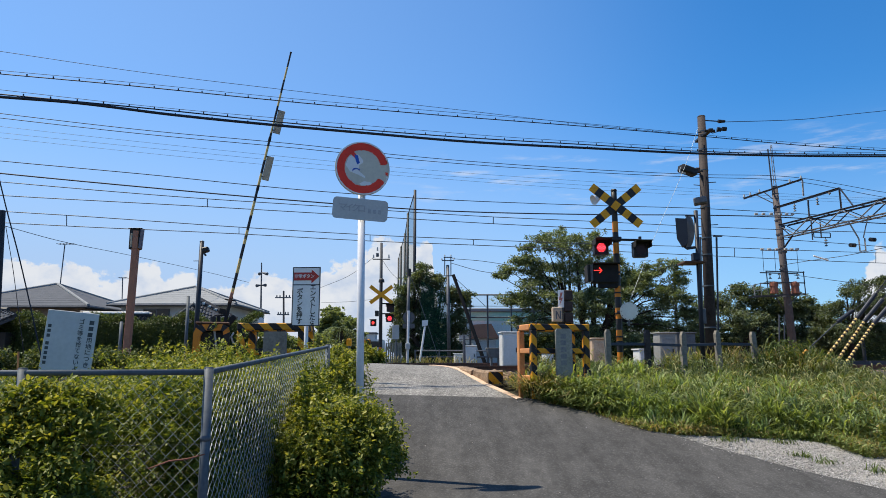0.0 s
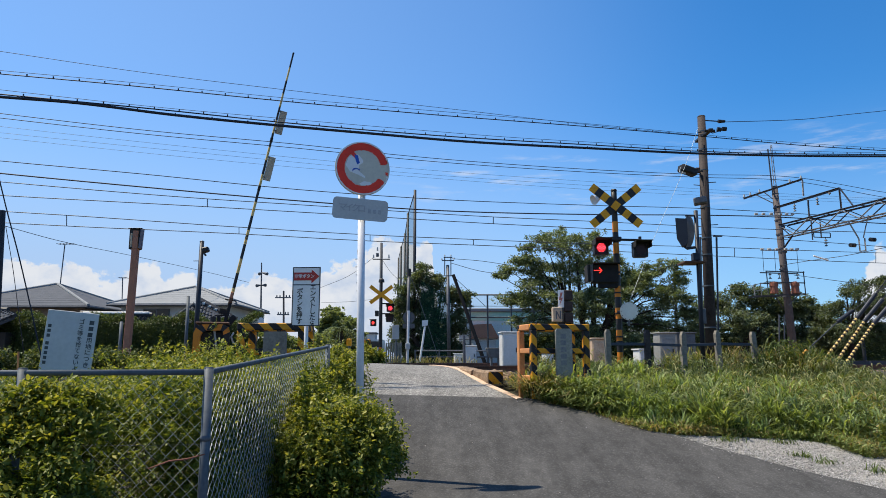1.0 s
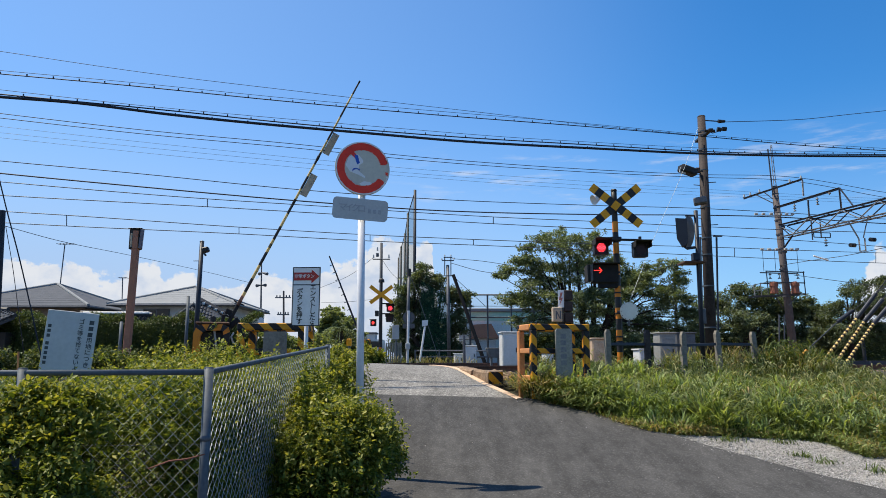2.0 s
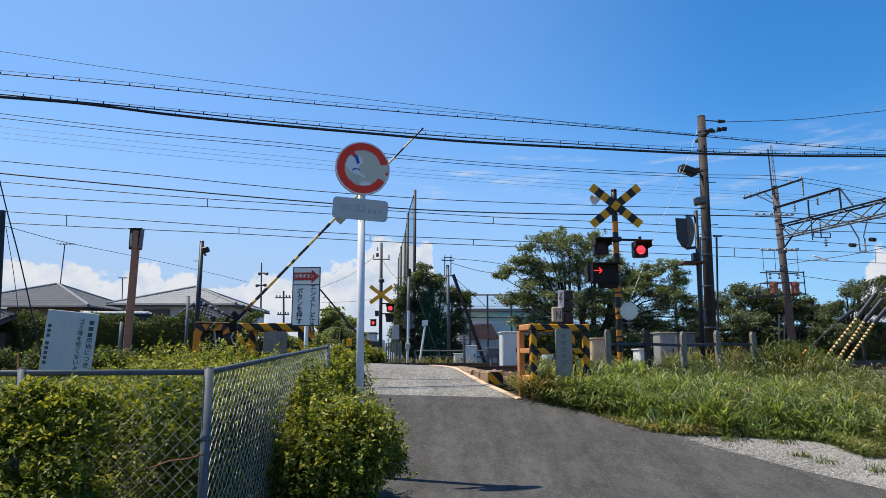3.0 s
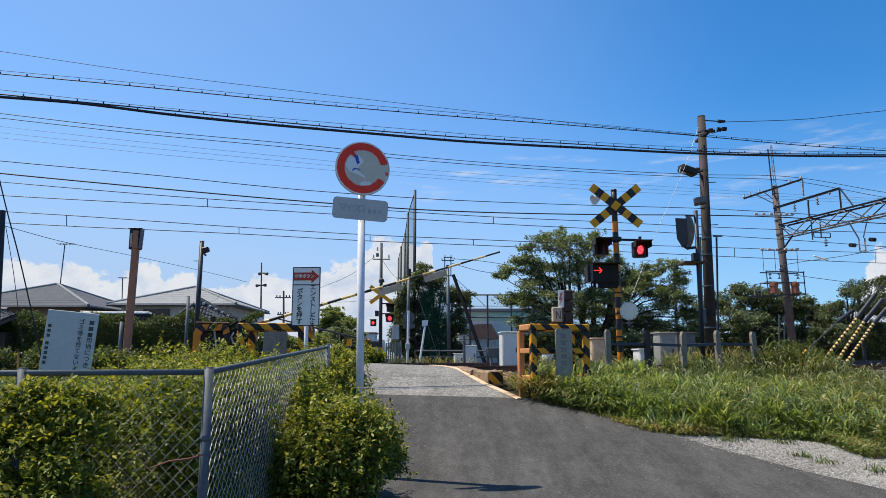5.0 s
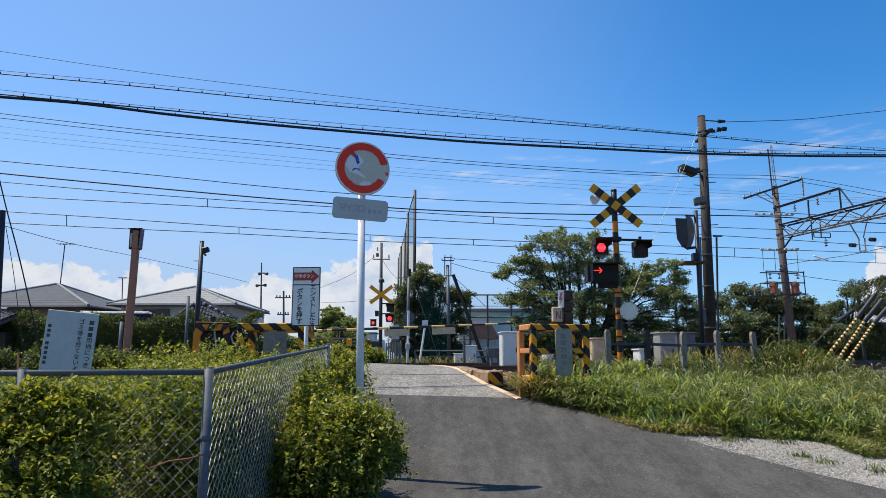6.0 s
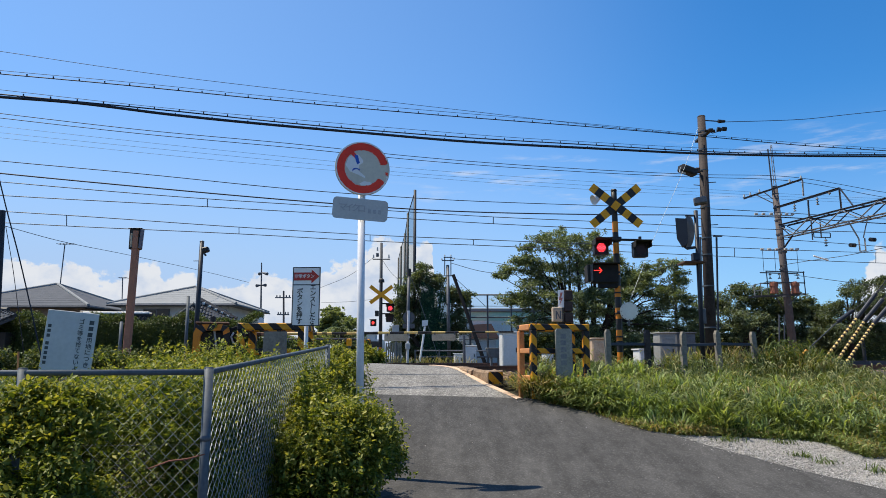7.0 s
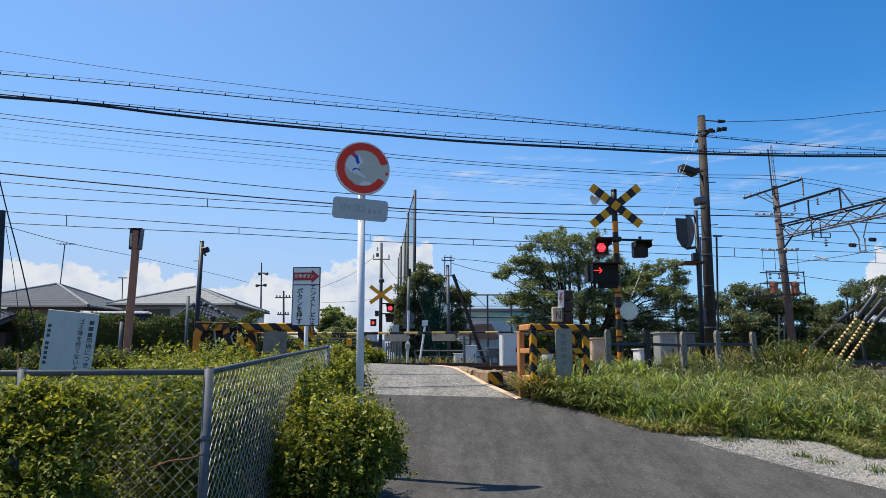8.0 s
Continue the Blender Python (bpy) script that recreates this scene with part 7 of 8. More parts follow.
def palm(base, h, seed):
    root = thing("palm_tree", "small palm with arching fronds beyond the crossing", "tree", Matrix.Translation(base))
    rng = random.Random(seed)
    part("trunk", G().tube([(0, 0, -0.3), (0.05, 0, h * 0.5), (0, 0, h)], [0.2, 0.16, 0.14], 8), M["bark"], root)
    for i in range(18):
        a, up = 2.4 * i, rng.uniform(0.1, 1.1)
        g = G()
        for k in range(12):
            t = k / 11
            r, z = 1.3 * t, h + up * t - 1.5 * t * t
            c = Vector((math.cos(a) * r, math.sin(a) * r, z))
            for sg in (-1, 1):
                q = Vector((-math.sin(a) * sg, math.cos(a) * sg, -0.35)) * 0.34 * (1 - 0.6 * t)
                w = Vector((math.cos(a), math.sin(a), 0)) * 0.05
                g.raw([c - w, c + w, c + q + w * 2], [(0, 1, 2)])
        mid = [(math.cos(a) * 1.3 * k / 11, math.sin(a) * 1.3 * k / 11, h + up * k / 11 - 1.5 * (k / 11) ** 2) for k in range(12)]
        g.tube(mid, 0.03, 4)
        part("frond", g, M["leaf_far"], root)


palm((-5.85, 40, 1.2), 1.95, 3)
palm((-7.842, 46, 1.2), 1.5, 4)


def hedge(name, label, x0, x1, y, z0, z1, depth, n, seed, material, leaf=0.11):
    rng = np.random.default_rng(seed)
    x = rng.uniform(x0, x1, n)
    f = rng.random(n)
    top = rng.random(n) < 0.45
    lump = 0.16 * np.sin(x * 1.7 + seed) + 0.12 * np.sin(x * 4.1)
    yy = np.where(top, y + depth * (rng.random(n) - 0.5), y - depth / 2 + rng.normal(0, 0.12, n))
    zz = np.where(top, z1 + lump + rng.normal(0, 0.07, n), z0 + (z1 + lump - z0) * f)
    c = np.stack((x, yy, zz), 1)
    o = np.where(top[:, None], np.array((0, 0, 1.0)), np.array((0, -1.0, 0.2))) + rng.normal(0, 0.5, (n, 3))
    v, t = leaves(rng, c, o, leaf, 0.1, 0.5)
    root = thing(name, label, "hedge")
    ob = new("foliage", np_mesh("foliage", v, t, material))
    ob.parent = root
    tagged(ob, kind="stuff")
    g = G()
    k = int((x1 - x0) / 0.8)
    for i in range(k):
        xx = x0 + (i + 0.5) * (x1 - x0) / k
        g.tube([(xx, y, 1.0), (xx + 0.1, y, (z0 + z1) / 2), (xx, y, z1 - 0.2)], [0.05, 0.04, 0.02], 5)
    g.box(((x0 + x1) / 2, y, (z0 + z1) / 2), (x1 - x0 - 0.4, depth * 0.6, (z1 - z0) * 0.86), 0.1)
    tagged(part("branch", g, M["leaf_dark"], root), kind="stuff")


hedge("hedge", "dark clipped hedge in front of the houses", -23.5, -8.6, 33, 1.2, 3.321, 1.2, 62000, 41, M["leaf_dark"], 0.09)
hedge("hedge", "low garden shrubs beside the street", -10.2, -6.1, 38, 1.0, 2.742, 1.0, 6000, 43, M["leaf_far"], 0.13)
hedge("hedge", "dark undergrowth behind the railway", 4.0, 30.0, 42, 1.0, 3.1, 1.6, 14000, 42, M["leaf_dark"], 0.16)

# ---- railway ----
def track(name, y0, label, lo, hi):
    """Rails, sleepers and ballast along the line y = y0 + 0.283 x."""
    root = thing(name, label, "railway track", pose(0, y0, 0, 0, 0, 15.8))
    z = 1.325
    for q in (-0.533, 0.533):
        g = G()
        prof = [(-0.065, -0.15), (0.065, -0.15), (0.012, -0.12), (0.012, -0.04), (0.032, -0.03), (0.032, 0), (-0.032, 0), (-0.032, -0.03), (-0.012, -0.04), (-0.012, -0.12)]
        n = len(prof)
        g.raw([(lo, q + a, z + b) for a, b in prof] + [(hi, q + a, z + b) for a, b in prof], [tuple(range(n)), tuple(range(n, 2 * n))] + [(i, (i + 1) % n, n + (i + 1) % n, n + i) for i in range(n)])
        part("rail", g, M["rust"], root)
    me = G().box((0, 0, 0), (0.22, 2.0, 0.16), 0.015).mesh("sleeper", M["timber"])
    k = int((hi - lo) / 0.62)
    for i in range(min(k, 130)):
        x = lo + 0.62 * i
        if -3.8 < x < 1.2:
            continue
        ob = new("sleeper", me)
        ob.parent, ob.location = root, (x, 0, z - 0.235)
    bed = G()
    prof = [(-2.0, -0.42), (-1.35, -0.20), (1.35, -0.20), (2.0, -0.42)]
    for a, b in ((lo, -3.9), (1.3, hi)):
        bed.raw([(a, p, z + h) for p, h in prof] + [(b, p, z + h) for p, h in prof], [(0, 1, 5, 4), (1, 2, 6, 5), (2, 3, 7, 6), (0, 1, 2, 3), (4, 5, 6, 7)])
    part("ballast_bed", bed, M["ballast"], root)
    return root


track("railway_track", 17.0, "rusty railway track on brown ballast beside the grass", -30, 45)
track("railway_track", 24.6, "electrified railway track on brown ballast", -30, 50)
track("railway_track", 29.3, "electrified railway track on brown ballast beyond another", -30, 50)


def ballast_stones():
    rng = np.random.default_rng(6)
    n = 9000
    x = np.concatenate((rng.uniform(1.4, 16, n - 1500), rng.uniform(-14, -4, 1500)))
    q = rng.uniform(-2.0, 1.0, n)
    z = 1.325 - 0.2 - np.clip(-q - 1.35, 0, 1) * 0.34 + rng.uniform(0, 0.02, n)
    c, s = math.cos(radians(15.8)), math.sin(radians(15.8))
    cs = np.stack((x * c - q * s, 17.0 + x * s + q * c, z), 1)
    octa = np.array(((1, 0, 0), (-1, 0, 0), (0, 1, 0), (0, -1, 0), (0, 0, 0.8), (0, 0, -0.8)))
    v = cs[:, None, :] + octa[None] * rng.uniform(0.02, 0.05, (n, 1, 1)) * rng.uniform(0.6, 1.3, (n, 6, 1))
    f = np.array(((0, 2, 4), (2, 1, 4), (1, 3, 4), (3, 0, 4), (2, 0, 5), (1, 2, 5), (3, 1, 5), (0, 3, 5)))
    t = (np.arange(n)[:, None, None] * 6 + f[None]).reshape(-1, 3)
    tagged(new("ballast", np_mesh("ballast", v.reshape(-1, 3), t, M["ballast"])), "brown crushed stone ballast round the rails", "ballast", kind="stuff")


ballast_stones()


# ---- far side of the crossing ----
FAR_Y = 31.9


def far_signal():
    bx = -2.829
    root = thing("crossing_signal", "far warning post with yellow crossbuck and stacked red lamps", "crossing signal", pose(bx, FAR_Y, 0))
    zt = 4.973
    z = 1.0
    k = 0
    while z < zt - 0.01:
        e = min(zt, z + 0.34)
        part("post_band", G().cyl((0, 0, z), (0, 0, e), 0.055, n=12), M["orange"] if k == 2 else M["black"], root)
        z, k = e, k + 1
    part("bell", G().cyl((0, -0.05, zt), (0, -0.05, zt + 0.12), 0.14, 0.12, 16).cyl((0, -0.05, zt + 0.12), (0, -0.05, zt + 0.19), 0.12, 0.05, 16), M["black"], root, "black round bell")
    crossbuck(root, (0, -0.1, 4.399), 1.27, 0.17, 1, 37)
    up = lamp_unit(root, (-2.408 - bx, -0.12, 3.776), 0.33, 0.2)
    down = lamp_unit(root, (-2.428 - bx, -0.12, 3.312), 0.33, 0.2)
    g = G()
    for y, x in ((3.776, -2.408 - bx), (3.312, -2.428 - bx)):
        g.cyl((0, 0, y + 0.22), (x, 0, y + 0.22), 0.03).cyl((x, 0, y + 0.1), (x, 0, y + 0.22), 0.03)
    part("lamp_arm", g, M["black"], root)
    zi, xi = 3.106, -3.174 - bx
    box = part("direction_indicator", G().box((xi, -0.05, zi), (0.26, 0.24, 0.28), 0.02).box((xi, -0.22, zi + 0.15), (0.30, 0.3, 0.02)), M["black"], root)
    g = G()
    for a in (0, 60, 120):
        g.box((0, 0, 0), (0.14, 0.006, 0.030), 0, rot=pose(0, 0, 0, 0, a, 0))
    g.move(Matrix.Translation((xi, -0.175, zi)))
    part("arrow", g, glow("far_arrow_lit", (1.0, 0.05, 0.04), 1.6), box, "lit red arrow")
    part("relay_box", G().box((-3.026 - bx, 0, 3.544), (0.17, 0.2, 0.26), 0.02), M["black"], root)
    return up, down


far_up, far_down = far_signal()


def far_gate():
    p = (-3.599, 31, 2.364)
    root = thing("crossing_gate", "far crossing gate machine with a thin dark boom", "barrier", pose(*p))
    zb = 1.2 - p[2]
    part("machine_box", G().box((0.1, 0.3, zb / 2), (0.5, 0.5, -zb), 0.03), M["hazard"], root)
    g = boom_mesh(4.0, 0.4, 0.048, 0.030)
    boom = part("boom", g, [M["navy"], M["black"]], root, "thin dark boom")
    for i in range(9):
        part("boom_tab", G().box((0.7 + 0.36 * i, 0, 0.07), (0.03, 0.02, 0.14)), M["steel"], boom)
    return boom


far_boom = far_gate()


def net_poles():
    """A row of tall poles with a dark ball net between them, receding from the railway."""
    spots = ((-1.69, 41, 11.58), (-2.47, 48, 11.62), (-3.05, 55, 11.45), (-3.78, 62, 11.5), (-4.45, 69, 11.5))
    root = thing("ball_net", "tall dark ball-stop net on slim steel poles", "net")
    netm = bpy.data.materials.new("fine_net")
    netm.use_nodes = True
    nt = netm.node_tree
    mx = nt.nodes.new("ShaderNodeMixShader")
    mx.inputs[0].default_value = 0.62
    tr = nt.nodes.new("ShaderNodeBsdfTransparent")
    bs = nt.nodes["Principled BSDF"]
    bs.inputs["Base Color"].default_value = (0.03, 0.06, 0.05, 1)
    bs.inputs["Specular IOR Level"].default_value, bs.inputs["Roughness"].default_value = 0.05, 0.9
    nt.links.new(bs.outputs[0], mx.inputs[1])
    nt.links.new(tr.outputs[0], mx.inputs[2])
    nt.links.new(mx.outputs[0], nt.nodes["Material Output"].inputs[0])
    M["fine_net"] = netm
    for x, y, z in spots:
        part("pole", G().cyl((x, y, 0.8), (x, y, z), 0.11, 0.085, 12), M["wire"], root, smooth=True)
    for (x0, y0, z0), (x1, y1, z1) in zip(spots, spots[1:]):
        g = G().raw([(x0, y0, 1.3), (x1, y1, 1.3), (x1, y1, z1 - 0.1), (x0, y0, z0 - 0.1)], [(0, 1, 2, 3)])
        part("net_panel", g, netm, root)
        part("top_cable", G().cyl((x0, y0, z0 - 0.1), (x1, y1, z1 - 0.1), 0.03, n=6), M["wire"], root)
    # the net's flank facing the railway
    g = G().raw([(-1.25, 37.6, 1.25), (0.45, 37.6, 1.25), (0.45, 37.6, 4.7), (-1.2, 37.6, 5.7)], [(0, 1, 2, 3)])
    m2 = netm.copy()
    m2.name = "dense_green_net"
    m2.node_tree.nodes["Principled BSDF"].inputs["Base Color"].default_value = (0.008, 0.040, 0.024, 1)
    m2.node_tree.nodes["Mix Shader"].inputs[0].default_value = 0.34
    part("net_panel", g, m2, root, "dark green net")


net_poles()


def net_fence():
    root = thing("net_fence", "tall green mesh fence on steel posts with rails", "fence")
    y = 46
    xs = (0.596, 1.789, 2.945, 4.51, 6.001, 7.492, 9.169)
    zt, zm = 5.68, 4.187
    for x in xs:
        part("post", G().cyl((x, y, 1.0), (x, y, zt), 0.06, n=8), M["steel"], root)
    for a, b in zip(xs, xs[1:]):
        for z in (zt, zm, (zt + zm) / 2, (zm + 1.3) / 2):
            r = 0.05 if z in (zt, zm) else 0.02
            part("rail", G().cyl((a, y, z), (b, y, z), r, n=6), M["steel"], root)
        g = G().raw([(a, y + 0.05, 1.2), (b, y + 0.05, 1.2), (b, y + 0.05, zt), (a, y + 0.05, zt)], [(0, 1, 2, 3)])
        part("net_panel", g, M["pale_net"], root)


M["pale_net"] = M["fine_net"].copy()
M["pale_net"].name = "pale_green_net"
M["pale_net"].node_tree.nodes["Principled BSDF"].inputs["Base Color"].default_value = (0.10, 0.30, 0.26, 1)
M["pale_net"].node_tree.nodes["Mix Shader"].inputs[0].default_value = 0.87
net_fence()


def school_hall():
    x0, x1, y = 1.407, 11.354, 62
    root = thing("low_building", "low pale green building behind the net fence", "building")
    zt = 5.623
    part("wall", G().box(((x0 + x1) / 2, y + 3, (1 + zt) / 2), (x1 - x0, 6, zt - 1), 0.02), mat("green_render", (0.70, 0.76, 0.73), (0.62, 0.68, 0.65), 1, 0.8), root)
    part("roof", G().box(((x0 + x1) / 2, y + 3, zt + 0.15), (x1 - x0 + 0.6, 6.6, 0.3), 0.05), M["roof_pale"], root)
    part("green_band", G().box(((x0 + x1) / 2, y - 0.03, zt - 0.42), (x1 - x0, 0.05, 0.75)), mat("pale_green_band", (0.42, 0.68, 0.56), (0.36, 0.60, 0.49), 1, 0.8), root)
    xa, xb = 2.52, 4.556
    za, zc = 4.473, 3.22
    part("porch", G().prism([(xa, 1.0), (xb, 1.0), (xb, zc), (xa, zc)], 60.2, 61.9), M["plaster_pale"], root)
    g = G().prism([(xa - 0.2, zc), (xb + 0.2, zc), (xb + 0.2, zc + 0.12), ((xa + xb) / 2 + 0.6, za), (xa - 0.2, za - 0.1)], 59.9, 61.9)
    part("porch_roof", g, mat("terracotta_tile", (0.46, 0.20, 0.12), (0.34, 0.15, 0.10), 3, 0.75), root, "terracotta tiled roof")
    for i in range(6):
        xx = x0 + (i + 0.5) * (x1 - x0) / 6
        w = part("window", G().box((xx, y - 0.05, zt - 3.6), (1.3, 0.1, 1.2), 0.02), M["white"], root)
        part("pane", G().box((xx, y - 0.11, zt - 3.6), (1.1, 0.03, 1.0)), M["glass"], w)


school_hall()


def braced_pole():
    root = thing("utility_pole", "slim concrete pole with a dark slanting brace", "utility pole")
    part("pole", G().cyl((0.317, 36, 1.073), (0.245, 36, 6.33), 0.10, 0.08, 14), M["steel"], root, smooth=True)
    part("brace", G().cyl((2.162, 35.5, 1.135), (0.527, 35.8, 5.80), 0.10, 0.09, 12), M["bark"], root, "dark timber brace")
    for x in (0.09, 0.413):
        part("upright", G().box((x, 36, 6.25), (0.05, 0.06, 1.02), 0.006), M["steel"], root)
    for z, w in ((6.73, 0.46), (6.56, 0.62)):
        part("crossarm", G().box((0.26, 35.95, z), (w, 0.06, 0.05), 0.006), M["steel"], root)
    for x, z in ((-0.06, 6.58), (0.58, 6.62), (0.09, 6.78), (0.413, 6.78)):
        part("insulator", G().cyl((x, 35.95, z), (x, 35.95, z + 0.09), 0.04, 0.028, 8), M["sign_grey"], root)
    part("lamp_arm", G().cyl((0.263, 36, 4.244), (0.058, 35.5, 4.322), 0.03, n=6), M["galv"], root)
    part("step", G().box((0.27, 35.9, 5.75), (0.42, 0.05, 0.05), 0.006), M["steel"], root)


braced_pole()


def street_pole():
    root = thing("utility_pole", "dark utility pole with a short crossarm beyond the crossing", "utility pole")
    part("pole", G().cyl((-3.918, 44, 1.326), (-3.951, 44, 8.84), 0.125, 0.09, 14), M["rail_dark"], root, smooth=True)
    part("crossarm", G().box((-3.918, 43.8, 7.75), (1.1, 0.1, 0.06), 0.01), M["steel"], root)
    part("transformer", G().cyl((-4.163, 43.7, 7.90), (-4.167, 43.7, 8.12), 0.09, 0.09, 12), M["steel"], root)
    for p in ((-4.413, 43.7, 7.808), (-3.444, 43.7, 7.808), (-4.168, 43.7, 8.28)):
        part("insulator", G().cyl(p, (p[0], p[1], p[2] + 0.22), 0.06, 0.04, 8), M["sign_grey"], root)
    root2 = thing("utility_pole", "slim grey steel pole beside the ball net", "utility pole")
    part("pole", G().cyl((-1.744, 34, 1.231), (-1.671, 34, 5.873), 0.09, 0.07, 12), M["steel"], root2, smooth=True)
    part("pole_head", G().cyl((-1.668, 34, 5.481), (-1.671, 34, 5.873), 0.10, 0.1, 12), M["black"], root2)
    root3 = thing("utility_pole", "distant utility pole with two crossarms", "utility pole")
    part("pole", G().cyl((-18.086, 80, 0.866), (-18.384, 80, 9.228), 0.13, 0.10, 10), M["mast_concrete"], root3)
    for p, w in (((-18.375, 79.8, 8.427), 1.8), ((-18.306, 79.8, 6.484), 1.4)):
        part("crossarm", G().box(p, (w, 0.12, 0.12)), M["steel"], root3)
        for k in (-0.8, -0.4, 0.4, 0.8):
            part("insulator", G().cyl((p[0] + k * w / 2, p[1], p[2]), (p[0] + k * w / 2, p[1], p[2] + 0.3), 0.08, 0.06, 8), M["steel"], root3)
    root5 = thing("utility_pole", "slim dark pole among the trees along the railway", "utility pole")
    part("pole", G().cyl((23.97, 40, 1.2), (23.9, 40, 5.52), 0.10, 0.08, 10), M["rail_dark"], root5)
    part("crossarm", G().box((23.9, 39.9, 5.42), (0.30, 0.06, 0.06), 0.006), M["rail_dark"], root5)
    root4 = thing("speaker_mast", "slim mast with public loudspeakers over the roofs", "mast")
    part("mast", G().cyl((-15.585, 60, 1.025), (-15.795, 60, 9.763), 0.11, 0.05, 10), M["steel"], root4)
    for p, q in (((-15.71, 60, 8.871), (-15.162, 59.6, 8.724)), ((-15.71, 60, 8.871), (-15.845, 59.6, 8.724)), ((-15.813, 60, 7.787), (-16.046, 59.6, 7.696)), ((-15.715, 60, 7.787), (-15.27, 59.6, 7.745))):
        part("loudspeaker", G().cyl(p, q, 0.05, 0.14, 10), M["steel"], root4)
    part("sign_plate", G().box((-15.52, 59.5, 4.976), (0.5, 0.1, 1.1), 0.02), M["white"], root4)


street_pole()


def cabinet(name, label, x0, x1, y, ztop, zbot, material, depth=0.5, door=True):
    w, h = x1 - x0, ztop - zbot
    root = thing(name, label, "cabinet", pose((x0 + x1) / 2, y, zbot, 0, 0, 6), "trackside cabinets")
    part("body", G().box((0, 0, h / 2), (w, depth, h), 0.015), material, root)
    part("roof", G().box((0, 0, h + 0.02), (w + 0.06, depth + 0.08, 0.04), 0.01), material, root)
    part("plinth", G().box((0, 0, -0.12), (w + 0.05, depth + 0.05, 0.24), 0.01), M["concrete"], root)
    if door:
        d = part("door", G().box((0, -depth / 2 - 0.012, h / 2 - 0.02), (w * 0.86, 0.018, h * 0.84), 0.006), material, root)
        part("handle", G().box((w * 0.3, -depth / 2 - 0.03, h * 0.5), (0.03, 0.03, 0.14), 0.006), M["black"], d)


cabinet("trackside_cabinet", "tall white steel equipment cabinet by the tracks", 1.739, 2.267, 21.2, 2.261, 1.25, M["cabinet"])
cabinet("trackside_cabinet", "small white cabinet by the tracks", 1.007, 1.537, 33, 2.077, 1.2, M["cabinet"])
cabinet("trackside_cabinet", "low white cabinet by the tracks", 0.538, 0.914, 33.5, 1.713, 1.2, M["cabinet"])
hopper = thing("trackside_trough", "grey steel trough on two short legs by the tracks", "trough", pose(1.66, 22.5, 1.2, 0, 0, 8))
part("tray", G().prism([(-0.26, 0.62), (0.26, 0.62), (0.24, 0.50), (0.17, 0.34), (-0.17, 0.34), (-0.24, 0.50)], -0.15, 0.15), M["steel"], hopper)
part("rim", G().box((0, 0, 0.63), (0.56, 0.34, 0.025), 0.006), M["worn_grey"], hopper)
for k in (-0.12, 0.12):
    part("leg", G().box((k, 0, 0.15), (0.05, 0.16, 0.38), 0.006), M["steel"], hopper)
cabinet("trackside_cabinet", "beige steel cabinet behind the guard frame", 4.291, 4.755, 20.6, 2.058, 1.2, M["beige"])
cabinet("trackside_cabinet", "grey steel cabinet behind the post fence", 6.232, 6.693, 20.5, 2.219, 1.2, M["worn_grey"])
cabinet("trackside_cabinet", "wide grey cabinet behind the post fence", 6.89, 7.464, 21.0, 2.237, 1.2, M["steel"])
cabinet("trackside_cabinet", "small white box behind the post fence", 5.435, 5.674, 19.8, 1.736, 1.2, M["cabinet"])
cabinet("trackside_cabinet", "small white box beyond the guard frame", 2.915, 3.144, 20.4, 1.662, 1.25, M["cabinet"])


def far_rail_fence():
    root = thing("guard_fence", "weathered grey slat fence on the far side", "fence")
    y = 32.6
    for i in range(8):
        x = -2.619 + i * 0.095
        part("slat", G().box((x, y, 1.2 + 0.5), (0.07, 0.06, 1.05 + 0.03 * (i % 3)), 0.006), M["mossy"], root)
    root = thing("pipe_railing", "thin grey-green pipe railing beyond the tracks", "railing")
    x0, x1 = -1.34, 3.308
    for z in (1.878, 1.581):
        part("rail", G().cyl((x0, 34, z), (x1, 34, z), 0.035, n=8), M["steel"], root)
    n = 5
    for i in range(n):
        x = x0 + (x1 - x0) * i / (n - 1)
        part("post", G().cyl((x, 34, 1.1), (x, 34, 1.932), 0.04, n=8), M["steel"], root)
    solo("stub_post", G().cyl((0.929, 30.5, 1.234), (0.91, 30.5, 2.497), 0.06, n=12), M["steel"], "plain grey steel post by the tracks", "post")


far_rail_fence()


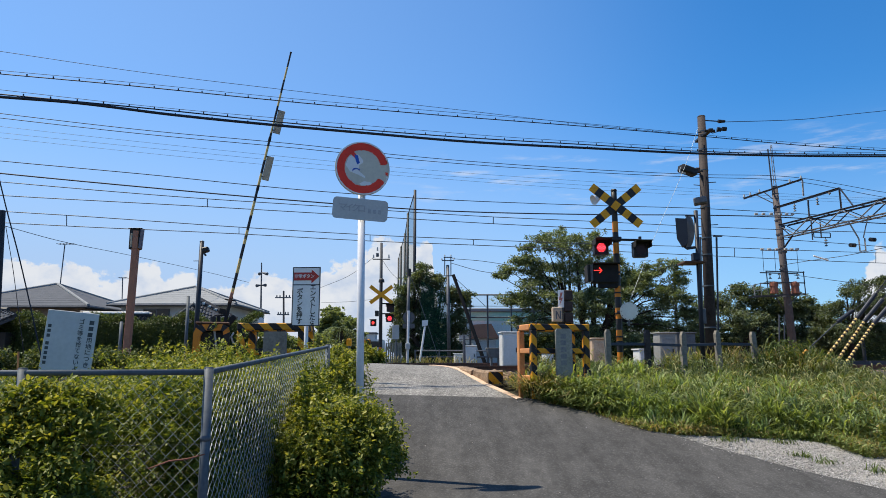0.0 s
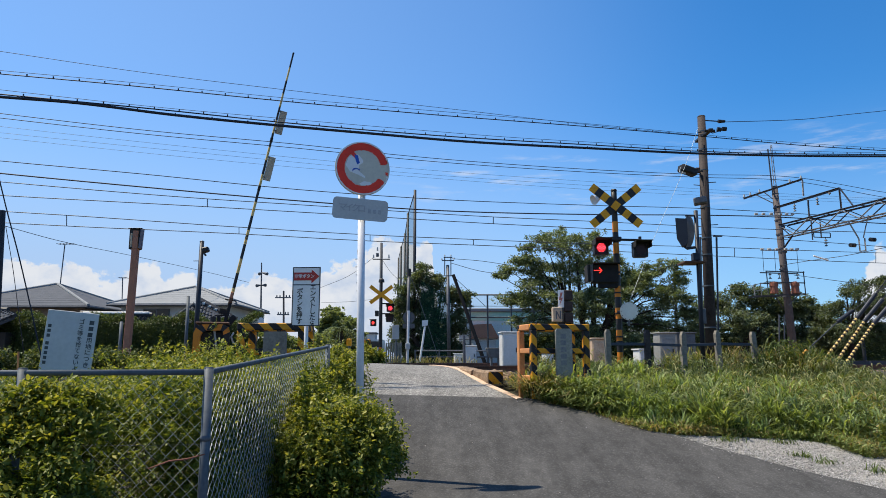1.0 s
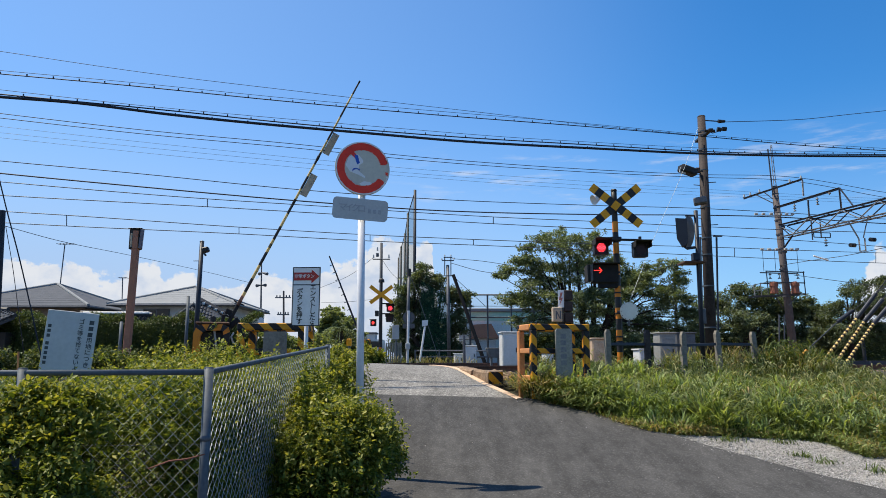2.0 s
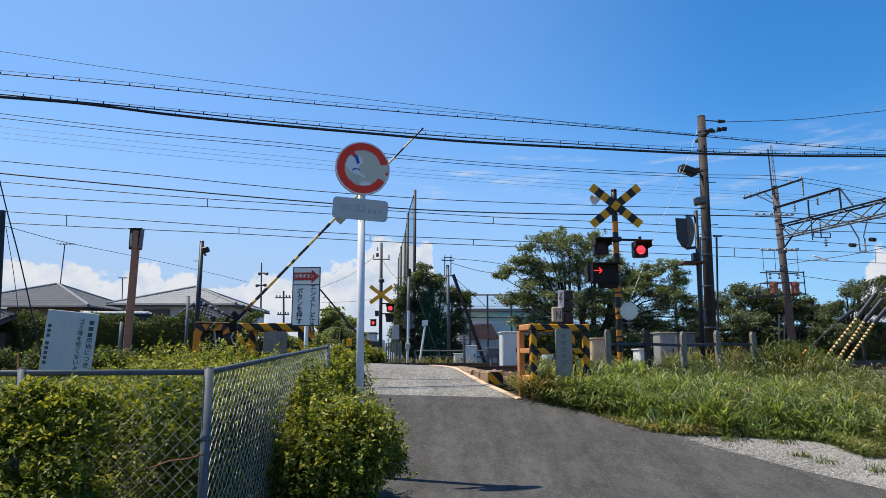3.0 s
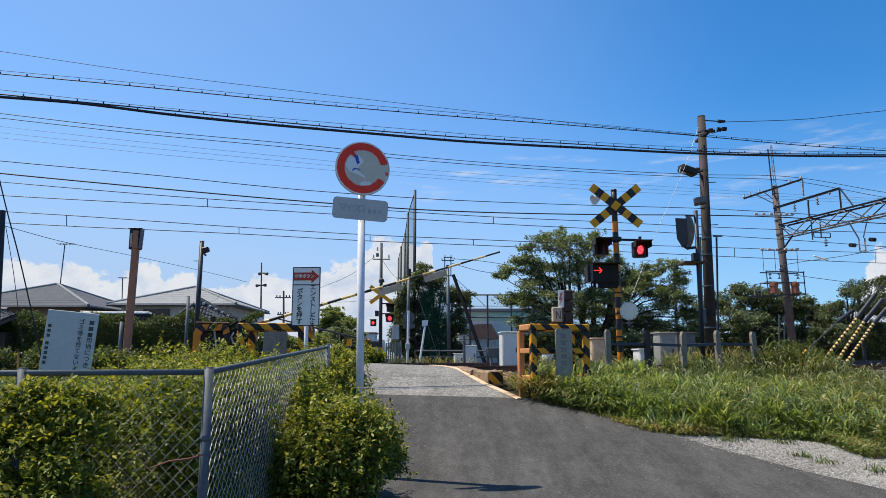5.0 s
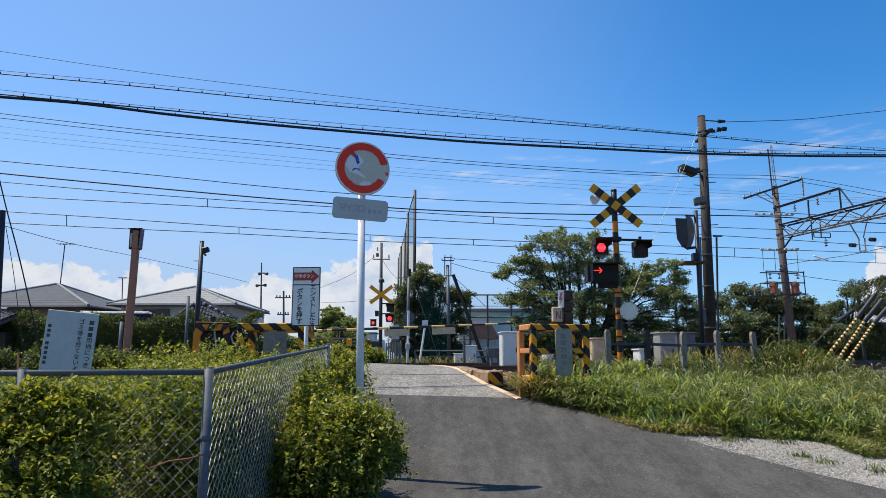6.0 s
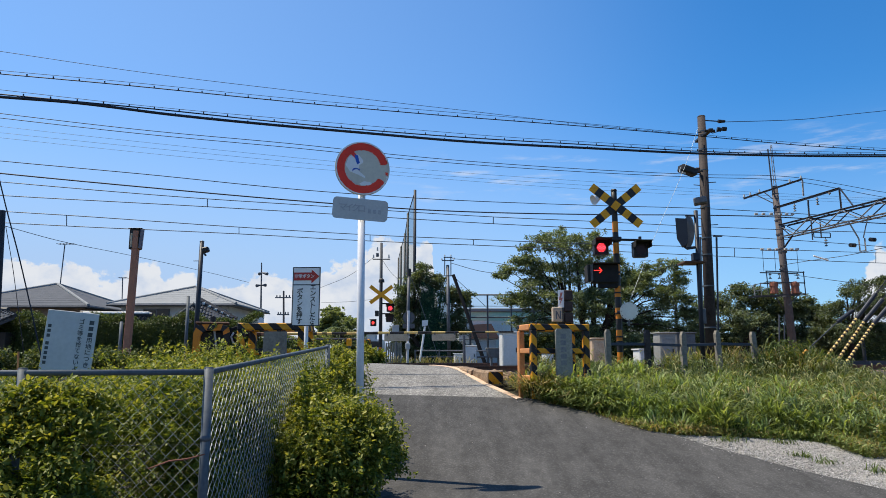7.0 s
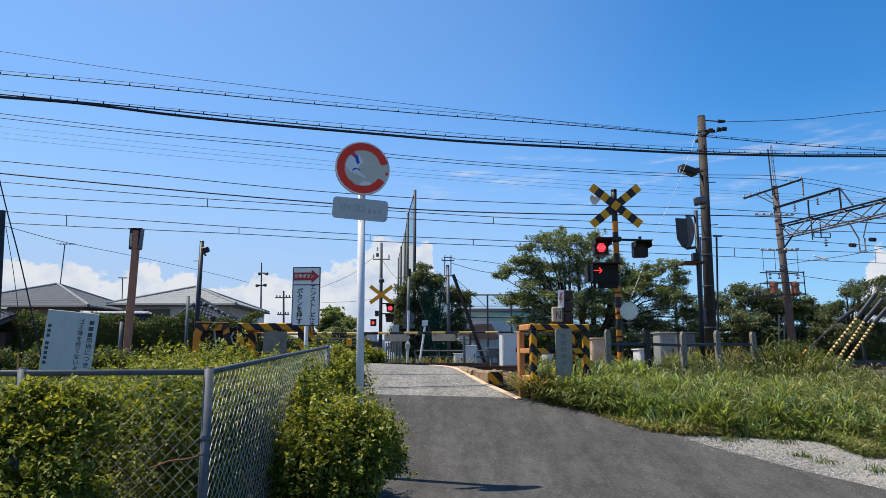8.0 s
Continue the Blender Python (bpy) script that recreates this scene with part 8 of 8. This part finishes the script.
def far_signs():
    bx = -1.633
    root = thing("road_sign", "round road sign seen from behind on a white pole", "road sign", pose(bx, 33.2, 0))
    part("pole", G().cyl((-0.05, 0, 1.2), (0, 0, 3.762), 0.06, n=12), M["pole_white"], root)
    part("disc", disc(G(), (0, 3.439), 0.29, -0.03, -0.01, 24).move(Matrix.Translation((0, 0.1, 0))), M["steel"], root)
    part("plate", G().box((0, 0.09, 3.038), (0.56, 0.02, 0.22)), M["steel"], root)
    part("button_box", G().box((-0.03, -0.06, 2.081), (0.22, 0.16, 0.3), 0.02), M["sign_grey"], root)
    bx = -2.181
    root = thing("notice_board", "small white notice on a thin post", "sign", pose(bx, 32.2, 0))
    part("post", G().cyl((0.03, 0.03, 1.2), (0.02, 0.03, 3.043), 0.03), M["galv"], root)
    part("board", G().box((0, 0, 2.707), (0.33, 0.02, 0.66), 0.01), M["sign_grey"], root)
    a, b = Vector((-1.079, 32.8, 1.37)), Vector((-0.849, 32.8, 2.993))
    root = thing("marker_sign", "leaning white sign post beside the net", "sign", Matrix.Translation(a))
    part("post", G().cyl((0, 0, 0), b - a, 0.05, n=8), M["white"], root)
    part("head", G().prism([(-0.13, 0.0), (0.13, 0.05), (0.15, 0.3), (-0.14, 0.28)], -0.02, 0.02).move(Matrix.Translation(b - a)), M["white"], root)
    p = (-1.725, 12.9, 1.798)
    root = thing("button_box", "small yellow box on a post among the shrubs", "button box", pose(p[0], p[1], 0))
    part("box", G().box((0, 0, p[2]), (0.085, 0.09, 0.13), 0.01), M["yellow"], root)
    part("post", G().cyl((0, 0.05, 0.9), (0, 0.05, p[2]), 0.02), M["galv"], root)


far_signs()


# ---- houses ----
def window(root, x, y, z, w, h, panes=2):
    win = part("window", G().box((x, y, z), (w, 0.08, h), 0.01), M["steel"], root)
    for i in range(panes):
        part("pane", G().box((x - w / 2 + (i + 0.5) * w / panes, y - 0.05, z), (w / panes - 0.08, 0.02, h - 0.1)), M["glass"], win)


def hip_house(label, x0, x1, y0, y1, eave, apex, ridge, wall, roof, over=0.6):
    root = thing("house", label, "house")
    part("wall", G().box(((x0 + x1) / 2, (y0 + y1) / 2, (eave + 0.9) / 2), (x1 - x0 - 2 * over, y1 - y0 - 2 * over, eave - 0.9), 0.02), wall, root)
    cx, cy = (x0 + x1) / 2, (y0 + y1) / 2
    t = 0.14
    vs = [(x0, y0, eave), (x1, y0, eave), (x1, y1, eave), (x0, y1, eave), (cx - ridge / 2, cy, apex), (cx + ridge / 2, cy, apex)]
    vs += [(v[0], v[1], v[2] - t) for v in vs[:4]]
    part("roof", G().raw(vs, [(0, 1, 5, 4), (1, 2, 5), (2, 3, 4, 5), (3, 0, 4), (0, 1, 7, 6), (1, 2, 8, 7), (2, 3, 9, 8), (3, 0, 6, 9), (6, 7, 8, 9)]), roof, root)
    for a, b in ((0, 4), (1, 5), (2, 5), (3, 4)):
        part("hip_cap", G().cyl(vs[a], Vector(vs[b]) + Vector((0, 0, 0.02)), 0.09, n=8), M["roof_pale"], root)
    n = int((apex - eave) / 0.16)
    for i in range(1, n):
        k = i / n
        p, q = Vector(vs[0]).lerp(Vector(vs[4]), k), Vector(vs[1]).lerp(Vector(vs[5]), k)
        part("course", G().box((p + q) / 2 + Vector((0, 0, 0.006)), ((q - p).length - 0.1, 0.02, 0.004)), roof, root)
    part("gutter", G().cyl((x0, y0 - 0.05, eave - 0.1), (x1, y0 - 0.05, eave - 0.1), 0.06, n=8), M["steel"], root)
    part("gutter", G().cyl((x1 + 0.05, y0, eave - 0.1), (x1 + 0.05, y1, eave - 0.1), 0.06, n=8), M["steel"], root)
    return root


h1 = hip_house("single-storey house with a grey pyramid roof and brown walls", -29.5, -20.4, 40, 49.5, 4.55, 6.25, 0.1, M["plaster"], M["roof_grey"])
window(h1, -24.377, 40.55, 3.7, 0.9, 1.0)
window(h1, -25.462, 40.55, 3.6, 1.6, 1.2)
h2 = hip_house("house with a pale grey hipped roof and light walls", -20.3, -12.5, 42, 50, 4.80, 6.2, 0.1, M["plaster_pale"], M["roof_pale"])
window(h2, -13.6, 42.55, 3.9, 0.9, 1.0)
window(h2, -17.5, 42.55, 3.9, 1.6, 1.2)


def aerial(label, base, top, w):
    root = thing("antenna", label, "antenna")
    part("mast", G().cyl(base, top, 0.035, n=6), M["galv"], root)
    t = Vector(top)
    part("boom", G().cyl(t - Vector((w * 0.4, 0, 0)), t + Vector((w * 0.6, 0, 0)), 0.03, n=6), M["galv"], root)
    for i in range(6):
        x = -0.4 * w + w * i / 5
        part("element", G().cyl(t + Vector((x, -0.25, 0)), t + Vector((x, 0.25, 0)), 0.015, n=5), M["galv"], root)


aerial("thin television antenna on the roof ridge", (-24.719, 44.7, 6.074), (-24.628, 44.7, 8.882), 1.05)
aerial("thin television antenna behind the roofs", (-21.238, 46, 5.193), (-21.316, 46, 6.811), 0.5)


def kawara_roof(root, a, b, c, d, rows):
    """Rounded tile ribs from the ridge a-b down to the eave d-c."""
    a, b, c, d = (Vector(v) for v in (a, b, c, d))
    part("roof_deck", G().raw([a, b, c, d, *(v - Vector((0, 0, 0.12)) for v in (a, b, c, d))], [(0, 1, 2, 3), (4, 5, 6, 7), (0, 1, 5, 4), (1, 2, 6, 5), (2, 3, 7, 6), (3, 0, 4, 7)]), M["tile"], root)
    for i in range(rows + 1):
        k = i / rows
        p, q = a.lerp(b, k), d.lerp(c, k)
        n = 5
        for j in range(n):
            u, v = p.lerp(q, j / n), p.lerp(q, (j + 0.97) / n)
            part("tile", G().cyl(u + Vector((0, 0, 0.03)), v + Vector((0, 0, 0.055)), 0.075, 0.09, 8), M["tile"], root)
    r = (b - a).normalized()
    part("ridge", G().cyl(a - r * 0.15 + Vector((0, 0, 0.1)), b + r * 0.15 + Vector((0, 0, 0.1)), 0.15, n=10), M["tile"], root)


def tiled_house():
    root = thing("house", "house with dark glazed tile roof and tiled ridge", "house")
    kawara_roof(root, (-14.75, 38.5, 3.66), (-13.85, 38.5, 4.28), (-12.95, 36, 3.2), (-14.3, 36, 2.9), 8)
    kawara_roof(root, (-13.45, 38.7, 4.58), (-11.6, 38.7, 3.62), (-10.4, 36, 2.85), (-12.9, 36, 3.45), 12)
    x0, x1 = -15.2, -10.736
    part("wall", G().box(((x0 + x1) / 2, 37.6, 2.0), (x1 - x0, 2.0, 2.2), 0.02), M["plaster_pale"], root)
    for a, b, n in (((-13.45, 38.4, 4.64), (-11.6, 38.4, 3.68), 11), ((-12.9, 35.95, 3.62), (-10.5, 35.7, 2.95), 11)):
        a, b = Vector(a), Vector(b)
        part("ridge_stack", G().cyl(a, b, 0.11, n=8), M["tile"], root)
        for i in range(n):
            u = a.lerp(b, (i + 0.5) / n)
            part("ridge_tile", G().cyl(u - Vector((0, 0.16, 0.02)), u + Vector((0.03, 0.1, 0.03)), 0.085, 0.075, 10), M["cabinet"] if i % 2 else M["tile"], root, "mortared tile end")
    root = thing("garden_wall", "garden wall with a dark and white tile coping", "wall")
    x0, x1 = -18.241, -14.898
    z = 3.55
    part("wall", G().box(((x0 + x1) / 2, 35.4, (z + 1) / 2), (x1 - x0, 0.3, z - 1), 0.01), M["plaster_pale"], root)
    kawara_roof(root, (x0, 35.4, z + 0.12), (x1, 35.4, z + 0.02), (x1, 34.9, z - 0.28), (x0, 34.9, z - 0.22), 16)
    part("ridge_cap", G().box(((x0 + x1) / 2, 35.4, z + 0.24), (x1 - x0, 0.32, 0.12), 0.03), M["white"], root)
    root = thing("shed", "small shed with a dark tile roof", "shed")
    kawara_roof(root, (-22.602, 33, 3.801), (-20.768, 33, 3.668), (-19.321, 31.5, 3.391), (-21.079, 31.5, 2.63), 10)
    part("wall", G().box((-21.028, 32.6, 1.8), (2.2, 1.4, 1.8), 0.02), mat("dark_boarding", (0.045, 0.036, 0.028), (0.03, 0.025, 0.02), 5, 0.8), root)


tiled_house()


# ---- guy covers at the right ----
def guys():
    # foot, top of the guard, top of the sleeve
    for a, m, b in (((12.88, 24, 1.34), (14.228, 24, 2.865), (14.972, 24, 3.722)), ((13.02, 23.4, 1.34), (14.107, 23.4, 2.718), (14.807, 23.4, 3.476)), ((13.04, 22.8, 1.36), (14.054, 22.8, 2.632), (14.835, 22.8, 3.426))):
        a, m, b = Vector(a), Vector(m), Vector(b)
        root = thing("guy_guard", "guy wire in a yellow and black spiral guard", "guy wire", Matrix.Translation(a), "guy guards")
        d, e = m - a, b - a
        n = 26
        # slanted beads wound round the wire
        turn = d.to_track_quat("Z", "Y").to_matrix().to_4x4()
        for i in range(n):
            c = d * ((i + 0.5) / n)
            step = d.length / n
            w = 0.64 if i % 2 else 0.40
            ring = [(-w, 0.040), (-w * 0.6, 0.047), (w * 0.6, 0.047), (w, 0.040)]
            g = G()
            for (u, r), (v, q) in zip(ring[:-1], ring[1:]):
                g.cyl((0, 0, u * step), (0, 0, v * step), r, q, 8)
            g.move(Matrix.Translation(c) @ turn @ pose(0, 0, 0, 0, 30, 0))
            part("guard_band", g, M["boom_yellow"] if i % 2 else M["black"], root)
        part("sleeve", G().cyl(d, d + (e - d) * 0.04, 0.05, 0.064, 12).cyl(d + (e - d) * 0.04, e, 0.064, 0.072, 12), M["navy"], root)
        part("wire", G().cyl(e, e + (e - d) * 3.2, 0.018, n=6), M["wire"], root)
        part("anchor", G().cyl(d * -0.25, d * 0.02, 0.035, n=8), M["galv"], root)
    a, b, c = Vector((12.80, 25, 1.67)), Vector((14.122, 25, 2.801)), Vector((14.705, 25, 3.205))
    root = thing("guy_wire", "dark guy rod with a thick sleeve", "guy wire", Matrix.Translation(a))
    d, e = b - a, c - a
    part("wire", G().cyl(d * -0.3, d, 0.020, n=6), M["rail_dark"], root)
    part("sleeve", G().cyl(d, e, 0.066, 0.074, 10), M["navy"], root)
    part("guard_band", G().cyl(d * -0.02, d * 0.13, 0.05, n=8), M["yellow"], root)
    part("upper_wire", G().cyl(e, e + (e - d) * 5, 0.014, n=6), M["wire"], root)


def track_kerb():
    """Dark low beam on the ballast edge, across the feet of the guys."""
    root = thing("cable_trough", "dark weathered cable trough lying along the railway bank", "cable trough", Matrix.Translation((11.80, 21.4, 1.34)))
    d = Vector((3.4, 0.20, 0.0))
    for k in range(3):
        p, q = d * (k / 3 + 0.006), d * ((k + 1) / 3)
        m = Matrix.Translation((p + q) / 2) @ (q - p).to_track_quat("X", "Z").to_matrix().to_4x4()
        part("trough_section", G().box((0, 0, 0), ((q - p).length, 0.24, 0.13), 0.012), M["rail_dark"], root, m=m)
        part("cover", G().box((0, 0, 0.08), ((q - p).length - 0.02, 0.28, 0.03), 0.006), M["rail_dark"], root, m=m)


track_kerb()


guys()
solo("marker_post", G().prism([(-0.19, 0.8), (0.19, 0.8), (0.17, 1.917), (-0.17, 1.917)], -0.05, 0.05), M["concrete"], "pale concrete slab among the shrubs", "marker", pose(-2.61, 10.9, 0))


def van():
    root = thing("van", "small white van far down the street", "vehicle", pose(-5.784, 58, 1.22))
    part("body", G().prism([(-0.8, 0.35), (0.8, 0.35), (0.82, 1.0), (0.72, 1.85), (-0.72, 1.85), (-0.82, 1.0)], 0, 3.2), M["white"], root)
    part("rear_window", G().box((0, -0.01, 1.45), (1.2, 0.03, 0.5), 0.01), M["glass"], root)
    for x in (-0.62, 0.62):
        part("wheel", G().cyl((x - 0.1, 0.5, 0.3), (x + 0.1, 0.5, 0.3), 0.3, n=16), M["black_matt"], root)
        part("wheel", G().cyl((x - 0.1, 2.6, 0.3), (x + 0.1, 2.6, 0.3), 0.3, n=16), M["black_matt"], root)
        part("tail_lamp", G().box((x * 1.15, -0.01, 1.0), (0.1, 0.03, 0.3)), M["red"], root)
    root = thing("far_building", "distant grey-blue building at the end of the street", "building")
    part("wall", G().box((-14.56, 140, 3.391 + 0.5), (2.4, 4, 5.4), 0.02), M["plaster_pale"], root)
    part("roof", G().box((-14.56, 140, 3.391 + 3.1), (2.9, 4.6, 0.3), 0.02), M["roof_grey"], root)


van()

# ---- what moves ----
def flashes(on, first_lit, t1=8.0):
    """Rows that turn a lamp core: 0 degrees shows the lit face, 180 the dark one. on: times at which it changes."""
    a = 0.0 if first_lit else 180.0
    rows = [(0.0, a)]
    for t in on:
        rows += [(t, a), (t + 1 / 30, a + 60), (t + 2 / 30, a + 120), (t + 3 / 30, a + 180)]
        a += 180.0
    rows.append((t1, a))
    return rows


def key_lamp(ob, rows):
    at = ob.matrix_basis.translation.copy()
    walk(ob, [(t, pose(at.x, at.y, at.z, 0, 0, a)) for t, a in rows])


def motions():
    swing = ((0.0, 79.4), (0.5, 79.4), (0.95, 79.1), (1.1, 78.2), (1.2, 76.9), (1.3, 75.0), (1.4, 73.0), (1.5, 71.4), (1.7, 68.9), (2.25, 60.4), (2.8, 51.7), (3.0, 48.6), (3.3, 44.0), (3.6, 39.4),
             (3.9, 34.8), (4.2, 30.2), (4.5, 25.6), (4.7, 22.4), (5.25, 14.0), (5.8, 5.9), (5.9, 4.4), (6.0, 2.8), (6.1, 1.5), (6.25, 1.0), (6.6, 1.3), (6.8, 1.3), (7.1, 1.0), (8.0, 1.0))
    walk(near_boom, [(t, pose(0, 0, 0, 0, -a, 0)) for t, a in swing])
    marks = [0.12, 0.71, 1.31, 1.91, 2.51, 3.11, 3.71, 4.31, 4.92, 5.52, 6.12, 6.72, 7.32, 7.90]
    key_lamp(near_left, flashes(marks, True))
    key_lamp(near_right, flashes(marks, False))
    far = [0.40, 1.03, 1.63, 2.24, 2.84, 3.40, 4.04, 4.64, 5.25, 5.90, 6.53, 7.12, 7.71]
    key_lamp(far_up, flashes(far, False))
    key_lamp(far_down, flashes(far, True))
    drop = ((0.0, 90.0), (0.7, 90.0), (0.9, 91.5), (1.0, 93.5), (1.2, 97.0), (1.5, 103.0), (1.7, 107.0), (2.25, 117.0), (2.8, 127.0), (3.5, 140.0), (4.5, 158.0), (5.2, 170.0), (5.6, 177.0), (5.8, 180.0), (8.0, 180.0))
    walk(far_boom, [(t, pose(0, 0, 0, 0, -a, 0)) for t, a in drop])


motions()
